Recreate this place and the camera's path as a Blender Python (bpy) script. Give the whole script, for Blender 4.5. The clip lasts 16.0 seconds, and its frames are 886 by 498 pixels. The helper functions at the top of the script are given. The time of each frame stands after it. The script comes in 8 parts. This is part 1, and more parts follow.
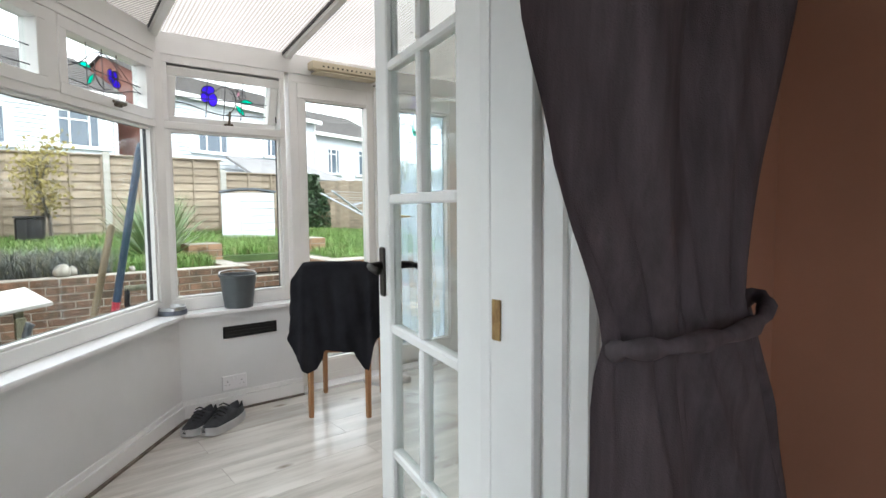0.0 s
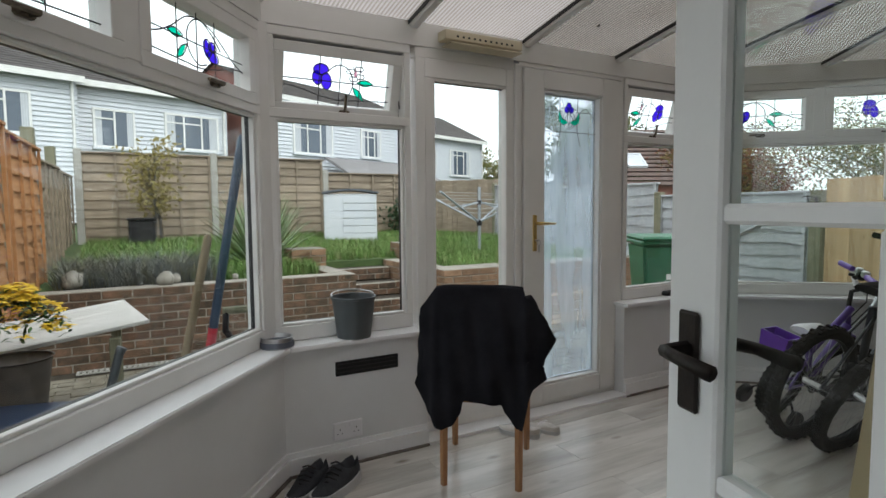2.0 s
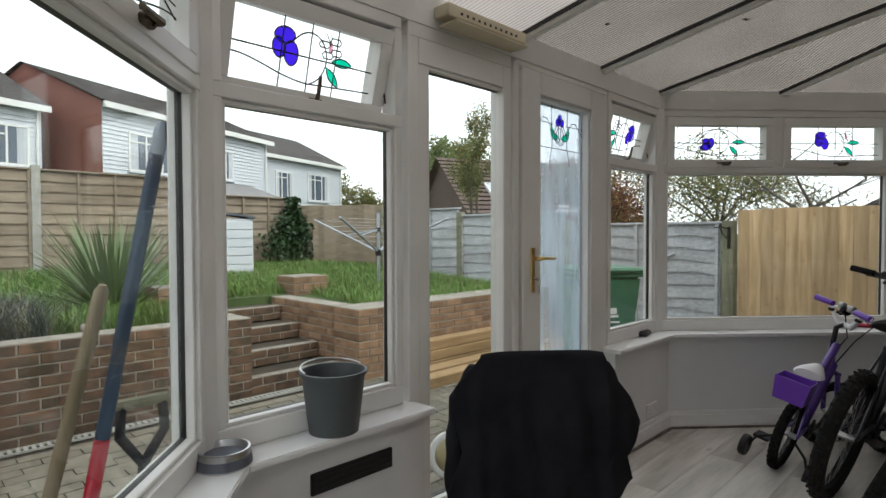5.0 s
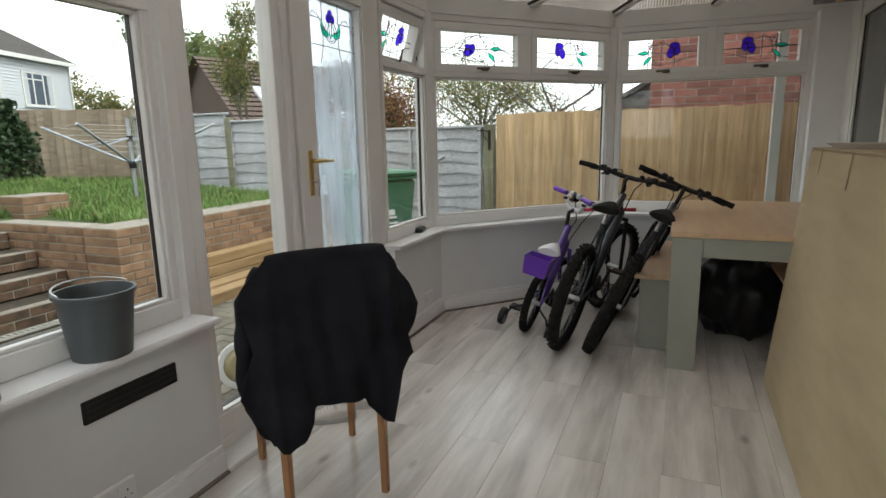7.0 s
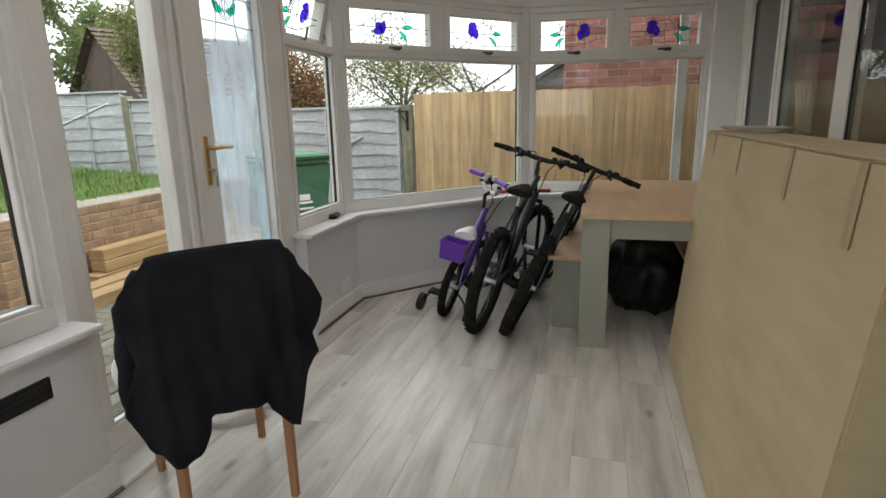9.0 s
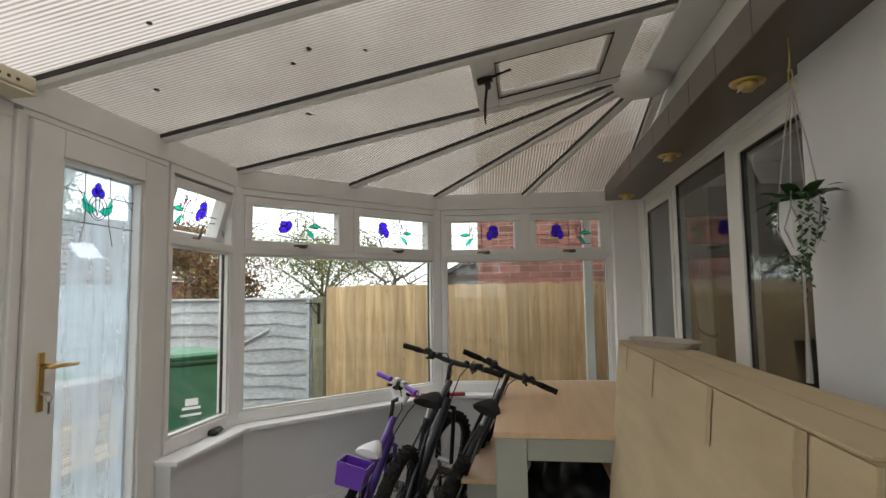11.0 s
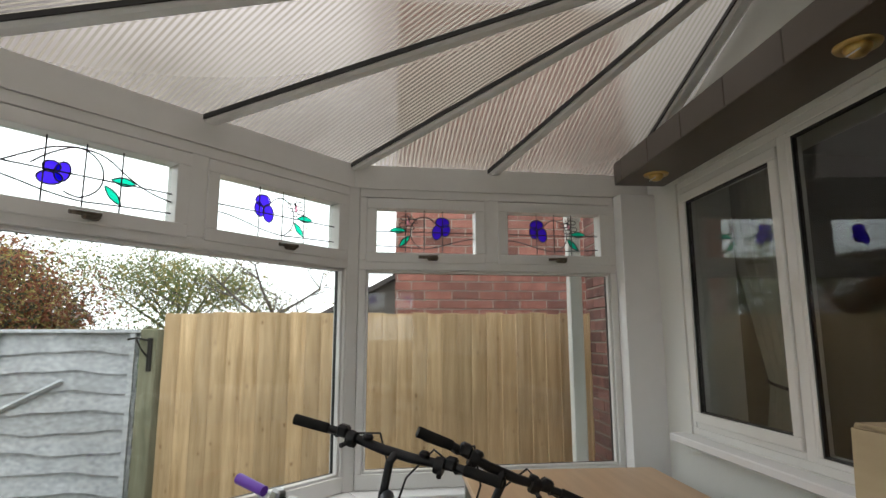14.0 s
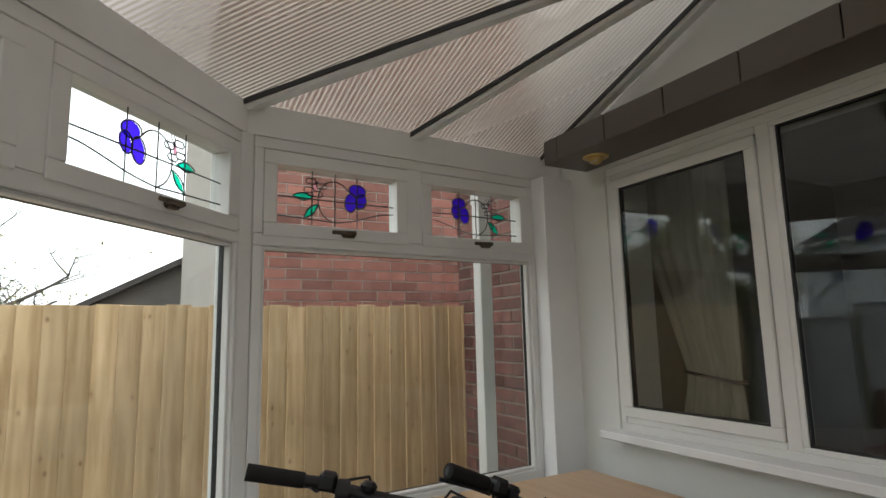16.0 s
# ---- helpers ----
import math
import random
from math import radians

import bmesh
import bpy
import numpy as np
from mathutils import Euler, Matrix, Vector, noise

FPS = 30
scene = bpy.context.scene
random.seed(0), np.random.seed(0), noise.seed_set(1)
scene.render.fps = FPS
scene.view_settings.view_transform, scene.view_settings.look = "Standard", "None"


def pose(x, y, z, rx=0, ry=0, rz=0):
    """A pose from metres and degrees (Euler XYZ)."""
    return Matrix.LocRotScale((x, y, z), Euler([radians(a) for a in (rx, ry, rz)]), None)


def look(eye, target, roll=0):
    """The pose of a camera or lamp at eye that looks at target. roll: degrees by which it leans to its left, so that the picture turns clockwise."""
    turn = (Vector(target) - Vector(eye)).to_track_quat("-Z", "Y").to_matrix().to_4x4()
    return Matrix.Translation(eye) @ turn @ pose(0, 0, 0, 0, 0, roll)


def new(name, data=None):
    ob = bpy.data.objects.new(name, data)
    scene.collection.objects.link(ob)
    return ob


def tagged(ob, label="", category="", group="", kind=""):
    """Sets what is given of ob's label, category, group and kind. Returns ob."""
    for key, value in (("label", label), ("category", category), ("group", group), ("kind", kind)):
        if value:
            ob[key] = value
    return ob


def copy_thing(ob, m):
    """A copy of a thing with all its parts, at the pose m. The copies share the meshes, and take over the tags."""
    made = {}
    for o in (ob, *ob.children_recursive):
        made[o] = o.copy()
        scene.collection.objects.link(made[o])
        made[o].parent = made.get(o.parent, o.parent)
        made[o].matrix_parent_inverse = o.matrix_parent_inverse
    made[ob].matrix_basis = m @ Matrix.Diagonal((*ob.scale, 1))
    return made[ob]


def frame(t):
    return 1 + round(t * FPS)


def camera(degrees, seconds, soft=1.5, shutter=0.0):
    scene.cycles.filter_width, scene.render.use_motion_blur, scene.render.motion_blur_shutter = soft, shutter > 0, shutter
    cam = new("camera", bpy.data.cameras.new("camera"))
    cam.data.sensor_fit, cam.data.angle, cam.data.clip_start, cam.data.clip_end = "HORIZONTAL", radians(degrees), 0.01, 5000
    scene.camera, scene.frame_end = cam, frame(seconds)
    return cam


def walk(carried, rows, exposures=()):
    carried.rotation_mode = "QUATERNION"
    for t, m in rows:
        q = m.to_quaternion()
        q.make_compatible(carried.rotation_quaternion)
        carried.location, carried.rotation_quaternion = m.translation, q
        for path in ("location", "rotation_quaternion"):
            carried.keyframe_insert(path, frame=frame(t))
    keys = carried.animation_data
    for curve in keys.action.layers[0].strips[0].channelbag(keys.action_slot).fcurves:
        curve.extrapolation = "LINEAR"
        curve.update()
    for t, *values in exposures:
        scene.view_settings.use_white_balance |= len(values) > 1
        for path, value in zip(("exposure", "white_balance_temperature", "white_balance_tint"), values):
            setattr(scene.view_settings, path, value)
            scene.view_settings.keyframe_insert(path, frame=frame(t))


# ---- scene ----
cam = camera(76.8, 16.0)
PATH = [
    (0, (1.216, -0.798, 1.213), (2.461, 0.761, 1.067), -0.5),
    (0.5, (1.244, -0.63, 1.22), (2.447, 0.961, 1.07), -0.5),
    (1, (1.349, -0.425, 1.2), (2.482, 1.216, 1.048), -0.7),
    (1.5, (1.412, -0.216, 1.239), (2.475, 1.472, 1.091), -0.7),
    (2, (1.395, 0.043, 1.248), (2.378, 1.779, 1.104), -0.5),
    (2.5, (1.375, 0.216, 1.257), (2.345, 1.959, 1.121), -0.6),
    (3, (1.42, 0.5, 1.23), (2.381, 2.248, 1.096), -0.5),
    (5.5, (1.276, 1.085, 1.277), (2.844, 2.324, 1.189), -0.7),
    (6, (1.259, 1.077, 1.266), (2.953, 2.122, 1.065), -0.9),
    (6.5, (1.259, 1.045, 1.25), (3.011, 1.959, 0.947), -1.2),
    (7, (1.273, 1.045, 1.24), (3.079, 1.813, 0.858), -1.2),
    (7.5, (1.268, 1.027, 1.227), (3.104, 1.695, 0.796), -1.3),
    (8, (1.275, 1.019, 1.229), (3.126, 1.597, 0.742), -1.3),
    (10.3, (1.503, 0.968, 1.388), (3.473, 1.259, 1.202), -0.6),
    (10.5, (1.517, 0.966, 1.404), (3.496, 1.25, 1.369), -0.8),
    (11, (1.665, 0.931, 1.39), (3.64, 1.202, 1.558), -0.8),
    (11.5, (1.901, 0.977, 1.378), (3.877, 1.196, 1.596), -0.4),
    (12, (2.14, 1.026, 1.402), (4.122, 1.042, 1.668), -0.6),
    (12.5, (2.454, 1.031, 1.377), (4.43, 0.912, 1.664), -0.7),
    (13, (2.742, 1.076, 1.404), (4.717, 0.961, 1.691), -0.4),
    (13.5, (3.04, 1.213, 1.385), (5.014, 1.103, 1.69), -0.1),
    (14, (3.372, 1.357, 1.333), (5.341, 1.207, 1.649), -0.1),
    (14.5, (3.656, 1.537, 1.37), (5.621, 1.315, 1.671), -0.2),
    (15, (3.827, 1.743, 1.357), (5.757, 1.328, 1.678), -0.1),
    (15.5, (4.042, 1.896, 1.317), (5.846, 1.101, 1.653), -1.1),
    (16, (4.071, 1.921, 1.353), (5.809, 0.974, 1.638), -1.3),
]
SKY, SUN, OVERCAST, ROOM = 0.15, 1.6, 15.0, 0.35
FLOOR_ANGLE = 0
EXPOSURES = [(0, 1.15, 6100, 10), (0.5, 0.86, 6200, 10), (1.5, 0.15, 6200, 10), (3, -0.08, 6250, 10), (6, 0.05, 6400, 10), (8, 0.45, 6500, 10), (10, 0.5, 6500, 10), (12.5, 0.62, 6550, 10), (14, 0.54, 6400, 10), (15, 0.35, 6400, 10), (16, 0.43, 6400, 10)]
BIKE1 = pose(4.50, 1.665, 0, rx=13, rz=-6)
BIKE2 = pose(4.52, 1.49, 0, rx=24, rz=-5)
BIKE3 = pose(4.73, 1.93, 0, rx=14, rz=-3)
walk(cam, [(t, look(eye, target, roll)) for t, eye, target, roll in PATH], EXPOSURES)

# ---- light ----
world = bpy.data.worlds.new("world")
scene.world = world
world.use_nodes = True
wn, wl = world.node_tree.nodes, world.node_tree.links
sky = wn.new("ShaderNodeTexSky")
sky.sky_type = "NISHITA"
sky.sun_disc = False
sky.sun_elevation, sky.sun_rotation = radians(38), radians(200)
sky.air_density, sky.dust_density, sky.ozone_density = 1.0, 4.0, 1.0
grey = wn.new("ShaderNodeHueSaturation")
grey.inputs["Saturation"].default_value = 0.22
wl.new(sky.outputs[0], grey.inputs["Color"])
cloud = wn.new("ShaderNodeMix")
cloud.data_type = "RGBA"
cloud.inputs[0].default_value = 0.75
cloud.inputs[7].default_value = (OVERCAST, OVERCAST * 1.0, OVERCAST * 1.01, 1)
wl.new(grey.outputs[0], cloud.inputs[6])
wl.new(cloud.outputs[2], wn["Background"].inputs["Color"])
wn["Background"].inputs["Strength"].default_value = SKY

sun = new("sun", bpy.data.lights.new("sun", "SUN"))
sun.data.energy, sun.data.angle, sun.data.color = SUN, radians(25), (1.0, 0.97, 0.93)
sun.matrix_world = look((0, 0, 0), (-0.34, 0.93, -1.1))


# added fill lamp that brightens the curtain, out of view in the inner room
rl = new("window_light", bpy.data.lights.new("window_light", "AREA"))
rl.data.shape, rl.data.size, rl.data.size_y, rl.data.energy = "RECTANGLE", 1.8, 1.2, ROOM
rl.matrix_world = look((0.1, -2.62, 1.5), (0.6, 0.0, 1.3))


# ---- materials ----
def shader(name, colour, rough=0.5, metal=0.0, **kw):
    """A principled material; returns it with its nodes and links."""
    m = bpy.data.materials.new(name)
    m.use_nodes = True
    b = m.node_tree.nodes["Principled BSDF"]
    b.inputs["Base Color"].default_value = (*colour, 1)
    b.inputs["Roughness"].default_value = rough
    b.inputs["Metallic"].default_value = metal
    for k, v in kw.items():
        b.inputs[k.replace("_", " ")].default_value = v
    return m


def ramp_mix(m, factor, low, high, lo=0.3, hi=0.7):
    n, l = m.node_tree.nodes, m.node_tree.links
    r = n.new("ShaderNodeValToRGB")
    r.color_ramp.elements[0].position, r.color_ramp.elements[1].position = lo, hi
    r.color_ramp.elements[0].color, r.color_ramp.elements[1].color = (*low, 1), (*high, 1)
    l.new(factor, r.inputs[0])
    return r.outputs[0]


def grained(name, low, high, scale=(4, 4, 4), rough=0.6, bump=0.1, fine=60, metal=0.0, rand=0.0, detail=5, space="Object", dist=0.002, stain=0.0, lo=0.3, hi=0.7):
    """Noise stretched to a grain, with fine bump, soft stains and some change from piece to piece."""
    m = shader(name, high, rough, metal)
    n, l = m.node_tree.nodes, m.node_tree.links
    b = n["Principled BSDF"]
    tc = n.new("ShaderNodeTexCoord")
    mp = n.new("ShaderNodeMapping")
    mp.inputs["Scale"].default_value = scale
    l.new(tc.outputs[space], mp.inputs["Vector"])
    vec = mp.outputs[0]
    info = n.new("ShaderNodeObjectInfo")
    if rand:
        add = n.new("ShaderNodeVectorMath")
        add.operation = "ADD"
        sc = n.new("ShaderNodeMath")
        sc.operation = "MULTIPLY"
        sc.inputs[1].default_value = 37.0
        l.new(info.outputs["Random"], sc.inputs[0])
        l.new(vec, add.inputs[0])
        l.new(sc.outputs[0], add.inputs[1])
        vec = add.outputs[0]
    t = n.new("ShaderNodeTexNoise")
    t.inputs["Scale"].default_value, t.inputs["Detail"].default_value = 1.0, detail
    t.inputs["Roughness"].default_value = 0.62
    l.new(vec, t.inputs["Vector"])
    col = ramp_mix(m, t.outputs[0], low, high, lo, hi)
    if stain:
        t3 = n.new("ShaderNodeTexNoise")
        t3.inputs["Scale"].default_value, t3.inputs["Detail"].default_value = 1.7, 4
        l.new(tc.outputs[space], t3.inputs["Vector"])
        mul = n.new("ShaderNodeMix")
        mul.data_type, mul.blend_type = "RGBA", "MULTIPLY"
        mul.inputs[0].default_value = stain
        l.new(col, mul.inputs[6])
        l.new(ramp_mix(m, t3.outputs[0], (0.45, 0.42, 0.38), (1, 1, 1), 0.38, 0.6), mul.inputs[7])
        col = mul.outputs[2]
    if rand:
        hs = n.new("ShaderNodeHueSaturation")
        mr = n.new("ShaderNodeMapRange")
        mr.inputs["To Min"].default_value, mr.inputs["To Max"].default_value = 1 - rand, 1 + rand
        l.new(info.outputs["Random"], mr.inputs[0])
        l.new(mr.outputs[0], hs.inputs["Value"])
        l.new(col, hs.inputs["Color"])
        col = hs.outputs[0]
    l.new(col, b.inputs["Base Color"])
    if bump:
        t2 = n.new("ShaderNodeTexNoise")
        t2.inputs["Scale"].default_value, t2.inputs["Detail"].default_value = fine, 3
        l.new(tc.outputs[space], t2.inputs["Vector"])
        bp = n.new("ShaderNodeBump")
        bp.inputs["Strength"].default_value, bp.inputs["Distance"].default_value = bump, dist
        l.new(t2.outputs[0], bp.inputs["Height"])
        l.new(bp.outputs[0], b.inputs["Normal"])
    return m


def glass_mat(name, tint=(0.93, 0.96, 0.95), haze=0.0, gloss=1.0):
    """A clear pane: it lets light straight through and mirrors by Fresnel; haze adds a film of milky scatter."""
    m = bpy.data.materials.new(name)
    m.use_nodes = True
    n, l = m.node_tree.nodes, m.node_tree.links
    n.clear()
    out = n.new("ShaderNodeOutputMaterial")
    tr = n.new("ShaderNodeBsdfTransparent")
    tr.inputs[0].default_value = (*tint, 1)
    gl = n.new("ShaderNodeBsdfGlossy")
    gl.inputs["Roughness"].default_value = 0.0
    fr = n.new("ShaderNodeLayerWeight")
    pw = n.new("ShaderNodeMath")
    pw.operation = "POWER"
    pw.inputs[1].default_value = 4.5
    l.new(fr.outputs["Facing"], pw.inputs[0])
    mu = n.new("ShaderNodeMath")
    mu.operation = "MULTIPLY_ADD"
    mu.inputs[1].default_value, mu.inputs[2].default_value = 0.5 * gloss, 0.032 * gloss
    l.new(pw.outputs[0], mu.inputs[0])
    mix = n.new("ShaderNodeMixShader")
    base = tr.outputs[0]
    if haze:
        df = n.new("ShaderNodeBsdfTranslucent")
        df.inputs[0].default_value = (0.62, 0.72, 0.79, 1)
        tc = n.new("ShaderNodeTexCoord")
        mp = n.new("ShaderNodeMapping")
        mp.inputs["Scale"].default_value = (9, 9, 1.3)
        l.new(tc.outputs["Object"], mp.inputs[0])
        t = n.new("ShaderNodeTexNoise")
        t.inputs["Scale"].default_value, t.inputs["Detail"].default_value = 1.2, 6
        l.new(mp.outputs[0], t.inputs["Vector"])
        r = n.new("ShaderNodeMapRange")
        r.inputs["From Min"].default_value, r.inputs["From Max"].default_value = 0.3, 0.75
        r.inputs["To Min"].default_value, r.inputs["To Max"].default_value = haze * 0.5, haze * 1.15
        l.new(t.outputs[0], r.inputs[0])
        hm = n.new("ShaderNodeMixShader")
        l.new(r.outputs[0], hm.inputs[0])
        l.new(tr.outputs[0], hm.inputs[1])
        l.new(df.outputs[0], hm.inputs[2])
        base = hm.outputs[0]
    l.new(mu.outputs[0], mix.inputs[0])
    l.new(base, mix.inputs[1])
    l.new(gl.outputs[0], mix.inputs[2])
    l.new(mix.outputs[0], out.inputs[0])
    return m


def poly_mat():
    """Ribbed twin-wall polycarbonate: part clear, part milky, with the ribs along the sheet."""
    m = bpy.data.materials.new("twin_wall_polycarbonate")
    m.use_nodes = True
    n, l = m.node_tree.nodes, m.node_tree.links
    n.clear()
    out = n.new("ShaderNodeOutputMaterial")
    uv = n.new("ShaderNodeUVMap")
    sep = n.new("ShaderNodeSeparateXYZ")
    l.new(uv.outputs[0], sep.inputs[0])
    sn = n.new("ShaderNodeMath")
    sn.operation = "MULTIPLY"
    sn.inputs[1].default_value = 2 * math.pi / 0.021
    l.new(sep.outputs[0], sn.inputs[0])
    si = n.new("ShaderNodeMath")
    si.operation = "SINE"
    l.new(sn.outputs[0], si.inputs[0])
    rib = n.new("ShaderNodeMapRange")
    rib.inputs["From Min"].default_value, rib.inputs["From Max"].default_value = -0.15, 0.45
    l.new(si.outputs[0], rib.inputs[0])
    tr = n.new("ShaderNodeBsdfTransparent")
    tr.inputs[0].default_value = (0.46, 0.42, 0.42, 1)
    rf = n.new("ShaderNodeBsdfRefraction")
    rf.inputs["Color"].default_value = (0.42, 0.39, 0.38, 1)
    rf.inputs["Roughness"].default_value = 0.35
    rf.inputs["IOR"].default_value = 1.25
    see = n.new("ShaderNodeMixShader")
    see.inputs[0].default_value = 0.8
    l.new(tr.outputs[0], see.inputs[1])
    l.new(rf.outputs[0], see.inputs[2])
    tl = n.new("ShaderNodeBsdfTranslucent")
    df = n.new("ShaderNodeBsdfDiffuse")
    gl = n.new("ShaderNodeBsdfGlossy")
    gl.inputs["Roughness"].default_value = 0.22
    tc = n.new("ShaderNodeTexCoord")
    t = n.new("ShaderNodeTexNoise")
    t.inputs["Scale"].default_value, t.inputs["Detail"].default_value = 1.6, 5
    l.new(tc.outputs["Object"], t.inputs["Vector"])
    col = ramp_mix(m, t.outputs[0], (0.155, 0.138, 0.110), (0.21, 0.193, 0.16), 0.35, 0.65)
    l.new(col, tl.inputs[0])
    df.inputs[0].default_value = (0.42, 0.40, 0.36, 1)
    f = n.new("ShaderNodeMapRange")
    f.inputs["To Min"].default_value, f.inputs["To Max"].default_value = 0.28, 0.98
    l.new(rib.outputs[0], f.inputs[0])
    a = n.new("ShaderNodeMixShader")
    l.new(f.outputs[0], a.inputs[0])
    l.new(see.outputs[0], a.inputs[1])
    b = n.new("ShaderNodeMixShader")
    b.inputs[0].default_value = 0.15
    l.new(tl.outputs[0], b.inputs[1])
    l.new(df.outputs[0], b.inputs[2])
    l.new(b.outputs[0], a.inputs[2])
    c = n.new("ShaderNodeMixShader")
    fr = n.new("ShaderNodeLayerWeight")
    pw = n.new("ShaderNodeMath")
    pw.operation = "POWER"
    pw.inputs[1].default_value = 4.0
    l.new(fr.outputs["Facing"], pw.inputs[0])
    mu = n.new("ShaderNodeMath")
    mu.operation = "MULTIPLY_ADD"
    mu.inputs[1].default_value, mu.inputs[2].default_value = 0.45, 0.04
    l.new(pw.outputs[0], mu.inputs[0])
    l.new(mu.outputs[0], c.inputs[0])
    bp = n.new("ShaderNodeBump")
    bp.inputs["Strength"].default_value, bp.inputs["Distance"].default_value = 0.6, 0.003
    l.new(si.outputs[0], bp.inputs["Height"])
    l.new(bp.outputs[0], gl.inputs["Normal"])
    l.new(bp.outputs[0], tl.inputs["Normal"])
    l.new(a.outputs[0], c.inputs[1])
    l.new(gl.outputs[0], c.inputs[2])
    l.new(c.outputs[0], out.inputs[0])
    return m


upvc = grained("white_upvc", (0.70, 0.695, 0.67), (0.77, 0.765, 0.74), (3, 3, 3), 0.32, 0.05, 90)
plaster = grained("painted_plaster", (0.66, 0.665, 0.67), (0.72, 0.725, 0.73), (2, 2, 2), 0.7, 0.25, 120, stain=0.08)
board_white = grained("gloss_white_board", (0.76, 0.76, 0.76), (0.83, 0.83, 0.83), (2, 2, 2), 0.22, 0.06, 40)
joinery = grained("painted_joinery", (0.70, 0.71, 0.70), (0.78, 0.79, 0.78), (3, 3, 3), 0.4, 0.15, 80)
house_paint = grained("cream_wall_paint", (0.68, 0.68, 0.65), (0.74, 0.74, 0.70), (2, 2, 2), 0.75, 0.3, 100)
orange_paint = grained("terracotta_wall_paint", (0.33, 0.165, 0.10), (0.39, 0.20, 0.125), (2, 2, 2), 0.8, 0.25, 100)
glass = glass_mat("clear_glass")
misty = glass_mat("misty_glass", (0.90, 0.95, 0.97), haze=0.42)
room_glass = glass_mat("dark_window_glass", (0.85, 0.87, 0.86), gloss=1.6)
polycarbonate = poly_mat()
far_spacer = shader("pale_aluminium_spacer", (0.5, 0.54, 0.58), 0.4)
seal = shader("black_rubber_seal", (0.012, 0.012, 0.012), 0.45)
lead = shader("lead_strip", (0.035, 0.035, 0.04), 0.5)
cardboard = grained("brown_cardboard", (0.42, 0.33, 0.20), (0.50, 0.40, 0.25), (2, 2, 9), 0.8, 0.3, 150, stain=0.12)
tape = grained("parcel_tape", (0.30, 0.22, 0.125), (0.40, 0.30, 0.18), (30, 30, 6), 0.5, 0.1, 60)
oak_top = grained("light_oak_laminate", (0.50, 0.34, 0.205), (0.60, 0.42, 0.26), (1.5, 22, 9), 0.38, 0.06, 100)
grey_board = grained("stone_grey_board", (0.27, 0.275, 0.235), (0.31, 0.315, 0.27), (3, 3, 3), 0.5, 0.08, 100)
chair_wood = grained("varnished_beech", (0.30, 0.14, 0.06), (0.42, 0.22, 0.10), (16, 16, 2), 0.35, 0.1, 80)
foot_strip = grained("brown_gap_shade", (0.05, 0.035, 0.025), (0.22, 0.19, 0.16), (9, 9, 9), 0.7, 0.2, 80)
black_cloth = grained("charcoal_fleece", (0.009, 0.009, 0.0115), (0.020, 0.020, 0.024), (6, 6, 6), 0.95, 0.6, 300)
curtain_cloth = grained("grey_linen", (0.050, 0.041, 0.047), (0.105, 0.088, 0.098), (30, 30, 4), 0.85, 0.5, 350)
bucket_grey = grained("grey_plastic", (0.055, 0.065, 0.07), (0.075, 0.085, 0.09), (5, 5, 5), 0.5, 0.1, 80)
black_plastic = grained("black_plastic", (0.007, 0.007, 0.008), (0.014, 0.014, 0.015), (8, 8, 8), 0.45, 0.15, 90)
tyre_rubber = grained("tyre_rubber", (0.008, 0.008, 0.008), (0.018, 0.017, 0.016), (20, 20, 20), 0.85, 0.3, 200)
purple = shader("purple_plastic", (0.14, 0.035, 0.42), 0.35)
white_plastic = shader("white_plastic", (0.75, 0.74, 0.76), 0.4)
red_rubber = shader("red_rubber", (0.45, 0.02, 0.05), 0.5)
steel = grained("brushed_steel", (0.42, 0.42, 0.43), (0.6, 0.6, 0.6), (20, 20, 2), 0.28, 0.05, 100, metal=1.0)
brass = grained("worn_brass", (0.55, 0.38, 0.13), (0.72, 0.53, 0.22), (20, 20, 20), 0.3, 0.1, 100, metal=1.0)
handle_metal = grained("tarnished_bronze", (0.07, 0.055, 0.04), (0.17, 0.14, 0.10), (30, 30, 30), 0.35, 0.1, 90, metal=0.8)
black_iron = grained("black_iron", (0.015, 0.013, 0.012), (0.04, 0.033, 0.028), (20, 20, 20), 0.5, 0.3, 120, metal=0.6)
brown_clad = grained("brown_soffit", (0.075, 0.06, 0.045), (0.10, 0.08, 0.062), (2, 2, 2), 0.35, 0.1, 60)
for m_, level in ((black_cloth, 0.12), (black_plastic, 0.35), (tyre_rubber, 0.2)):
    m_.node_tree.nodes["Principled BSDF"].inputs["Specular IOR Level"].default_value = level
leaf_green = grained("leaf_green", (0.03, 0.07, 0.02), (0.07, 0.15, 0.04), (20, 20, 20), 0.55, 0.1, 60)
cord = shader("grey_cord", (0.42, 0.40, 0.38), 0.9)
ceramic = shader("white_ceramic", (0.75, 0.75, 0.74), 0.35)
blue_glass = shader("blue_film", (0.03, 0.01, 0.75), 0.3, Emission_Strength=0.0, Transmission_Weight=0.0)
green_glass = shader("green_film", (0.0, 0.55, 0.33), 0.3)


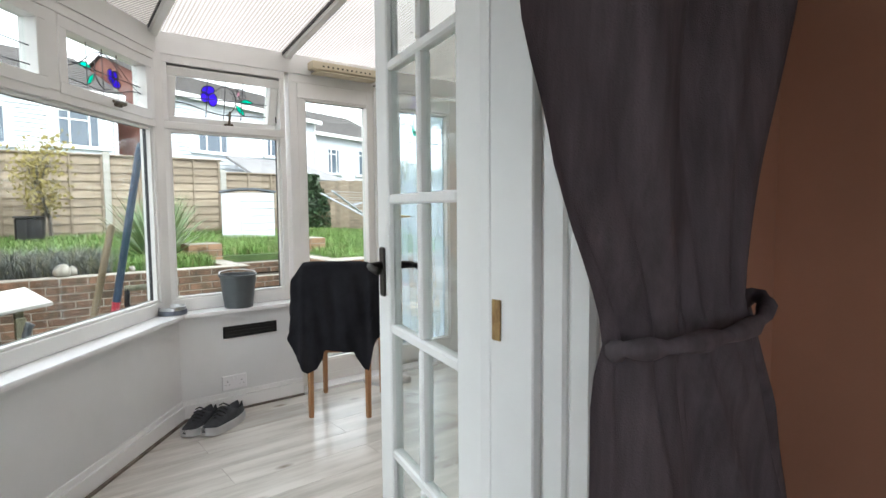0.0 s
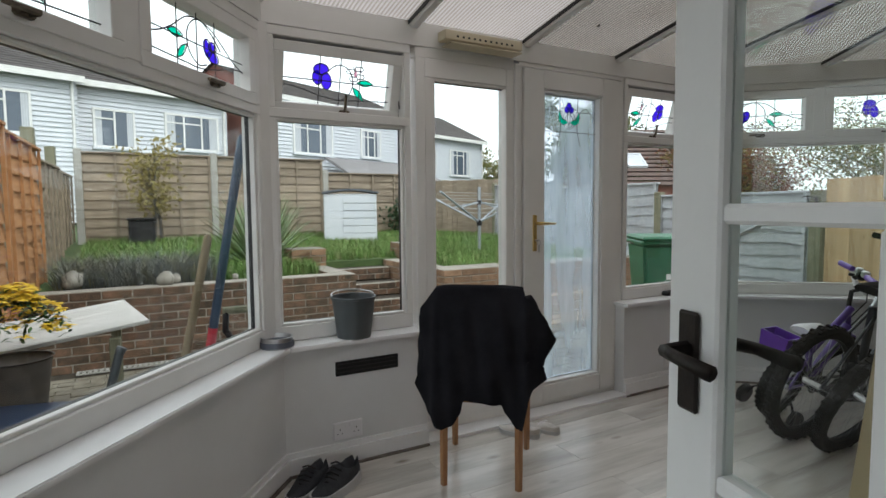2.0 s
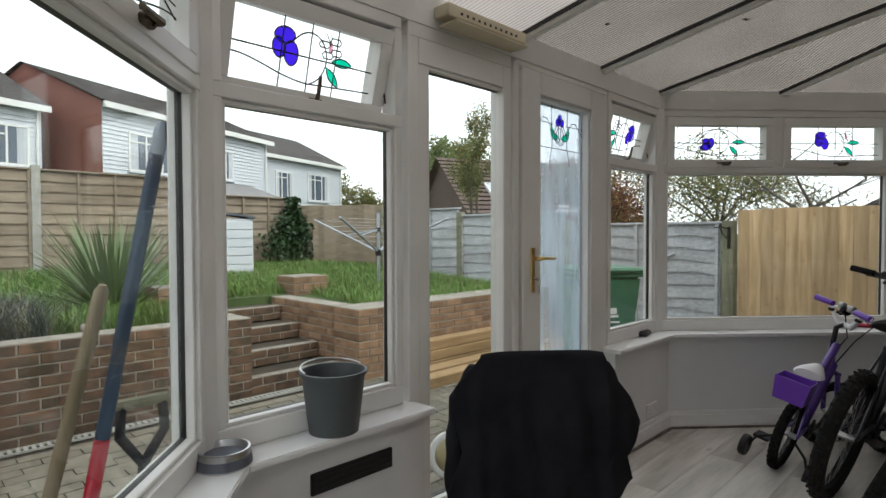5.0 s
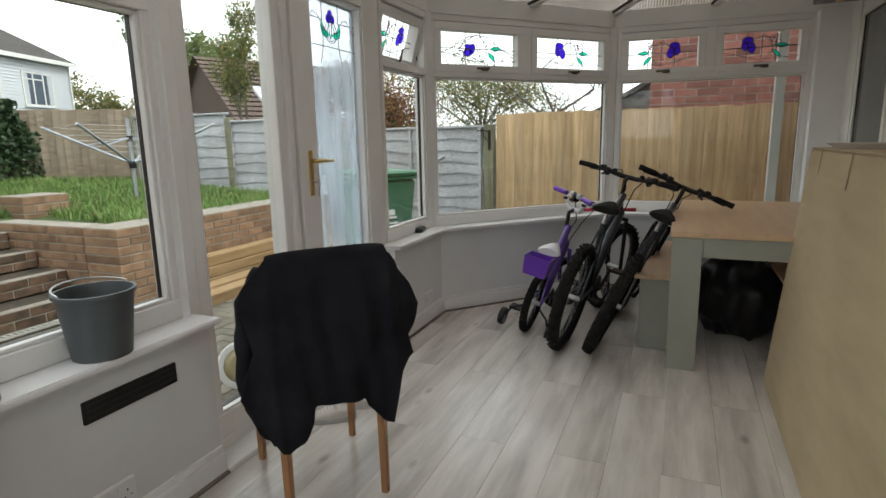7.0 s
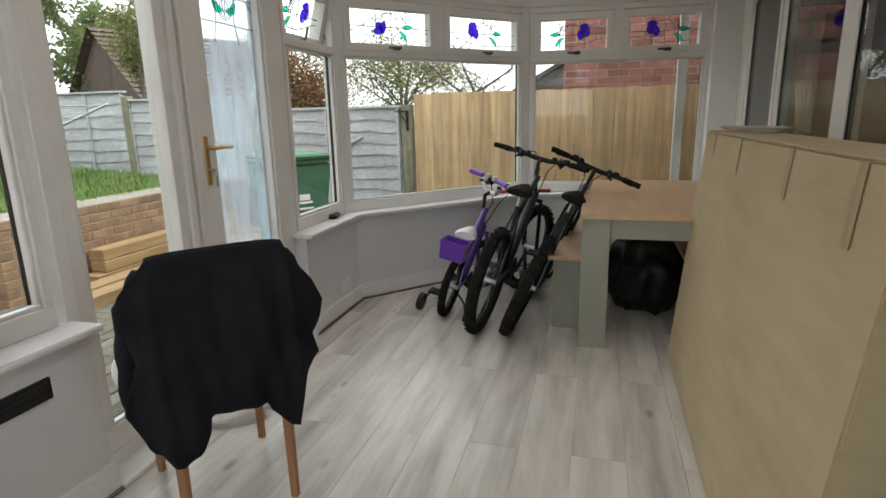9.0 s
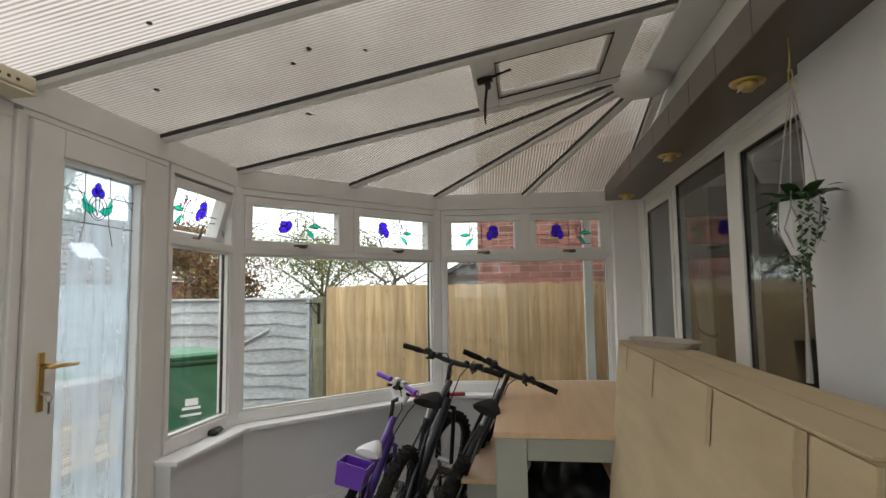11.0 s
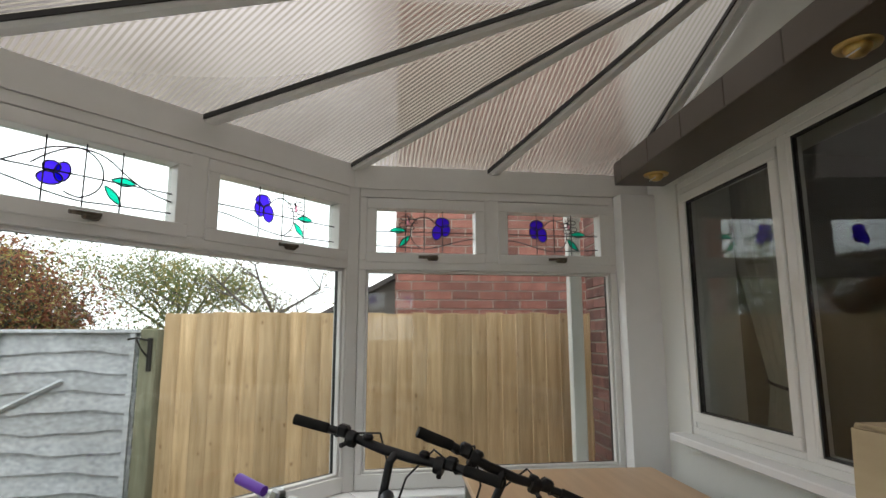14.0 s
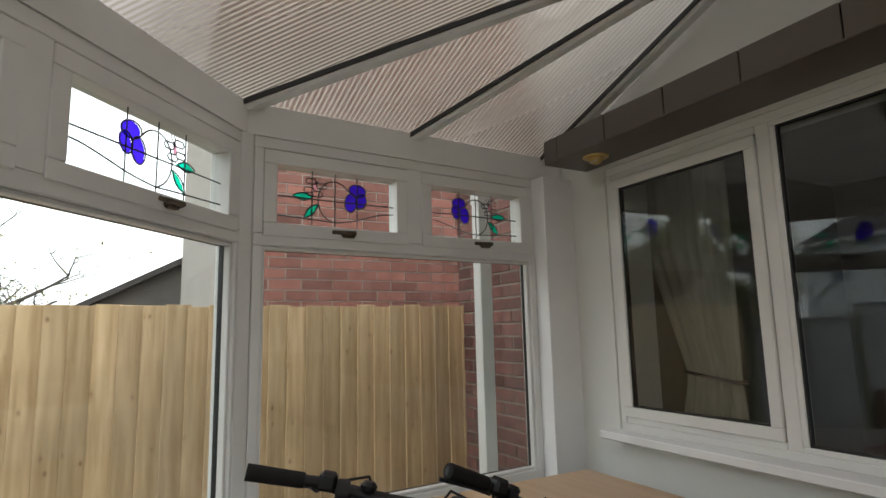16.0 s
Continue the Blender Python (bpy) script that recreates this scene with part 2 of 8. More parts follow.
def film_mat(name, colour):
    m = bpy.data.materials.new(name)
    m.use_nodes = True
    n, l = m.node_tree.nodes, m.node_tree.links
    n.clear()
    out = n.new("ShaderNodeOutputMaterial")
    tr = n.new("ShaderNodeBsdfTransparent")
    tl = n.new("ShaderNodeBsdfTranslucent")
    tr.inputs[0].default_value = (*colour, 1)
    tl.inputs[0].default_value = (*colour, 1)
    mx = n.new("ShaderNodeMixShader")
    mx.inputs[0].default_value = 0.6
    l.new(tr.outputs[0], mx.inputs[1])
    l.new(tl.outputs[0], mx.inputs[2])
    l.new(mx.outputs[0], out.inputs[0])
    return m


blue_film = film_mat("blue_stained_film", (0.06, 0.02, 0.75))
pink_film = film_mat("pink_film", (0.75, 0.35, 0.45))
green_film = film_mat("green_stained_film", (0.01, 0.62, 0.38))


# ---- mesh helpers ----
def place(ob, m=None, parent=None):
    ob.parent = parent
    ob.matrix_basis = m if m is not None else Matrix.Identity(4)
    return ob


def part(name, bm, material, parent=None, label="", kind="", smooth=False, m=None, split=None):
    """Links a bmesh as one mesh object under a thing or a part."""
    me = bpy.data.meshes.new(name)
    bmesh.ops.recalc_face_normals(bm, faces=bm.faces)
    bm.to_mesh(me)
    bm.free()
    for mat in material if isinstance(material, (list, tuple)) else [material]:
        me.materials.append(mat)
    if smooth:
        me.shade_smooth()
        if split:
            me.set_sharp_from_angle(angle=radians(split))
    return tagged(place(new(name, me), m, parent), label, kind=kind)


def thing(name, m, label, category, group="", kind=""):
    return tagged(place(new(name), m), label, category, group, kind)


def box(bm, x0, x1, y0, y1, z0, z1, m=None, bev=0.0, mat=0):
    """A box with bevelled edges, added to bm."""
    vs = [bm.verts.new((x, y, z)) for z in (z0, z1) for y in (y0, y1) for x in (x0, x1)]
    fs = [bm.faces.new([vs[i] for i in q]) for q in ((0, 2, 3, 1), (4, 5, 7, 6), (0, 1, 5, 4), (1, 3, 7, 5), (3, 2, 6, 7), (2, 0, 4, 6))]
    for f in fs:
        f.material_index = mat
    if bev:
        es = list({e for f in fs for e in f.edges})
        r = bmesh.ops.bevel(bm, geom=es, offset=bev, segments=1, affect="EDGES", profile=0.5)
        vs = list({v for f in r["faces"] for v in f.verts} | {v for f in fs if f.is_valid for v in f.verts})
        for f in r["faces"]:
            f.material_index = mat
    if m is not None:
        bmesh.ops.transform(bm, matrix=m, verts=vs)
    return vs


def boxes(*rows, bev=0.0):
    bm = bmesh.new()
    for r in rows:
        box(bm, *r, bev=bev)
    return bm


def prism(points, z0, z1, bm=None, mat=0):
    """An upright prism over the plan given."""
    bm = bm or bmesh.new()
    lo = [bm.verts.new((x, y, z0)) for x, y in points]
    hi = [bm.verts.new((x, y, z1)) for x, y in points]
    n = len(points)
    fs = [bm.faces.new(lo[::-1]), bm.faces.new(hi)]
    fs += [bm.faces.new((lo[i], lo[(i + 1) % n], hi[(i + 1) % n], hi[i])) for i in range(n)]
    for f in fs:
        f.material_index = mat
    return bm


def tube(bm, path, radius, sides=8, mat=0, closed=False, flat=1.0):
    """A round bar along a path; radius may be one number or one for each point."""
    pts = [Vector(p) for p in path]
    n = len(pts)
    rs = radius if isinstance(radius, (list, tuple)) else [radius] * n
    rings, ref = [], None
    for i, p in enumerate(pts):
        if closed:
            d = pts[(i + 1) % n] - pts[i - 1]
        else:
            d = pts[min(i + 1, n - 1)] - pts[max(i - 1, 0)]
        d.normalize()
        if ref is None:
            ref = Vector((0, 0, 1)) if abs(d.z) < 0.9 else Vector((1, 0, 0))
        u = (ref - d * ref.dot(d)).normalized()
        ref = u
        v = d.cross(u)
        rings.append([bm.verts.new(p + rs[i] * (math.cos(a) * u * flat + math.sin(a) * v)) for a in [2 * math.pi * k / sides for k in range(sides)]])
    for i in range(n if closed else n - 1):
        a, b = rings[i], rings[(i + 1) % n]
        for k in range(sides):
            f = bm.faces.new((a[k], a[(k + 1) % sides], b[(k + 1) % sides], b[k]))
            f.material_index = mat
    if not closed:
        for r, rev in ((rings[0], True), (rings[-1], False)):
            f = bm.faces.new(r[::-1] if rev else r)
            f.material_index = mat
    return bm


def lathe(bm, profile, sides=24, m=None, mat=0):
    """Turns (radius, z) pairs about z."""
    rings = [[bm.verts.new((r * math.cos(2 * math.pi * k / sides), r * math.sin(2 * math.pi * k / sides), z)) for k in range(sides)] for r, z in profile]
    for a, b in zip(rings, rings[1:]):
        for k in range(sides):
            f = bm.faces.new((a[k], a[(k + 1) % sides], b[(k + 1) % sides], b[k]))
            f.material_index = mat
    for ring, r in ((rings[0], profile[0][0]), (rings[-1], profile[-1][0])):
        if r > 1e-4:
            bm.faces.new(ring).material_index = mat
    if m is not None:
        bmesh.ops.transform(bm, matrix=m, verts=[v for ring in rings for v in ring])
    return bm


def frame_ring(x0, x1, z0, z1, w, y0, y1, bm=None, bev=0.003):
    """Four bars round an opening, mitred by butting."""
    bm = bm or bmesh.new()
    box(bm, x0, x1, y0, y1, z0, z0 + w, bev=bev)
    box(bm, x0, x1, y0, y1, z1 - w, z1, bev=bev)
    box(bm, x0, x0 + w, y0, y1, z0 + w, z1 - w, bev=bev)
    box(bm, x1 - w, x1, y0, y1, z0 + w, z1 - w, bev=bev)
    return bm


def facet(p, q):
    """The pose of a wall whose x runs from p to q, y outwards; and its length."""
    d = Vector((q[0] - p[0], q[1] - p[1]))
    return pose(p[0], p[1], 0, rz=math.degrees(math.atan2(d.y, d.x))), d.length


# ---- plan of the conservatory ----
PG, PA, PB, PC, PD = (0.85, 1.45), (1.94, 2.74), (4.97, 2.74), (6.22, 1.62), (6.335, 0.0)
SILL, GL0, GL1, UP0, UP1, HEAD, EAVE = 0.62, 0.706, 1.664, 1.768, 1.99, 2.095, 2.19
MG, LG = facet((0.85, 0.0), PG)
MA, LA = facet(PG, PA)
MB, LB = facet(PA, PB)
MC, LC = facet(PB, PC)
MD, LD = facet(PC, PD)


def offset_line(points, d):
    """The open plan line moved sideways by d to its left, with mitred corners."""
    out, pts = [], [Vector(p) for p in points]
    for i, p in enumerate(pts):
        ns = []
        for a, b in ((i - 1, i), (i, i + 1)):
            if 0 <= a and b < len(pts):
                t = (pts[b] - pts[a]).normalized()
                ns.append(Vector((-t.y, t.x)))
        n = sum(ns, Vector((0, 0)))
        n /= n.length
        out.append(tuple(p + n * d / n.dot(ns[0])))
    return out


LINE = [(0.85, 0.0), PG, PA, PB, PC, PD]
inner, sillf, outer, mid = (offset_line(LINE, d) for d in (-0.13, -0.175, 0.12, 0.0))
# note: x runs left to right seen from inside, so outwards is to the left of travel

DOOR0, DOOR1 = 1.94 + 0.80, 1.94 + 2.27


def strip(line_a, line_b, i, z0, z1, bm=None):
    return prism([line_a[i], line_a[i + 1], line_b[i + 1], line_b[i]], z0, z1, bm)


def lerp_y(line, i, x):
    (x0, y0), (x1, y1) = line[i], line[i + 1]
    return (x, y0 + (y1 - y0) * (x - x0) / (x1 - x0))


# floor under the room and the doorway
floor = part("floor", boxes((-1.5, 6.5, -2.6, 2.95, -0.12, -0.006)), shader("tile_grout", (0.56, 0.54, 0.51), 0.8), kind="structure", label="grey grout bed under the floor tiles")

# dwarf walls
for i, name in enumerate(("wall_west", "wall_northwest", "wall_north_a", "wall_northeast", "wall_east")):
    if i == 2:
        a, b = inner[2], lerp_y(inner, 2, DOOR0)
        c, d = lerp_y(outer, 2, DOOR0), outer[2]
        bm = prism([a, b, c, d], -0.1, SILL - 0.025)
        bm = prism([lerp_y(inner, 2, DOOR1), inner[3], outer[3], lerp_y(outer, 2, DOOR1)], -0.1, SILL - 0.025, bm)
    else:
        bm = strip(inner, outer, i, -0.1, SILL - 0.025)
    part("wall", bm, plaster, kind="structure", label="low painted plaster wall under the windows")

# sill boards
for i in range(5):
    if i == 2:
        segs = [[sillf[2], lerp_y(sillf, 2, DOOR0 + 0.02), lerp_y(mid, 2, DOOR0 + 0.02), mid[2]], [lerp_y(sillf, 2, DOOR1 - 0.02), sillf[3], mid[3], lerp_y(mid, 2, DOOR1 - 0.02)]]
    else:
        segs = [[sillf[i], sillf[i + 1], mid[i + 1], mid[i]]]
    for s in segs:
        bm = prism(s, SILL - 0.022, SILL + 0.001)
        bmesh.ops.bevel(bm, geom=bm.edges[:], offset=0.004, segments=2, affect="EDGES")
        part("window_sill", bm, board_white, kind="structure", label="glossy white window board")

# skirting with a moulded top
sk0, sk1, sk2 = (offset_line(LINE, d) for d in (-0.1305, -0.150, -0.143))
for i in range(5):
    if i == 2:
        spans = [(None, DOOR0), (DOOR1, None)]
        segs = []
        for lo, hi in spans:
            row = []
            for ln in (sk1, sk0):
                a = ln[2] if lo is None else lerp_y(ln, 2, lo)
                b = ln[3] if hi is None else lerp_y(ln, 2, hi)
                row.append((a, b))
            segs.append(row)
    else:
        segs = [[(sk1[i], sk1[i + 1]), (sk0[i], sk0[i + 1])]]
    for (a, b), (c, d) in segs:
        bm = prism([a, b, d, c], 0.0, 0.085)
        m2 = lambda u, v: (u[0] * 0.45 + v[0] * 0.55, u[1] * 0.45 + v[1] * 0.55)
        prism([m2(a, c), m2(b, d), d, c], 0.0855, 0.112, bm)
        # dark strip added at the foot: brown gap line plus contact shade
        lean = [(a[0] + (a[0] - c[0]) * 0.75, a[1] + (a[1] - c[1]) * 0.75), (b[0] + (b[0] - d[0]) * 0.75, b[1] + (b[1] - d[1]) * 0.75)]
        part("trim", prism([lean[0], lean[1], b, a], 0.0, 0.011), foot_strip, kind="structure", label="dark brown strip for the gap and contact shade under the skirting")
        part("baseboard", bm, board_white, kind="structure", label="white moulded skirting board")

# ring beam above the windows
rb0, rb1 = offset_line(LINE, -0.05), offset_line(LINE, 0.10)
rb_in = offset_line(LINE, -0.047)
for i in range(5):
    part("trim", strip(rb0, rb1, i, HEAD, EAVE), upvc, kind="structure", label="white eaves beam above the windows")
    part("trim", strip(rb_in, rb1, i, EAVE + 0.0005, EAVE + 0.028), upvc, kind="structure", label="white closing strip along the foot of the roof")


# ---- windows ----
def leadlight(parent, x0, x1, z0, z1, flip=False, butter=False, y=-0.012):
    """Lead strips, a blue bloom and green leaves stuck on the glass."""
    w, h = x1 - x0, z1 - z0
    X = (lambda u: x1 - u * w) if flip else (lambda u: x0 + u * w)
    Z = lambda v: z0 + v * h
    XC = lambda u: X(0.45) + (-1 if flip else 1) * (u - 0.45) * min(w, 2.15 * h)
    sg = -1 if flip else 1

    def blob(u, v, ra, rb, turn, n=16):
        out = []
        for k in range(n):
            a = 2 * math.pi * k / n
            p, q = ra * h * math.cos(a), rb * h * math.sin(a)
            out.append((XC(u) + sg * (p * math.cos(turn) - q * math.sin(turn)), Z(v) + p * math.sin(turn) + q * math.cos(turn)))
        return out

    def leaf(u0, v0, u1, v1, wd, n=8):
        ax, az, bx, bz = XC(u0), Z(v0), XC(u1), Z(v1)
        ln = math.hypot(bx - ax, bz - az)
        nx, nz = -(bz - az) / ln, (bx - ax) / ln
        ts = [k / n for k in range(n + 1)] + [1 - k / n for k in range(1, n)]
        return [(ax + (bx - ax) * t + nx * wd * h * s_ * math.sin(math.pi * t), az + (bz - az) * t + nz * wd * h * s_ * math.sin(math.pi * t)) for t, s_ in zip(ts, [1] * (n + 1) + [-1] * (n - 1))]

    petals = [blob(0.325, 0.735, 0.165, 0.115, 0.1), blob(0.290, 0.55, 0.10, 0.145, 0.3), blob(0.385, 0.50, 0.115, 0.175, 0.12)]
    if not butter:
        petals = [blob(0.405, 0.50, 0.10, 0.155, -0.25), blob(0.340, 0.55, 0.115, 0.085, 0.1), blob(0.335, 0.38, 0.165, 0.10, 0.1)]
    leaves = [leaf(0.71, 0.53, 0.885, 0.53, 0.065), leaf(0.67, 0.42, 0.79, 0.15, 0.06)]
    bm = bmesh.new()
    r = 0.0027

    def curve(pts):
        """A smooth line through the points."""
        ps = [pts[0]] + list(pts) + [pts[-1]]
        out = []
        for a, b, c, d in zip(ps, ps[1:], ps[2:], ps[3:]):
            for k in range(4):
                t = k / 4
                out.append(tuple(0.5 * (2 * b[i] + (c[i] - a[i]) * t + (2 * a[i] - 5 * b[i] + 4 * c[i] - d[i]) * t * t + (3 * b[i] - a[i] - 3 * c[i] + d[i]) * t ** 3) for i in range(3)))
        return out + [tuple(pts[-1])]

    for u in (0.33, 0.52, 0.71):
        tube(bm, [(X(u), y, Z(0.0)), (X(u), y, Z(1.0))], r, 4)
    tube(bm, [(X(0.0), y, Z(0.5)), (X(1.0), y, Z(0.5))], r, 4)
    tube(bm, curve([(X(u), y, Z(v)) for u, v in ((0, 0.36), (0.1, 0.34), (0.22, 0.27), (0.35, 0.18), (0.5, 0.12), (0.62, 0.13), (0.8, 0.15), (1.0, 0.17))]), r, 4)
    loop = ((0.40, 0.70), (0.46, 0.82), (0.53, 0.86), (0.60, 0.81), (0.65, 0.68), (0.67, 0.50), (0.65, 0.32), (0.61, 0.20), (0.55, 0.12)) if butter else ((0.22, 0.55), (0.33, 0.75), (0.46, 0.90), (0.56, 0.88), (0.64, 0.72), (0.66, 0.50), (0.62, 0.30), (0.52, 0.17), (0.42, 0.22))
    tube(bm, curve([(XC(u), y, Z(v)) for u, v in loop]), r, 4)
    if not butter:
        tube(bm, curve([(X(u), y, Z(v)) for u, v in ((0.0, 0.34), (0.12, 0.46), (0.24, 0.66), (0.36, 0.84), (0.48, 0.92))]), r, 4)
        tube(bm, curve([(X(u), y, Z(v)) for u, v in ((0.50, 0.92), (0.62, 0.86), (0.76, 0.60), (0.88, 0.44), (1.0, 0.36))]), r, 4)
    for ring in petals + leaves:
        tube(bm, [(p[0], y - 0.003, p[1]) for p in ring], 0.0027, 4, closed=True)
    bx, bz = XC(0.69), Z(0.71)
    wings = [[(bx + sg * (c + p * math.cos(t)) * h, bz + (d + p * math.sin(t)) * h) for p, t in [(0.10 * (0.72 + 0.28 * math.cos(2 * k * 0.628)), k * 0.628) for k in range(10)]] for c, d in ((0.085, 0.11), (0.12, -0.05), (-0.11, 0.04), (-0.035, -0.11))]
    if butter:
        for ring in wings:
            tube(bm, [(p[0], y, p[1]) for p in ring], 0.0026, 4, closed=True)
        for q in (-0.07, 0.0):
            tube(bm, [(bx, y, bz + 0.06 * h), (bx + sg * q * h, y, bz + 0.16 * h), (bx + sg * (q - 0.02) * h, y, bz + 0.20 * h)], 0.0018, 4)
    part("lead_strip", bm, lead, parent, "dark leading in curves and straight lines")
    for name, mat, label, rings in (("blue_petals", blue_film, "deep blue stained petals", petals), ("green_leaves", green_film, "green stained leaves", leaves)):
        bm = bmesh.new()
        for k, ring in enumerate(rings):
            bm.faces.new([bm.verts.new((p[0], y + 0.002 - 0.0007 * k, p[1])) for p in ring])
        part(name, bm, mat, parent, label)
    if butter:
        bm = bmesh.new()
        bm.faces.new([bm.verts.new((bx + sg * p * h, y + 0.001, bz + q * h)) for p, q in ((-0.015, -0.07), (0.05, -0.05), (0.03, 0.09), (-0.03, 0.07))])
        part("pink_body", bm, pink_film, parent, "pink stained butterfly body")


def casement_handle(parent, x, z, y=-0.06, drop=False):
    bm = bmesh.new()
    box(bm, x - 0.028, x + 0.028, y - 0.004, y + 0.022, z - 0.012, z + 0.012, bev=0.007)
    if drop:
        tube(bm, [(x, y, z), (x - 0.004, y - 0.012, z + 0.03), (x - 0.004, y - 0.012, z + 0.09)], [0.009, 0.008, 0.007], 6)
    else:
        tube(bm, [(x, y - 0.004, z), (x + 0.02, y - 0.014, z + 0.004), (x - 0.075, y - 0.014, z + 0.002)], [0.011, 0.010, 0.008], 6)
    part("handle", bm, handle_metal, parent, "small tarnished bronze casement handle")


def pane(name, x0, x1, z0, z1, parent, mat, y=0.0, label="clear glass pane"):
    ob = part(name, boxes((x0, x1, y, y + 0.006, z0, z1)), mat, parent, label)
    ob.visible_shadow = False
    return ob


def opener(win, x0, x1, opened=0.0, flip=False, butter=False):
    z0, z1 = UP0 - 0.055, UP1 + 0.055
    bm = frame_ring(x0, x1, z0, z1, 0.052, -0.05, 0.03)
    s = part("sash", bm, upvc, win, "open top-hung sash" if opened else "closed top-hung sash", m=pose(0, 0.0, z1, rx=opened) @ pose(0, 0, -z1))
    pane("pane", x0 + 0.05, x1 - 0.05, z0 + 0.05, z1 - 0.05, s, glass, -0.003)
    leadlight(s, x0 + 0.052, x1 - 0.052, z0 + 0.052, z1 - 0.052, flip, butter)
    casement_handle(s, (x0 + x1) / 2 + 0.03, z0 + 0.024, -0.066, drop=bool(opened))
    if opened:
        st = bmesh.new()
        tube(st, [(x1 - 0.005, 0.0, z1 - 0.05), (x1 - 0.004, 0.03, (z0 + z1) / 2), (x1 - 0.004, 0.01, z0 + 0.06)], 0.0035, 6)
        part("stay", st, black_iron, win, "dark friction stay")


def window(name, m, x0, x1, cells, label):
    """A window: outer frame, transom, one large pane and the openers over it."""
    w = thing(name, m, label, "window", kind="structure")
    bm = bmesh.new()
    box(bm, x0, x1, -0.045, 0.035, SILL + 0.002, GL0 - 0.012, bev=0.003)
    box(bm, x0, x1, -0.045, 0.035, GL1 + 0.012, GL1 + 0.058, bev=0.004)
    box(bm, x0, x1, -0.045, 0.035, UP1 + 0.060, HEAD, bev=0.003)
    for za, zb in ((GL0 - 0.012, GL1 + 0.012), (GL1 + 0.058, UP1 + 0.060)):
        box(bm, x0, x0 + 0.035, -0.045, 0.035, za, zb, bev=0.003)
        box(bm, x1 - 0.035, x1, -0.045, 0.035, za, zb, bev=0.003)
    for a, b in zip(cells, cells[1:]):
        box(bm, a[1] - 0.002, b[0] + 0.002, -0.045, 0.035, GL1 + 0.058, UP1 + 0.060, bev=0.003)
    part("window_frame", bm, upvc, w, "white plastic frame")
    bm = frame_ring(x0 + 0.035, x1 - 0.035, GL0 - 0.012, GL1 + 0.012, 0.014, -0.033, 0.0)
    part("glazing_bead", bm, upvc, w)
    sl = frame_ring(x0 + 0.0485, x1 - 0.0485, GL0, GL1, 0.0025, -0.008, 0.010, bev=0)
    part("seal", sl, seal, w, "thin black rubber seal")
    pane("pane", x0 + 0.042, x1 - 0.042, GL0 - 0.004, GL1 + 0.004, w, glass, -0.003)
    for x_a, x_b, opened, flip, butter in cells:
        opener(w, x_a, x_b, opened, flip, butter)
    return w


window("window_1", MA, 0.03, LA - 0.04, [(0.07, 0.82, 0, False, True), (0.89, LA - 0.08, 0, True, False)], "wide white plastic window with two leaded openers above, facing the garden")
window("window_2", MB, 0.04, 0.77, [(0.075, 0.735, 16, False, True)], "white plastic window with one leaded opener standing open")
window("window_3", MB, 2.338, 2.995, [(2.37, 2.965, 16, True, True)], "white plastic window beside the door with its leaded opener standing open")
window("window_4", MC, 0.035, LC - 0.03, [(0.07, 0.80, 0, False, False), (0.87, LC - 0.065, 0, False, True)], "wide white plastic window with two leaded openers, facing the fence")
window("window_5", MD, 0.05, 1.42, [(0.085, 0.70, 0, True, True), (0.77, 1.385, 0, False, True)], "wide white plastic window with two leaded openers, facing the brick wall")
window("window_6", MG, 0.05, 1.40, [(0.085, 0.70, 0, True, True), (0.77, 1.365, 0, False, True)], "wide white plastic window at the closed side of the room")

# corner posts and the white end pier
for (x, y), ang in ((PG, 25), (PA, 25), (PB, -20), (PC, -65)):
    bm = bmesh.new()
    lathe(bm, [(0.066, SILL), (0.066, HEAD)], 8, pose(x, y, 0, rz=ang + 22.5))
    part("trim", bm, upvc, kind="structure", label="white corner post between two windows")
part("trim", boxes((1.42, LD, -0.13, 0.06, SILL - 0.03, HEAD), bev=0.003), board_white, kind="structure", label="white end pier beside the house wall", m=MD)
part("trim", boxes((0, 0.05, -0.13, 0.06, SILL - 0.03, HEAD), bev=0.003), board_white, kind="structure", label="white end pier", m=MG)

# the tall fixed light and the garden door
w = thing("window_7", MB, "tall fixed white plastic side light beside the garden door", "window", kind="structure")
bm = frame_ring(0.80, 1.436, 0.02, HEAD, 0.055, -0.045, 0.035)
box(bm, 1.3805, 1.405, -0.040, 0.035, 0.168, 1.942, bev=0.003)
box(bm, 0.855, 1.381, -0.045, 0.035, 0.075, 0.168, bev=0.003)
box(bm, 0.855, 1.381, -0.045, 0.035, 1.942, 2.04, bev=0.003)
box(bm, 0.855, 0.908, -0.040, 0.035, 0.168, 1.942, bev=0.003)
part("window_frame", bm, upvc, w)
part("glazing_bead", frame_ring(0.908, 1.405, 0.168, 1.942, 0.012, -0.036, 0.0, bev=0.002), upvc, w)
part("seal", frame_ring(0.920, 1.393, 0.180, 1.930, 0.003, -0.01, 0.01, bev=0), seal, w)
pane("pane", 0.915, 1.398, 0.175, 1.935, w, glass, -0.003)
part("mullion", boxes((1.4365, 1.47, -0.06, 0.035, 0.02, HEAD - 0.02), bev=0.004), upvc, w)

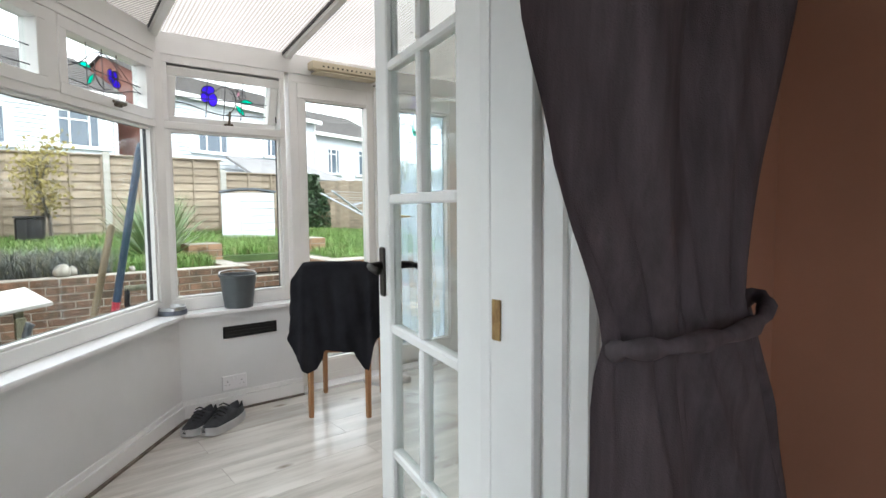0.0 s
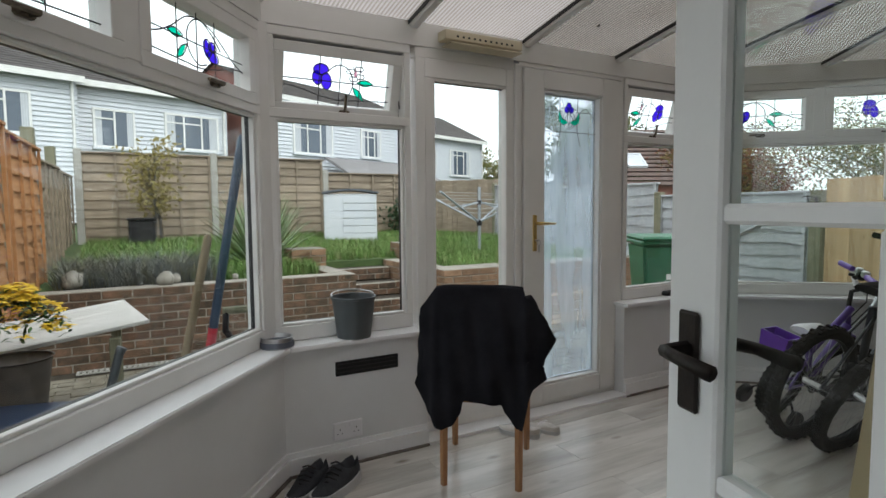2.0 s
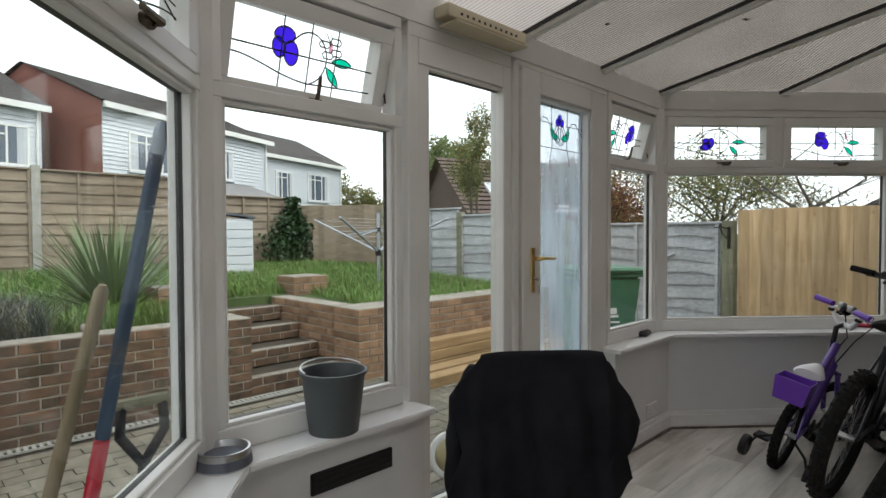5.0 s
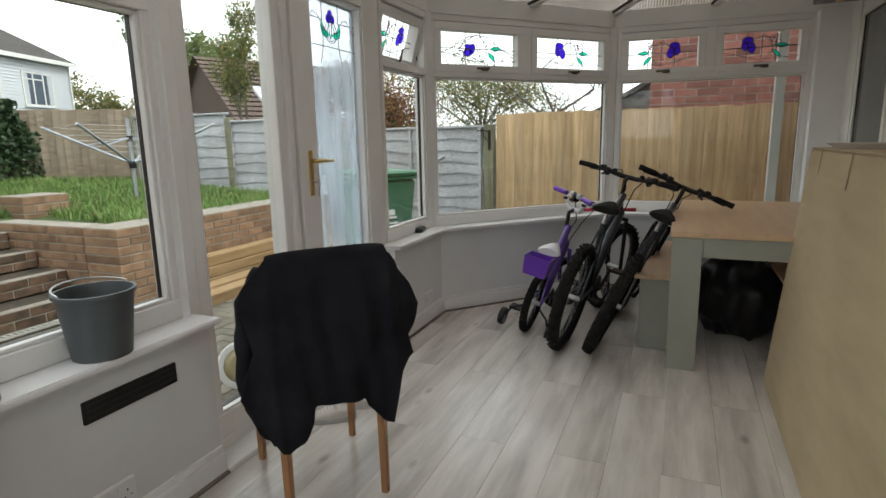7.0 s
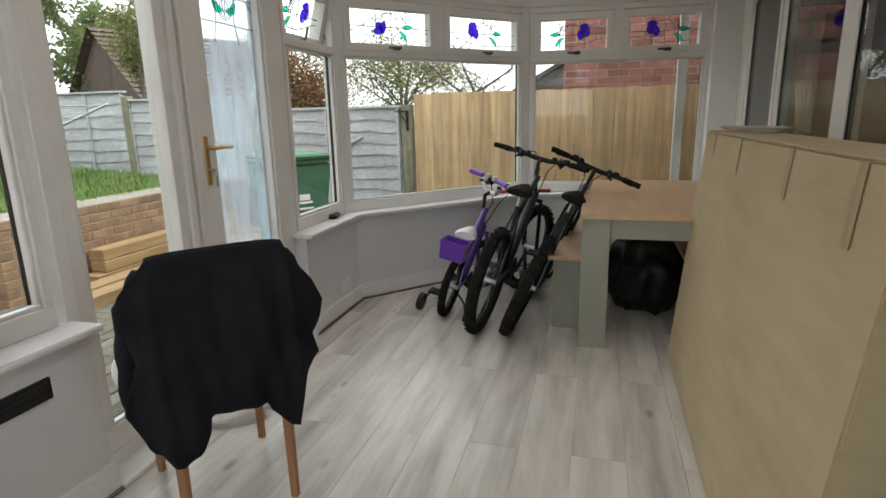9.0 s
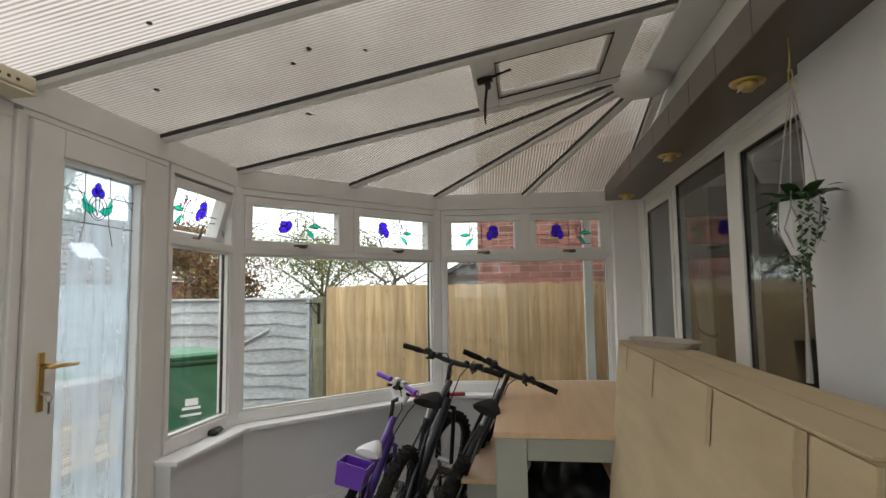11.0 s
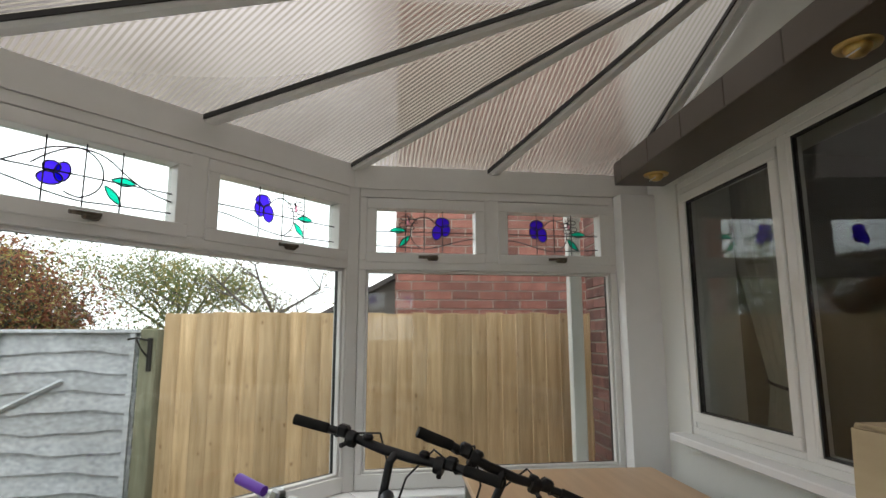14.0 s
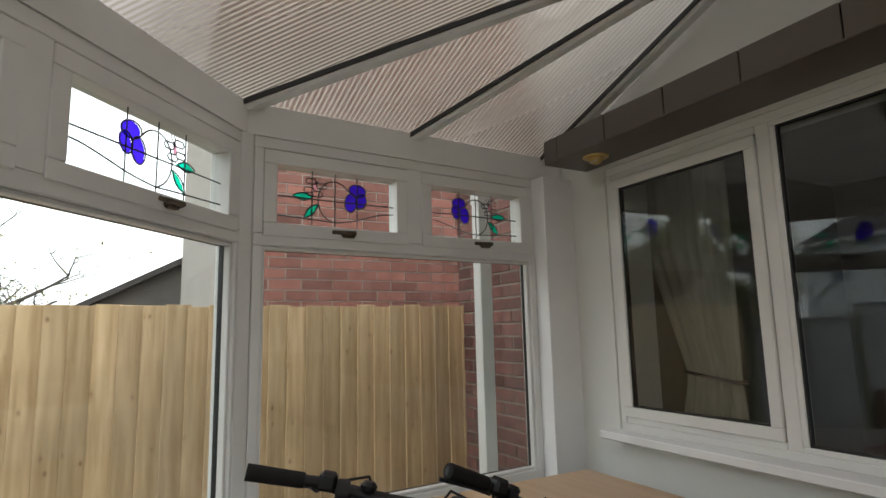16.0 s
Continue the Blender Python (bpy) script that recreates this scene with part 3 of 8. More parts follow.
w = thing("door_1", MB, "closed white plastic garden door with a misted leaded pane and brass handle", "door", kind="structure")
bm = frame_ring(1.471, 2.325, 0.02, HEAD, 0.026, -0.045, 0.035)
part("door_frame", bm, upvc, w)
DL0, DL1, DG0, DG1 = 1.50, 2.245, 1.662, 2.108
leaf = part("door_leaf", boxes((DL0, DG0 - 0.016, -0.062, 0.02, 0.05, 2.06), (DG1 + 0.016, DL1, -0.062, 0.02, 0.05, 2.06), (DG0 - 0.016, DG1 + 0.016, -0.062, 0.02, 0.05, 0.156), (DG0 - 0.016, DG1 + 0.016, -0.062, 0.02, 1.952, 2.06), bev=0.004), upvc, w)
part("glazing_bead", frame_ring(DG0 - 0.0155, DG1 + 0.0155, 0.1565, 1.9515, 0.0155, -0.052, -0.004, bev=0.004), upvc, w)
part("door_frame", boxes((DL1 + 0.002, 2.298, -0.052, 0.030, 0.05, 2.06), bev=0.003), upvc, w)
pane("door_pane", DG0 - 0.01, DG1 + 0.01, 0.16, 1.95, w, misty, -0.003, "misted double-glazed pane")
part("spacer_bar", frame_ring(DG0, DG1, 0.172, 1.936, 0.006, -0.008, 0.01, bev=0), far_spacer, w, "pale aluminium spacer bar")
bm = bmesh.new()
box(bm, 1.560, 1.590, -0.070, -0.062, 0.99, 1.205, bev=0.003)
h = part("door_handle", bm, brass, w, "brass lever handle on a long plate")
bm = bmesh.new()
tube(bm, [(1.575, -0.07, 1.155), (1.575, -0.115, 1.155), (1.602, -0.118, 1.155), (1.69, -0.118, 1.153)], [0.010, 0.010, 0.009, 0.007], 8)
part("lever", bm, brass, h, smooth=True)
bm = bmesh.new()
tube(bm, [(1.580, -0.068, 1.055), (1.580, -0.10, 1.055)], 0.007, 6)
tube(bm, [(1.580 + 0.014 * math.cos(a), -0.1, 1.040 + 0.014 * math.sin(a)) for a in [k * 0.785 for k in range(8)]], 0.002, 4, closed=True)
box(bm, 1.575, 1.585, -0.102, -0.098, 0.985, 1.027)
part("key", bm, steel, h, "steel key on a ring in the lock")
part("trim", boxes((0.80, 2.30, -0.16, 0.12, -0.02, 0.019), bev=0.003), board_white, kind="structure", label="white threshold board under the garden door", m=MB)
# leadwork of the door pane
DC = (DG0 + DG1) / 2


def ellipse(cx, cz, ra, rb, turn=0.0, n=14):
    return [(cx + ra * math.cos(a) * math.cos(turn) - rb * math.sin(a) * math.sin(turn), cz + ra * math.cos(a) * math.sin(turn) + rb * math.sin(a) * math.cos(turn)) for a in [2 * math.pi * k / n for k in range(n)]]


bloom = [ellipse(DC, 1.873, 0.020, 0.024), ellipse(DC - 0.018, 1.853, 0.019, 0.021, 0.4), ellipse(DC + 0.018, 1.853, 0.019, 0.021, -0.4)]
fronds = []
for sgn in (-1, 1):
    for pts in (((0.006, 1.775), (0.03, 1.790), (0.060, 1.796), (0.088, 1.815), (0.078, 1.776), (0.045, 1.758)), ((0.052, 1.798), (0.066, 1.815), (0.080, 1.842), (0.084, 1.815), (0.072, 1.798))):
        fronds.append([(DC + sgn * u, v) for u, v in pts])
bm = bmesh.new()
tube(bm, [(DG0, -0.012, 1.715), (DC, -0.012, 1.717), (DG1, -0.012, 1.715)], 0.0022, 4)
tube(bm, [(DG0, -0.012, 1.845), (DC - 0.06, -0.012, 1.842)], 0.0022, 4)
tube(bm, [(DC + 0.06, -0.012, 1.842), (DG1, -0.012, 1.845)], 0.0022, 4)
for u in (-0.072, 0.072):
    tube(bm, [(DC + u, -0.012, 1.936), (DC + u, -0.012, 1.84)], 0.0022, 4)
for sgn in (-1, 1):
    tube(bm, [(DC + sgn * u, -0.012, v) for u, v in ((0.085, 1.83), (0.115, 1.862), (0.15, 1.868), (0.185, 1.835), (0.222, 1.805))], 0.0022, 4)
    tube(bm, [(DC + sgn * u, -0.012, v) for u, v in ((0.066, 1.80), (0.07, 1.72), (0.095, 1.63))], 0.0022, 4)
    tube(bm, [(DC + sgn * u, -0.012, v) for u, v in ((0.012, 1.835), (0.010, 1.79), (0.0, 1.755))], 0.0018, 4)
for ring in bloom + fronds + [ellipse(DC, 1.79, 0.052, 0.055), ellipse(DC, 1.785, 0.034, 0.040)]:
    tube(bm, [(p[0], -0.014, p[1]) for p in ring], 0.0020, 4, closed=True)
part("lead_strip", bm, lead, w, "dark leading in straight lines and loops")
for name, mat, label, rings in (("blue_petals", blue_film, "deep blue stained bloom", bloom), ("green_leaves", green_film, "green stained leaves", fronds)):
    bm = bmesh.new()
    for k, ring in enumerate(rings):
        bm.faces.new([bm.verts.new((p[0], -0.011 - 0.0006 * k, p[1])) for p in ring])
    part(name, bm, mat, w, label)

# ---- roof ----
RIDGE_Y, RIDGE_Z, RX0, RX1 = 0.20, 2.687, 1.95, 5.06
el = offset_line(LINE, -0.02)
E0, EA, EB, EC, ED = (el[1], el[2], el[3], el[4], el[5])
roof_pts = [(1.35, 2.06), (EA[0], EA[1]), (2.735, 2.72), (3.47, 2.72), (4.215, 2.72), (EB[0] + 0.01, EB[1]), (5.60, 2.172), (6.20, 1.62), (6.262, 0.885), (6.315, 0.10)]
ridge_pts = [(RX0 + 0.0, RIDGE_Y), (RX0 + 0.03, RIDGE_Y), (2.735, RIDGE_Y), (3.47, RIDGE_Y), (4.215, RIDGE_Y), (RX1 - 0.06, RIDGE_Y), (RX1, RIDGE_Y), (RX1 + 0.03, RIDGE_Y - 0.03), (RX1 + 0.03, RIDGE_Y - 0.08), (RX1 + 0.02, RIDGE_Y - 0.16)]


bm = bmesh.new()
uvl = bm.loops.layers.uv.new("UVMap")
pairs = list(zip(roof_pts, ridge_pts))
pairs = [((0.85, -0.001), (RX0, -0.001)), ((0.85, 0.10), (RX0, 0.10)), ((0.85, 0.85), (RX0 - 0.02, 0.20))] + pairs + [((6.32, -0.001), (RX1 + 0.02, -0.001))]
for (e0, r0), (e1, r1) in zip(pairs, pairs[1:]):
    quad = [Vector((*e0, EAVE + 0.02)), Vector((*e1, EAVE + 0.02)), Vector((*r1, RIDGE_Z + 0.02)), Vector((*r0, RIDGE_Z + 0.02))]
    along = (quad[1] - quad[0]).normalized()
    if (quad[2] - quad[3]).length < 1e-4:
        quad = quad[:3]
    lo = [bm.verts.new(v) for v in quad]
    hi = [bm.verts.new(v + Vector((0, 0, 0.012))) for v in quad]
    n = len(quad)
    fs = [bm.faces.new(lo[::-1])]
    for f in fs:
        for lp in f.loops:
            lp[uvl].uv = (along.dot(lp.vert.co), lp.vert.co.z)
    for v in hi:
        bm.verts.remove(v)
ceil = part("ceiling", bm, polycarbonate, kind="structure", label="ribbed translucent polycarbonate roof sheets, a little dirty")
ceil.visible_shadow = True


def rafter(a, b, w=0.056):
    """A white rafter from eaves a to ridge b with its black seals."""
    a, b = Vector(a), Vector(b)
    d = b - a
    ln = d.length
    m = Matrix.Translation(a) @ d.to_track_quat("X", "Z").to_matrix().to_4x4()
    r = thing("rafter", m, "white plastic-clad roof rafter", "rafter", kind="structure")
    part("rafter_cap", boxes((0, ln, -w / 2, w / 2, -0.026, 0.006), bev=0.009), upvc, r)
    part("seal", boxes((0, ln, -w / 2 - 0.0065, -w / 2 - 0.0005, -0.010, 0.010)), seal, r, "thin black rubber seal")
    return r


for e, r in pairs[2:-1]:
    rafter((*e, EAVE + 0.012), (*r, RIDGE_Z + 0.008))
# boss where the fan of rafters meets, ridge board and wall plate
bm = bmesh.new()
lathe(bm, [(0.001, 2.575), (0.07, 2.578), (0.13, 2.595), (0.165, 2.635), (0.175, 2.665), (0.175, 2.70)], 28, pose(RX1 + 0.01, 0.18, 0))
part("trim", bm, upvc, kind="structure", label="white cap where the roof rafters meet", smooth=True, split=40)
part("trim", boxes((0.85, RX1, 0.0, RIDGE_Y, RIDGE_Z - 0.02, RIDGE_Z + 0.04), bev=0.006), upvc, kind="structure", label="white ridge board against the house")

# roof vent between two rafters
v0 = Vector((4.245, 2.72, EAVE + 0.012))
slope = math.degrees(math.atan2(RIDGE_Z - EAVE, 2.72 - RIDGE_Y))
mv = pose(4.215, 2.72, EAVE + 0.006) @ pose(0, 0, 0, rx=-slope) @ pose(0, 0, 0, rz=0)
rv = thing("roof_vent", mv, "closed hinged roof vent with an iron winder hook", "roof vent")
bm = bmesh.new()
VX0, VX1, VY0, VY1 = 0.092, 0.585, -2.30, -1.722
box(bm, 0.03, 0.72, VY1, -1.602, -0.016, 0.008, bev=0.004)
box(bm, 0.03, 0.72, -2.431, VY0, -0.016, 0.008, bev=0.004)
box(bm, 0.03, VX0, VY0, VY1, -0.016, 0.008, bev=0.003)
box(bm, VX1, 0.72, VY0, VY1, -0.016, 0.008, bev=0.003)
part("vent_frame", bm, upvc, rv)
part("vent_sash", frame_ring(VX0, VX1, 0, VY1 - VY0, 0.022, -0.006, 0.014, bev=0.003), upvc, rv, m=Matrix.Translation((0, VY0, 0)) @ Matrix(((1, 0, 0, 0), (0, 0, 1, 0), (0, 1, 0, 0), (0, 0, 0, 1))))
part("seal", boxes((VX0, VX1, VY1 - 0.003, VY1 + 0.003, -0.020, -0.012), (VX0, VX1, VY0 - 0.003, VY0 + 0.003, -0.020, -0.012), (VX0 - 0.003, VX0 + 0.003, VY0, VY1, -0.020, -0.012), (VX1 - 0.003, VX1 + 0.003, VY0, VY1, -0.020, -0.012)), seal, rv)
bm = bmesh.new()
box(bm, 0.215, 0.255, -1.70, -1.62, -0.045, -0.016, bev=0.006)
box(bm, 0.205, 0.265, -1.685, -1.655, -0.075, -0.045, bev=0.008)
tube(bm, [(0.235, -1.66, -0.02), (0.215, -1.70, -0.03), (0.20, -1.80, -0.022)], 0.007, 6)
tube(bm, [(0.235, -1.665, -0.06), (0.27, -1.64, -0.13), (0.30, -1.62, -0.205)], 0.007, 6)
tube(bm, [(0.305 + 0.014 * math.cos(a), -1.618, -0.219 + 0.014 * math.sin(a)) for a in [k * 0.785 for k in range(8)]], 0.004, 5, closed=True)
part("winder", bm, black_iron, rv, "rusty iron winder with a ring")

# dead leaves lying on the roof sheets
leaf_litter = shader("dead_leaf", (0.05, 0.035, 0.025), 0.8)
for k, (x, y) in enumerate(((3.33, 2.15), (3.85, 1.86), (3.77, 1.76), (3.90, 1.56), (3.76, 2.42), (4.40, 2.01), (4.42, 2.00))):
    bm = bmesh.new()
    lathe(bm, [(0.001, 0.0), (0.011, 0.0), (0.013, 0.003), (0.001, 0.005)], 7)
    sl = (RIDGE_Z - EAVE) / (2.72 - RIDGE_Y)
    tagged(part("dead_leaf", bm, leaf_litter, m=pose(x, y, EAVE + 0.0185 + (2.72 - y) * sl, rx=-slope) @ Matrix.Diagonal((1.0 + 0.3 * (k % 3), 0.8, 1, 1))), "small curled dead leaf stuck under the roof sheet", "leaf", "dead leaves on the roof")

# ---- house wall ----
KX0, KX1, KZ0, KZ1 = 3.525, 5.975, 0.895, 2.09
WIN_Y = -0.02


def wall_box(*r, mat=None, label="painted house wall"):
    return part("wall", boxes(r), mat or house_paint, kind="structure", label=label)


wall_box(3.05, KX0, -0.28, 0.0, 0, 3.0)
wall_box(KX1, 6.4, -0.28, 0.0, 0, 3.0)
wall_box(KX0, KX1, -0.28, 0.0, KZ1, 3.0)
wall_box(KX0, KX1, -0.28, 0.0, 0, KZ0)
wall_box(1.96, 3.05, -0.28, 0.0, 0, 3.0)
wall_box(0.55, 1.96, -0.28, 0.0, 2.04, 3.0)
wall_box(-1.5, 0.62, -0.28, 0.0, 0, 3.0)
wall_box(1.96, 3.53, 0.0005, 0.04, 0, 2.109, mat=plaster, label="white boxed-out wall beside the kitchen window")

# fascia box along the house wall
part("trim", boxes((0.9, 6.09, 0.001, 0.26, 2.110, 2.117)), brown_clad, kind="structure", label="dark brown soffit with spotlights")
bm = bmesh.new()
xx = 0.9
while xx < 6.08:
    x2 = min(xx + 0.30, 6.09)
    box(bm, xx + 0.002, x2 - 0.002, 0.252, 0.262, 2.111, 2.225, bev=0.002)
    xx = x2
part("trim", bm, brown_clad, kind="structure", label="dark brown fascia boards")
part("trim", boxes((0.9, 6.09, 0.001, 0.251, 2.215, 2.225)), brown_clad, kind="structure", label="top of the brown fascia box")
part("trim", boxes((6.082, 6.09, 0.001, 0.262, 2.118, 2.215)), brown_clad, kind="structure", label="end of the brown fascia box")

# kitchen window
w = thing("window_8", pose(0, WIN_Y, 0), "white plastic kitchen window in three lights, dark room behind", "window", kind="structure")
bm = frame_ring(KX0, KX1, KZ0, KZ1, 0.032, -0.05, 0.012)
for a, b in ((4.195, 4.315), (5.185, 5.236)):
    box(bm, a, b, -0.05, 0.012, KZ0 + 0.032, KZ1 - 0.032, bev=0.003)
part("window_frame", bm, upvc, w)
for a, b in ((KX0 + 0.034, 4.193), (5.238, KX1 - 0.034)):
    part("window_frame", boxes((a, b, -0.05, 0.010, KZ0 + 0.0325, KZ0 + 0.056), (a, b, -0.05, 0.010, KZ1 - 0.062, KZ1 - 0.0325), bev=0.002), upvc, w)
    sa = part("sash", frame_ring(a, b, KZ0 + 0.058, KZ1 - 0.064, 0.044, -0.04, 0.022, bev=0.004), upvc, w, "closed side-hung sash")
    part("seal", frame_ring(a + 0.044, b - 0.044, KZ0 + 0.102, KZ1 - 0.108, 0.007, -0.01, 0.013, bev=0), seal, sa)
    pane("pane", a + 0.046, b - 0.046, KZ0 + 0.104, KZ1 - 0.110, sa, room_glass, 0.003)
a, b = 4.315, 5.185
part("glazing_bead", frame_ring(a, b, KZ0 + 0.032, KZ1 - 0.032, 0.020, -0.03, 0.011, bev=0.003), upvc, w)
part("seal", frame_ring(a + 0.020, b - 0.020, KZ0 + 0.052, KZ1 - 0.052, 0.008, -0.01, 0.007, bev=0), seal, w)
pane("pane", a + 0.018, b - 0.018, KZ0 + 0.05, KZ1 - 0.05, w, room_glass, -0.003)
part("window_sill", boxes((KX0 - 0.03, KX1 + 0.04, 0.001, 0.09, KZ0 - 0.035, KZ0), bev=0.005), board_white, kind="structure", label="white sill under the kitchen window")

# dark rooms behind; the dim colour itself carries the unlit kitchen's shade
dim = grained("unlit_kitchen_dim", (0.20, 0.19, 0.17), (0.25, 0.24, 0.22), (2, 2, 2), 0.8, 0.1, 60)
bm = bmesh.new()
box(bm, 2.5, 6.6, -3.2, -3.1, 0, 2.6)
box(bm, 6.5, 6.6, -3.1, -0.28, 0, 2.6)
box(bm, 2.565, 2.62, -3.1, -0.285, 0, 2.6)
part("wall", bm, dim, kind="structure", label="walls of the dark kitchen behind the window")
kc = thing("curtain", pose(5.72, -0.33, 0), "pale curtain tied back inside the kitchen window", "curtain")
bm = bmesh.new()
g = []
for j in range(41):
    z = 2.3 - 2.1 * j / 40
    hw = 0.13 + 0.10 * min(1.0, abs(z - 1.12) / 0.6)
    g.append([bm.verts.new(((u / 30 - 0.5) * 2 * hw + (0.09 if z > 1.12 else 0.05) * min(1, abs(z - 1.12) / 0.6), 0.018 * math.sin(u * 1.35), z)) for u in range(31)])
for a, b in zip(g, g[1:]):
    for i in range(30):
        bm.faces.new((a[i], a[i + 1], b[i + 1], b[i]))
part("cloth", bm, grained("pale_net", (0.34, 0.33, 0.28), (0.45, 0.44, 0.38), (20, 20, 3), 0.9, 0.2, 200), kc, smooth=True)
part("tieback", tube(bmesh.new(), [(0.15 * math.cos(a), 0.04 * math.sin(a), 1.12 + 0.02 * math.cos(a)) for a in [k * 0.3927 for k in range(16)]], 0.008, 6, closed=True), curtain_cloth, kc)
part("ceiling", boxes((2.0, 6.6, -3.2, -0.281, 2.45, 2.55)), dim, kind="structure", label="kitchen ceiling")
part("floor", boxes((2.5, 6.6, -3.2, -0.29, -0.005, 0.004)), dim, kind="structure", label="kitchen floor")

# room the walk starts in
bm = bmesh.new()
box(bm, 1.967, 2.55, -0.30, -0.281, 0, 2.6)
box(bm, -1.5, -1.4, -2.6, -0.28, 0, 2.6)
# unseen back wall; its opening is added to let fill light in
box(bm, -1.5, 2.55, -2.7, -2.6, 0, 0.9)
box(bm, -1.5, 2.55, -2.7, -2.6, 2.1, 2.6)
box(bm, -1.5, -0.9, -2.7, -2.6, 0.9, 2.1)
box(bm, 1.1, 2.55, -2.7, -2.6, 0.9, 2.1)
box(bm, 2.54, 2.56, -2.6, -0.30, 0, 2.6)
part("wall", bm, orange_paint, kind="structure", label="terracotta painted wall of the inner room")
part("ceiling", boxes((-1.5, 2.55, -2.7, -0.281, 2.4, 2.5)), house_paint, kind="structure", label="white ceiling of the inner room")

# ---- inner door leaf, glazed in ten panes ----
hx, hy = 1.94, -0.057
ang = math.degrees(math.atan2(0.596, 0.146))
dl = thing("door_2", pose(hx, hy, 0.0, rz=ang), "open white painted glazed inner door with ten panes", "door", kind="structure")
DW, DH = 0.655, 1.99
bm = bmesh.new()
rows = [0.165, 0.523, 0.880, 1.238, 1.595, 1.90]
box(bm, 0.0, 0.142, -0.018, 0.018, 0.01, DH, bev=0.004)
box(bm, DW - 0.095, DW, -0.018, 0.018, 0.01, DH, bev=0.004)
box(bm, 0.142, DW - 0.095, -0.018, 0.018, 0.01, rows[0] - 0.012, bev=0.004)
box(bm, 0.142, DW - 0.095, -0.018, 0.018, rows[-1] + 0.012, DH, bev=0.004)
part("door_leaf", bm, joinery, dl, "white painted stiles and rails")
bm = bmesh.new()
xm = (0.142 + DW - 0.095) / 2
for z in rows[1:-1]:
    box(bm, 0.142, DW - 0.095, -0.016, 0.016, z - 0.013, z + 0.013, bev=0.005)
for a, b in zip(rows, rows[1:]):
    box(bm, xm - 0.012, xm + 0.012, -0.016, 0.016, a + 0.012, b - 0.012, bev=0.005)
part("glazing_bar", bm, joinery, dl)
for a, b in zip(rows, rows[1:]):
    for x0, x1 in ((0.142, xm - 0.010), (xm + 0.010, DW - 0.095)):
        pane("pane", x0, x1, a + 0.008, b - 0.008, dl, glass, -0.002)
bm = bmesh.new()
box(bm, DW - 0.068, DW - 0.028, 0.018, 0.025, 0.965, 1.105, bev=0.004)
box(bm, DW - 0.068, DW - 0.028, -0.025, -0.018, 0.965, 1.105, bev=0.004)
h = part("door_handle", bm, black_iron, dl, "black iron lever handle on a plate")
bm = bmesh.new()
for s in (1, -1):
    tube(bm, [(DW - 0.048, s * 0.02, 1.052), (DW - 0.048, s * 0.06, 1.052), (DW - 0.075, s * 0.066, 1.052), (DW - 0.14, s * 0.066, 1.047)], [0.013, 0.010, 0.009, 0.011], 8)
part("lever", bm, black_iron, h, smooth=True)
bm = bmesh.new()
for z in (0.20, 0.970, 1.75):
    box(bm, -0.012, 0.022, -0.022, -0.018, z, z + 0.075)
    tube(bm, [(-0.014, 0.0, z), (-0.014, 0.0, z + 0.075)], 0.008, 8)
    box(bm, -0.006, -0.002, -0.016, 0.0165, z, z + 0.075)
hinge_m = pose(hx, hy, 0.0, rz=ang).inverted()
for z in (0.20, 0.970, 1.75):
    box(bm, 1.921, 1.9245, -0.078, -0.060, z, z + 0.075, m=hinge_m)
    box(bm, 1.930, 1.952, -0.0835, -0.081, z, z + 0.075, m=hinge_m)
    tube(bm, [hinge_m @ Vector((1.930, -0.072, z)), hinge_m @ Vector((1.930, -0.072, z + 0.075))], 0.007, 8)
part("hinge", bm, grained("rusty_brass", (0.16, 0.08, 0.03), (0.42, 0.29, 0.12), (60, 60, 30), 0.45, 0.2, 90, metal=0.6), dl, "worn rusty brass hinges")

# lining and architrave of the inner doorway
bm = bmesh.new()
box(bm, 1.925, 1.96, -0.155, -0.02, 0, 2.04, bev=0.003)
box(bm, 1.935, 1.96, -0.215, -0.165, 0, 2.04, bev=0.005)
box(bm, 1.93, 1.96, -0.275, -0.225, 0, 2.04, bev=0.008)
box(bm, 1.945, 1.962, -0.28, -0.15, 0, 2.04)
box(bm, 0.62, 0.655, -0.28, -0.02, 0, 2.04, bev=0.003)
box(bm, 0.655, 1.925, -0.28, -0.02, 2.005, 2.04, bev=0.003)
box(bm, 1.95, 2.02, -0.315, -0.301, 0, 2.1, bev=0.004)
box(bm, 1.95, 2.02, 0.0, 0.018, 0, 2.1, bev=0.004)
part("door_frame", bm, joinery, kind="structure", label="white painted lining of the inner doorway")

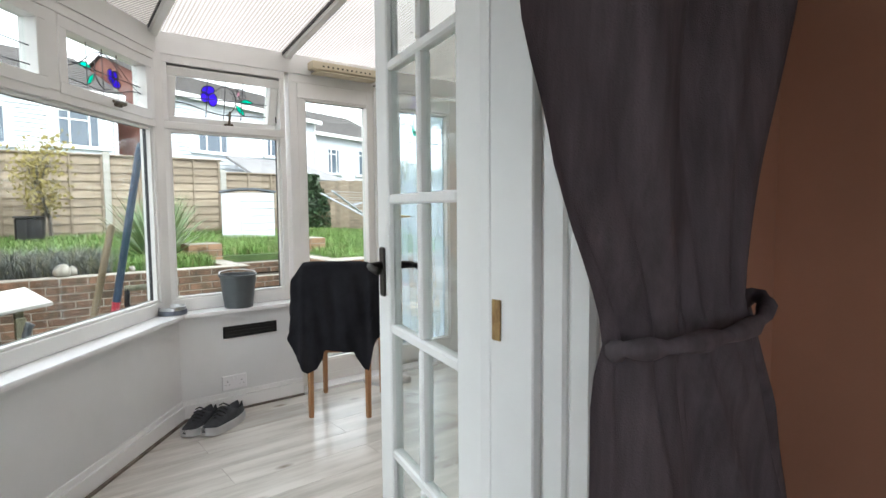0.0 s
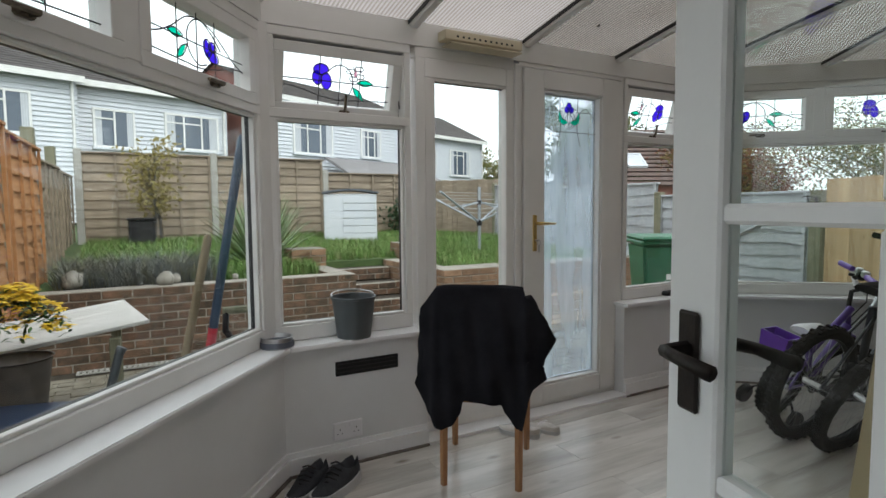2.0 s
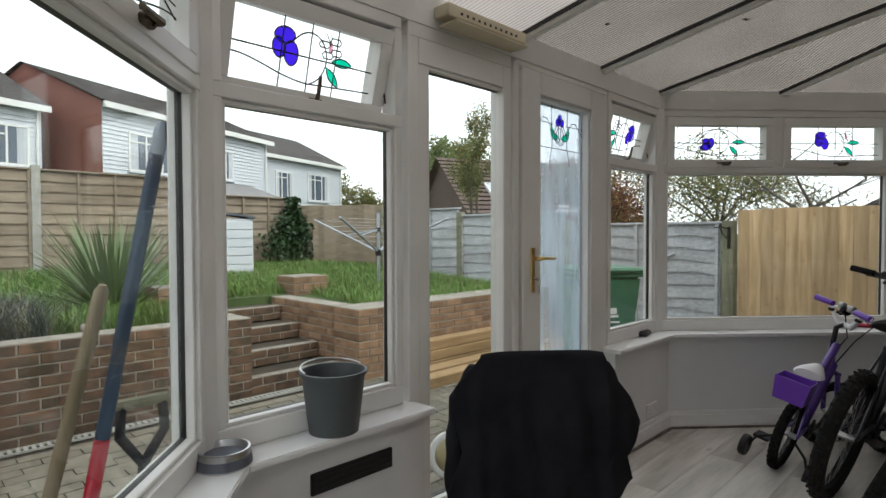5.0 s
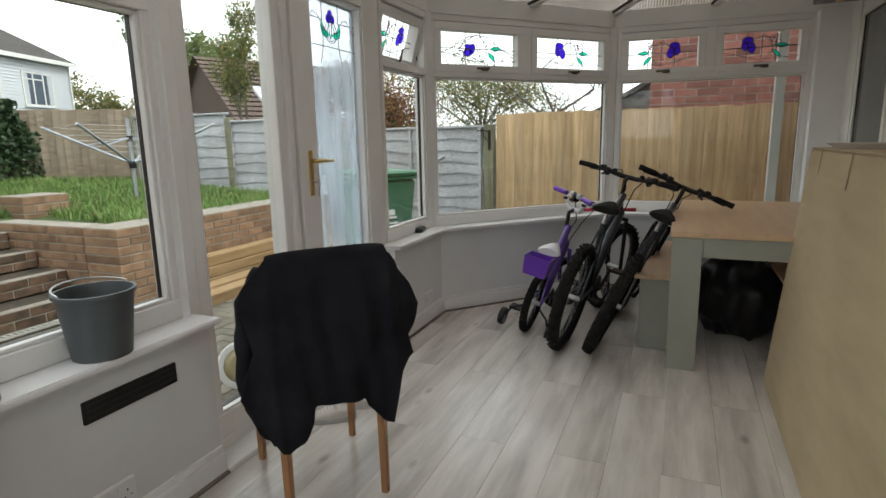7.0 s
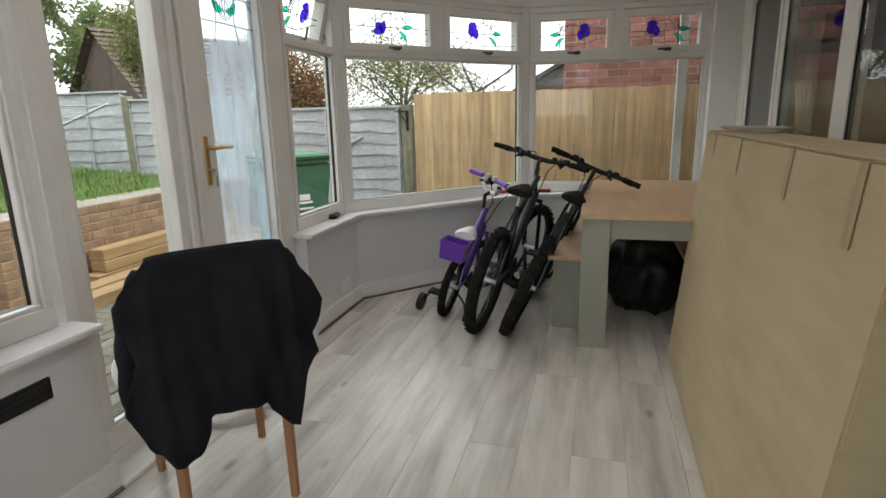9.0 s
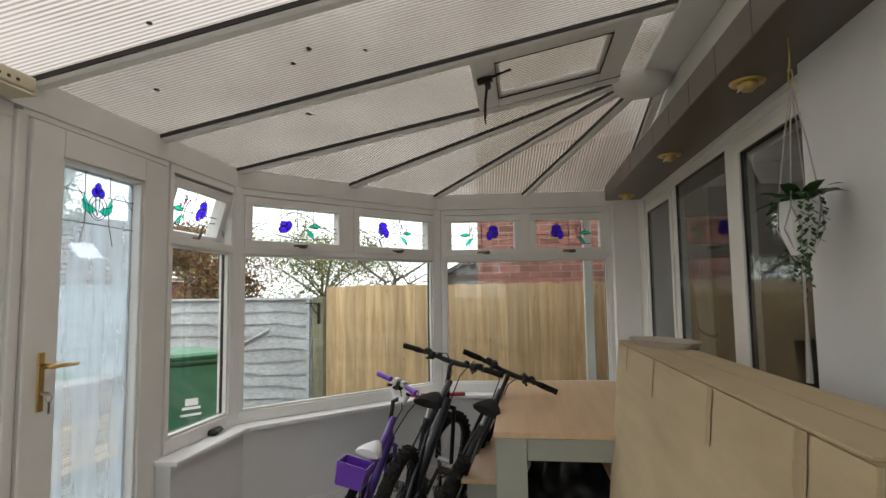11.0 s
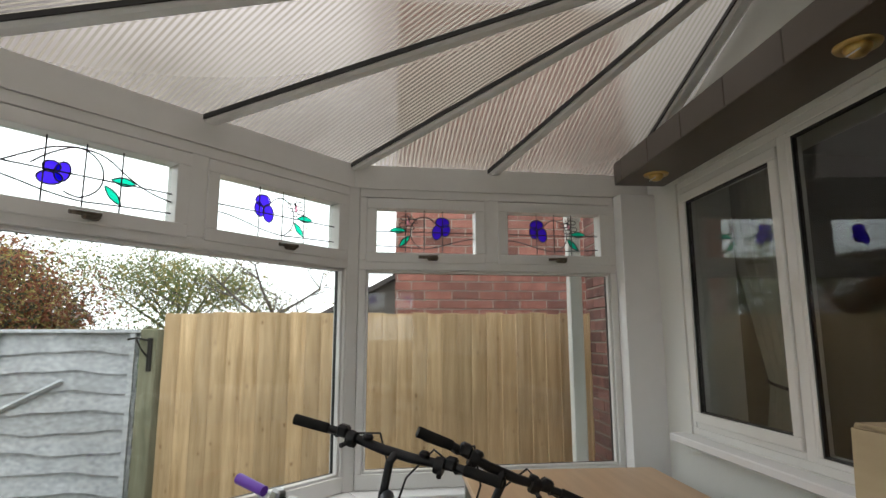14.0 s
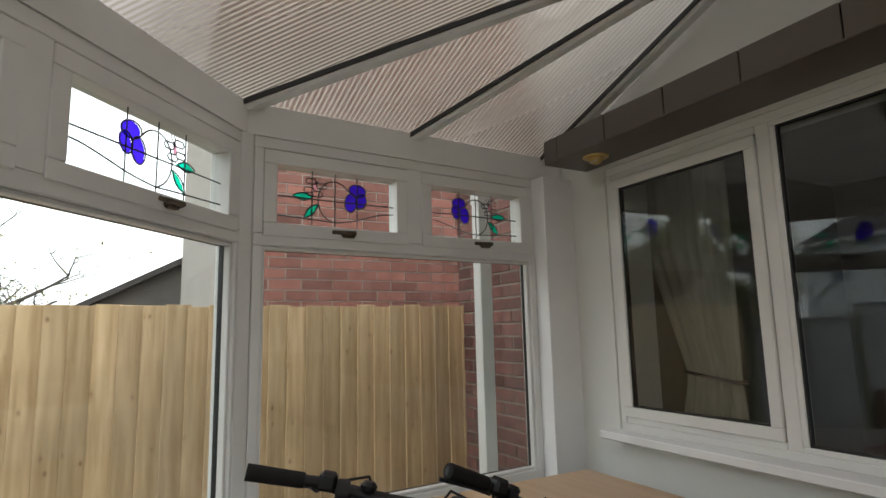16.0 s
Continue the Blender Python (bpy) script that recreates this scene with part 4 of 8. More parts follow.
# ---- curtain ----
cu = thing("curtain", pose(2.06, -0.385, 0), "grey linen curtain gathered in a twisted tieback", "curtain")
bm = bmesh.new()
NU, NV = 90, 60
grid = []
for j in range(NV + 1):
    z = 2.35 - 2.33 * j / NV
    d = z - 1.03
    xl = float(np.interp(z, [0, 0.5, 0.85, 0.976, 1.04, 1.119, 1.191, 1.256, 1.32, 1.43, 1.7, 2.35], [-0.29, -0.27, -0.262, -0.250, -0.218, -0.256, -0.30, -0.333, -0.351, -0.393, -0.42, -0.43]))
    xr = float(np.interp(z, [0, 0.5, 0.61, 0.85, 0.975, 1.06, 1.10, 1.177, 1.277, 1.382, 1.605, 2.35], [0.50, 0.45, 0.42, 0.314, 0.215, 0.155, 0.165, 0.20, 0.25, 0.305, 0.41, 0.50]))
    row = []
    for i in range(NU + 1):
        u = i / NU
        q = min(1.0, abs(d) / 0.35)
        fold = (0.030 * math.sin(u * 2 * math.pi * 2.3 + 0.9 * math.sin(z * 1.7)) + 0.016 * u * math.sin(u * 2 * math.pi * 6 + 1.0) + 0.005 * math.sin(u * 33 + z * 6)) * (0.45 + 0.55 * q) + (1 - q) * 0.010 * math.sin(u * 52 + z * 8)
        x = xl + (xr - xl) * u + 0.004 * math.sin(u * 40 + z * 6)
        y = fold + 0.010 * math.sin(z * 7 + u * 5) * (1 - q)
        row.append(bm.verts.new((x, y, z)))
    grid.append(row)
for a, b in zip(grid, grid[1:]):
    for i in range(NU):
        bm.faces.new((a[i], a[i + 1], b[i + 1], b[i]))
part("cloth", bm, curtain_cloth, cu, smooth=True)
bm = bmesh.new()
pts = [(-0.030 + 0.192 * math.cos(a), -0.004 + 0.060 * math.sin(a), 1.030 + 0.030 * max(0, math.cos(a)) ** 2 - 0.016 * math.sin(a) - 0.012 * abs(math.sin(a))) for a in [2 * math.pi * k / 28 for k in range(28)]]
tube(bm, pts, [0.013 + 0.004 * math.sin(k * 2.1) for k in range(28)], 8, closed=True)
tube(bm, [(-0.10 + 0.02 * k, 0.062 + 0.010 * math.sin(k * 1.9), 1.022 + 0.009 * math.cos(k * 1.9)) for k in range(9)], [0.007 + 0.003 * (k % 2) for k in range(9)], 7)
tube(bm, [(0.06, 0.055, 1.03), (0.10, 0.066, 0.99), (0.11, 0.055, 0.93)], [0.012, 0.009, 0.005], 6)
part("tieback", bm, curtain_cloth, cu, "twisted cloth tieback", smooth=True)

# ---- wooden-effect floor tiles are laid last, at the end of the file ----

# ---- dining table and benches ----
t = thing("dining_table", pose(4.36, 0.20, 0), "stone-grey dining table with a light oak top", "table")
TL, TW = 1.62, 0.875
part("tabletop", boxes((0, TL, 0, TW, 0.722, 0.75), bev=0.003), oak_top, t, "light oak-effect top")
part("apron", boxes((0.16, TL - 0.16, 0.03, 0.048, 0.62, 0.722), (0.16, TL - 0.16, TW - 0.048, TW - 0.03, 0.62, 0.722), (0.012, 0.03, 0.16, TW - 0.16, 0.62, 0.722), (TL - 0.03, TL - 0.012, 0.16, TW - 0.16, 0.62, 0.722), bev=0.001), grey_board, t)
for x0, x1, y0, y1 in ((0.01, 0.05, 0.01, 0.155), (0.01, 0.05, TW - 0.155, TW - 0.01), (TL - 0.05, TL - 0.01, 0.01, 0.155), (TL - 0.05, TL - 0.01, TW - 0.155, TW - 0.01)):
    part("leg", boxes((x0, x1, y0, y1, 0, 0.722), bev=0.002), grey_board, t)


def bench(x, y, group="benches at the table"):
    b = thing("bench", pose(x, y, 0), "low stone-grey bench with a light oak seat tucked beside the table", "bench", group)
    part("seat", boxes((0, 1.2, 0, 0.34, 0.425, 0.45), bev=0.003), oak_top, b, "light oak-effect seat")
    part("leg", boxes((0.02, 0.045, 0.03, 0.31, 0, 0.425), bev=0.002), grey_board, b)
    part("leg", boxes((1.155, 1.18, 0.03, 0.31, 0, 0.425), bev=0.002), grey_board, b)
    part("apron", boxes((0.045, 1.155, 0.05, 0.065, 0.34, 0.425)), grey_board, b)
    return b


b1 = bench(4.62, 0.92)
copy_thing(b1, pose(4.62, 0.155, 0))

# ---- the tall carton leaning on the wall ----
MX0, MX1, BH = 2.48, 4.36, 1.165
ct = thing("cardboard_box", pose(0, 0, 0), "long flat brown cardboard carton leaning on the house wall, taped flaps", "cardboard box")
bm = bmesh.new()
f0, f1, b0, b1_ = (0.60, 0.0), (0.475, BH), (0.42, 0.0), (0.275, BH)
vs = []
for x in (MX0, MX1 + 0.0):
    off = 0.0 if x == MX0 else 0.0
    vs.append([bm.verts.new((x + (0.09 if (x != MX0 and z > 0) else 0), y, z)) for y, z in (f0, f1, b1_, b0)])
a, b = vs
bm.faces.new(a)
bm.faces.new(b[::-1])
for i in range(4):
    bm.faces.new((a[i], a[(i + 1) % 4], b[(i + 1) % 4], b[i]))
bmesh.ops.bevel(bm, geom=bm.edges[:], offset=0.006, segments=2, affect="EDGES")
part("body", bm, cardboard, ct)
part("flap", boxes((MX0 + 0.01, MX1 + 0.07, 0.375, 0.478, BH + 0.001, BH + 0.006), (MX0 + 0.02, MX1 + 0.05, 0.27, 0.368, BH + 0.001, BH + 0.005)), cardboard, ct, "folded top flaps with a dark gap between")
for x, w_, ln in ((4.20, 0.010, 0.10), (3.72, 0.018, 0.13), (3.13, 0.032, 0.14), (2.68, 0.04, 0.18)):
    a_ = math.degrees(math.atan(0.125 / BH))
    bm = boxes((-w_ / 2, w_ / 2, 0, 0.0015, -ln, 0), (-w_ * 0.3, w_ * 0.62, 0.0005, 0.002, -ln * 0.55, -ln * 0.3))
    part("tape", bm, tape, ct, "torn strip of brown tape", m=pose(x, f1[0] + 0.003, BH - 0.003, rx=a_, ry=3))
pale_card = grained("pale_card", (0.38, 0.33, 0.27), (0.5, 0.44, 0.36), (4, 4, 4), 0.85, 0.2, 100)
for k in range(4):
    m = pose(4.15 + 0.01 * k, 0.33, BH + 0.0065 + 0.0055 * k, rz=3 + 5 * k) @ Matrix.Diagonal((1.25, 0.62, 1, 1))
    tagged(part("cardboard_disc", lathe(bmesh.new(), [(0.001, 0), (0.17, 0.0), (0.172, 0.004), (0.001, 0.005)], 28), pale_card, m=m), "oval sheet of pale card lying on the carton", "cardboard", "stack of card sheets")

# ---- chair with a fleece over its back ----
ch = thing("dining_chair", pose(2.868, 2.238, 0, rz=-40), "varnished wooden dining chair, mostly hidden by a garment", "chair")
# local x: across the back, local y: from the back legs to the front legs
bw, bd = 0.168, 0.22
for sx in (-1, 1):
    bm = bmesh.new()
    tube(bm, [(sx * bw, -bd, 0), (sx * bw, -bd + 0.010, 0.45), (sx * bw * 0.98, -bd - 0.012, 0.895)], [0.016, 0.020, 0.015], 4)
    part("leg", bm, chair_wood, ch)
    bm = bmesh.new()
    tube(bm, [(sx * 0.187, bd, 0), (sx * 0.187, bd, 0.44)], [0.015, 0.020], 4)
    part("leg", bm, chair_wood, ch)
part("seat", boxes((-0.20, 0.20, -0.20, 0.23, 0.435, 0.465), bev=0.008), chair_wood, ch)
part("seat_frame", boxes((-0.17, 0.17, -0.20, -0.18, 0.38, 0.435), (-0.17, 0.17, 0.195, 0.215, 0.38, 0.435), (-0.18, -0.165, -0.18, 0.195, 0.38, 0.435), (0.165, 0.18, -0.18, 0.195, 0.38, 0.435)), chair_wood, ch)
part("backrest", boxes((-0.165, 0.165, -0.240, -0.222, 0.80, 0.90), bev=0.006), chair_wood, ch)

# garment: an outline for its front face, folded over the top rail
cl = thing("fleece_jacket", pose(2.868, 2.238, 0, rz=-40), "charcoal fleece jacket hung over the back of the chair", "jacket")


SHOULDER_L = [(0.27, -0.280), (0.47, -0.2925), (0.618, -0.2475), (0.74, -0.273), (0.814, -0.268), (0.856, -0.234), (0.915, -0.19)]
SHOULDER_R = [(0.27, 0.275), (0.51, 0.290), (0.586, 0.268), (0.68, 0.330), (0.767, 0.285), (0.875, 0.200), (0.915, 0.188)]
HEM = [(0, 0.47), (0.063, 0.38), (0.165, 0.294), (0.205, 0.278), (0.30, 0.303), (0.362, 0.36), (0.372, 0.40), (0.393, 0.41), (0.677, 0.40), (0.687, 0.37), (0.787, 0.307), (0.836, 0.30), (0.874, 0.425), (0.895, 0.474), (1, 0.51)]


def drape(left, right, hem, y0, sgn, shrink=1.0):
    """Cloth over the top rail: flat behind the rail, its outer parts falling away at the sides."""
    bm = bmesh.new()
    NU, NV = 72, 54
    g = []
    for j in range(NV + 1):
        v = j / NV
        row = []
        for i in range(NU + 1):
            u = i / NU
            zb = float(np.interp(u, [p[0] for p in hem], [p[1] for p in hem]))
            z = 0.918 - v * (0.918 - zb)
            lx = float(np.interp(z, [p[0] for p in left], [p[1] for p in left])) * shrink
            rx = float(np.interp(z, [p[0] for p in right], [p[1] for p in right])) * shrink
            x = lx + (rx - lx) * u
            wing = max(0.0, abs(x) - 0.185)
            fold = 0.010 * math.sin(x * 34 + 1.1 * math.sin(z * 7)) + 0.006 * math.sin(x * 71 + z * 9) + 0.004 * math.sin(z * 26 + x * 12)
            crease = 0.020 * math.exp(-((abs(x) - 0.20) / 0.018) ** 2) * min(1, v * 3)
            y = y0 + sgn * (0.016 + 0.025 * v + fold * min(1.0, 2.2 * v) + crease) + (0.45 if sgn < 0 else -0.15) * wing
            if v < 0.03:
                y = y0 + sgn * 0.016 * math.sqrt(v / 0.03)
            row.append(bm.verts.new((x, y, z - 0.008 * (2 * u - 1) ** 6 * (1 - v))))
        g.append(row)
    for a, b in zip(g, g[1:]):
        for i in range(NU):
            bm.faces.new((a[i], a[i + 1], b[i + 1], b[i]))
    return bm


part("cloth", drape(SHOULDER_L, SHOULDER_R, HEM, -0.238, -1), black_cloth, cl, smooth=True)
part("lining", drape(SHOULDER_L, SHOULDER_R, [(0, 0.52), (0.3, 0.44), (0.6, 0.46), (1, 0.56)], -0.234, 1, 0.93), black_cloth, cl, smooth=True)
for path in ([(-0.20, -0.20, 0.86), (-0.25, -0.18, 0.76), (-0.258, -0.17, 0.62), (-0.262, -0.17, 0.48), (-0.225, -0.19, 0.36), (-0.185, -0.22, 0.295)], [(0.20, -0.20, 0.86), (0.262, -0.18, 0.74), (0.262, -0.17, 0.64), (0.235, -0.16, 0.54), (0.270, -0.15, 0.50)]):
    bm = bmesh.new()
    fine = [Vector(p).lerp(Vector(q), t_) for p, q in zip(path, path[1:]) for t_ in (0, 0.25, 0.5, 0.75)] + [Vector(path[-1])]
    n_ = len(fine)
    tube(bm, fine, [(0.030 + 0.010 * math.sin(3.1 * k / n_) + 0.004 * math.sin(k * 1.9)) * (0.8 if k > n_ - 3 else 1) for k in range(n_)], 14, flat=0.8)
    part("sleeve", bm, black_cloth, cl, "hanging sleeve with a cuff", smooth=True)
for ob in [o for o in cl.children if not o.name.startswith("sleeve")]:
    so = ob.modifiers.new("thickness", "SOLIDIFY")
    so.thickness = 0.006

# ---- on the sills ----
bk = thing("bucket", pose(2.355, 2.64, SILL + 0.001), "grey plastic bucket with a wire handle standing on the sill", "bucket")
bm = bmesh.new()
lathe(bm, [(0.001, 0.0), (0.082, 0.0), (0.105, 0.19), (0.112, 0.192), (0.112, 0.203), (0.104, 0.203), (0.100, 0.19), (0.078, 0.008), (0.001, 0.008)], 32)
part("body", bm, bucket_grey, bk, smooth=True, split=35)
bm = bmesh.new()
tube(bm, [(0.108 * math.cos(a), 0.108 * math.sin(a) * 0.99, 0.208 + 0.012 * math.sin(a)) for a in [math.pi * k / 14 for k in range(15)]], 0.003, 6)
part("handle", bm, steel, bk)

bo = thing("pet_bowl", pose(1.975, 2.625, SILL + 0.001), "small steel pet bowl with paw marks standing on the sill corner", "bowl")
bm = bmesh.new()
lathe(bm, [(0.001, 0.004), (0.076, 0.0), (0.078, 0.004), (0.070, 0.045), (0.073, 0.05), (0.067, 0.05), (0.058, 0.012), (0.001, 0.010)], 32)
part("body", bm, steel, bo, smooth=True, split=40)
bm = bmesh.new()
lathe(bm, [(0.0772, 0.004), (0.0785, 0.006), (0.0755, 0.030), (0.0742, 0.030)], 32)
part("band", bm, shader("dark_bowl_band", (0.10, 0.11, 0.14), 0.5), bo, "grey band with paw marks")

dv = part("black_tin", boxes((-0.062, 0.062, -0.035, 0.035, 0.0, 0.032), bev=0.012), black_plastic, m=pose(4.735, 2.69, SILL + 0.001, rz=12), split=30, smooth=True)
tagged(dv, "small flat black plastic case lying on the sill", "case")

# letter-slot like dark vent in the low wall, sockets
vn = thing("wall_vent", pose(2.41, 2.609, 0.478), "long black slotted vent plate set in the low wall", "vent", kind="structure")
part("plate", boxes((-0.165, 0.165, -0.008, 0.004, -0.035, 0.035), bev=0.002), black_plastic, vn)
part("slat", boxes(*[(-0.155, 0.155, -0.010, -0.0075, z, z + 0.004) for z in (-0.02, 0.0, 0.02)]), seal, vn)


def socket(m):
    s = thing("socket", m, "white double wall socket just above the skirting", "socket", "double sockets")
    part("plate", boxes((-0.073, 0.073, -0.010, 0.004, -0.043, 0.043), bev=0.003), white_plastic, s)
    for sx in (-1, 1):
        part("switch", boxes((sx * 0.012 - 0.006, sx * 0.012 + 0.006, -0.014, -0.0101, 0.018, 0.034), bev=0.002), white_plastic, s)
        part("pin_hole", boxes((sx * 0.042 - 0.002, sx * 0.042 + 0.002, -0.0106, -0.0101, 0.004, 0.012), (sx * 0.042 - 0.014, sx * 0.042 - 0.008, -0.0106, -0.0101, -0.014, -0.011), (sx * 0.042 + 0.008, sx * 0.042 + 0.014, -0.0106, -0.0101, -0.014, -0.011)), black_plastic, s)
    return s


s1 = socket(pose(2.30, 2.609, 0.170))
copy_thing(s1, pose(4.67, 2.609, 0.175))

# ---- shoes ----


def shoe(label, cat, body_mat, sole_mat, m, group):
    s = thing("shoe", m, label, cat, group)
    L, W = 0.29, 0.10

    def half(y):
        t = y / L
        return W / 2 * (0.70 + 0.34 * math.sin(math.pi * min(1, t * 0.95)) ** 1.2 + 0.08 * math.sin(2 * math.pi * t)) * (1 - max(0, (t - 0.8) / 0.2) ** 3 * 0.75) * (1 - max(0, (0.1 - t) / 0.1) ** 3 * 0.5)

    bm = bmesh.new()
    ys = [L * k / 14 for k in range(15)]
    for z0, z1, gr in ((0.0, 0.032, 1.10),):
        rings = []
        for y in ys:
            w_ = half(y) * gr
            rise = 0.012 * max(0, (y / L - 0.75) / 0.25) ** 2
            rings.append([bm.verts.new(p) for p in ((-w_, y, z0 + rise), (w_, y, z0 + rise), (w_, y, z1 + rise), (-w_, y, z1 + rise))])
        for a, b in zip(rings, rings[1:]):
            for i in range(4):
                bm.faces.new((a[i], a[(i + 1) % 4], b[(i + 1) % 4], b[i]))
        bm.faces.new(rings[0]), bm.faces.new(rings[-1][::-1])
    part("sole", bm, sole_mat, s, smooth=True, split=50)
    bm = bmesh.new()
    rings = []
    for y in ys:
        t = y / L
        w_ = half(y) * 0.98
        top = 0.095 - 0.02 * math.sin(math.pi * min(1, t / 0.35)) if t < 0.35 else 0.095 - 0.06 * ((t - 0.35) / 0.65) ** 0.8
        top += 0.012 * max(0, (t - 0.75) / 0.25) ** 2
        open_ = 0.55 if t < 0.42 else 0.0
        ring = []
        for k in range(11):
            a = math.pi * k / 10
            x = -w_ * math.cos(a)
            z = 0.024 + (top - 0.024) * math.sin(a) ** 0.75
            if open_ and 3 <= k <= 7:
                z = min(z, top) - 0.045 * (1 - abs(k - 5) / 3)
            ring.append(bm.verts.new((x, y, z)))
        rings.append(ring)
    for a, b in zip(rings, rings[1:]):
        for i in range(10):
            bm.faces.new((a[i], a[i + 1], b[i + 1], b[i]))
    bm.faces.new(rings[0]), bm.faces.new(rings[-1][::-1])
    part("upper", bm, body_mat, s, smooth=True, split=60)
    bm = bmesh.new()
    for k in range(5):
        y = L * (0.45 + 0.06 * k)
        z = 0.098 - 0.010 * k
        tube(bm, [(-0.030, y - 0.004, z - 0.012), (0, y + 0.006, z + 0.002), (0.030, y - 0.004, z - 0.012)], 0.0034, 5)
    part("laces", bm, white_plastic if "white" in label else black_plastic, s)
    return s


trainer = grained("charcoal_mesh_fabric", (0.018, 0.02, 0.024), (0.04, 0.043, 0.05), (30, 30, 30), 0.8, 0.6, 400)
pale_sole = grained("pale_rubber", (0.42, 0.42, 0.42), (0.6, 0.6, 0.6), (9, 9, 9), 0.7, 0.1, 100)
sh = shoe("charcoal running shoe, pale sole, on the floor by the skirting", "shoe", trainer, pale_sole, pose(2.155, 2.545, 0, rz=136) @ Matrix.Diagonal((1.06, 1.08, 1.15, 1)), "pair of running shoes")
copy_thing(sh, pose(2.285, 2.475, 0, rz=129) @ Matrix.Diagonal((1.06, 1.08, 1.15, 1)))
white_sh = shoe("small white canvas shoe on the floor before the garden door", "shoe", grained("white_canvas", (0.5, 0.47, 0.43), (0.66, 0.63, 0.6), (12, 12, 12), 0.8, 0.3, 200), pale_sole, pose(3.30, 2.36, 0, rz=35) @ Matrix.Diagonal((0.8, 0.8, 0.8, 1)), "pair of white shoes")
copy_thing(white_sh, pose(3.42, 2.34, 0, rz=24) @ Matrix.Diagonal((0.8, 0.8, 0.8, 1)))


# ---- bicycles ----
def wheel(parent, c, r, tyre_r, spokes=28, knob=True, m=None):
    """A wheel in the bicycle's x-z plane."""
    w_ = part("wheel", tube(bmesh.new(), [(c[0] + (r - tyre_r * 1.6) * math.cos(a), c[1], c[2] + (r - tyre_r * 1.6) * math.sin(a)) for a in [2 * math.pi * k / 40 for k in range(40)]], tyre_r * 0.55, 6, closed=True), black_plastic if knob else white_plastic, parent, "black rim", m=m)
    bm = bmesh.new()
    tube(bm, [(c[0] + (r - tyre_r) * math.cos(a), c[1], c[2] + (r - tyre_r) * math.sin(a)) for a in [2 * math.pi * k / 48 for k in range(48)]], tyre_r, 10, closed=True)
    if knob:
        for k in range(64):
            a = 2 * math.pi * k / 64
            for sy in (-0.6, 0.6) if k % 2 else (-0.15, 0.15):
                m = Matrix.Translation((c[0], c[1], c[2])) @ pose(0, 0, 0, ry=-math.degrees(a))
                q = tyre_r * 0.24
                zz = r - tyre_r + tyre_r * math.cos(sy)
                box(bm, zz - 0.003, zz + 0.005, sy * tyre_r - q, sy * tyre_r + q, -0.008, 0.008, m=m)
    part("tyre", bm, tyre_rubber, w_, "knobbly black tyre" if knob else "small black tyre")
    bm = bmesh.new()
    for k in range(spokes):
        a = 2 * math.pi * k / spokes
        b_ = a + (0.5 if k % 2 else -0.5)
        s = 0.02 if k % 4 < 2 else -0.02
        tube(bm, [(c[0] + 0.018 * math.cos(b_), c[1] + s, c[2] + 0.018 * math.sin(b_)), (c[0] + (r - tyre_r * 2) * math.cos(a), c[1], c[2] + (r - tyre_r * 2) * math.sin(a))], 0.0011, 3)
    tube(bm, [(c[0], c[1] - 0.045, c[2]), (c[0], c[1] + 0.045, c[2])], 0.016, 8)
    part("spokes", bm, steel, w_, kind="")
    return w_


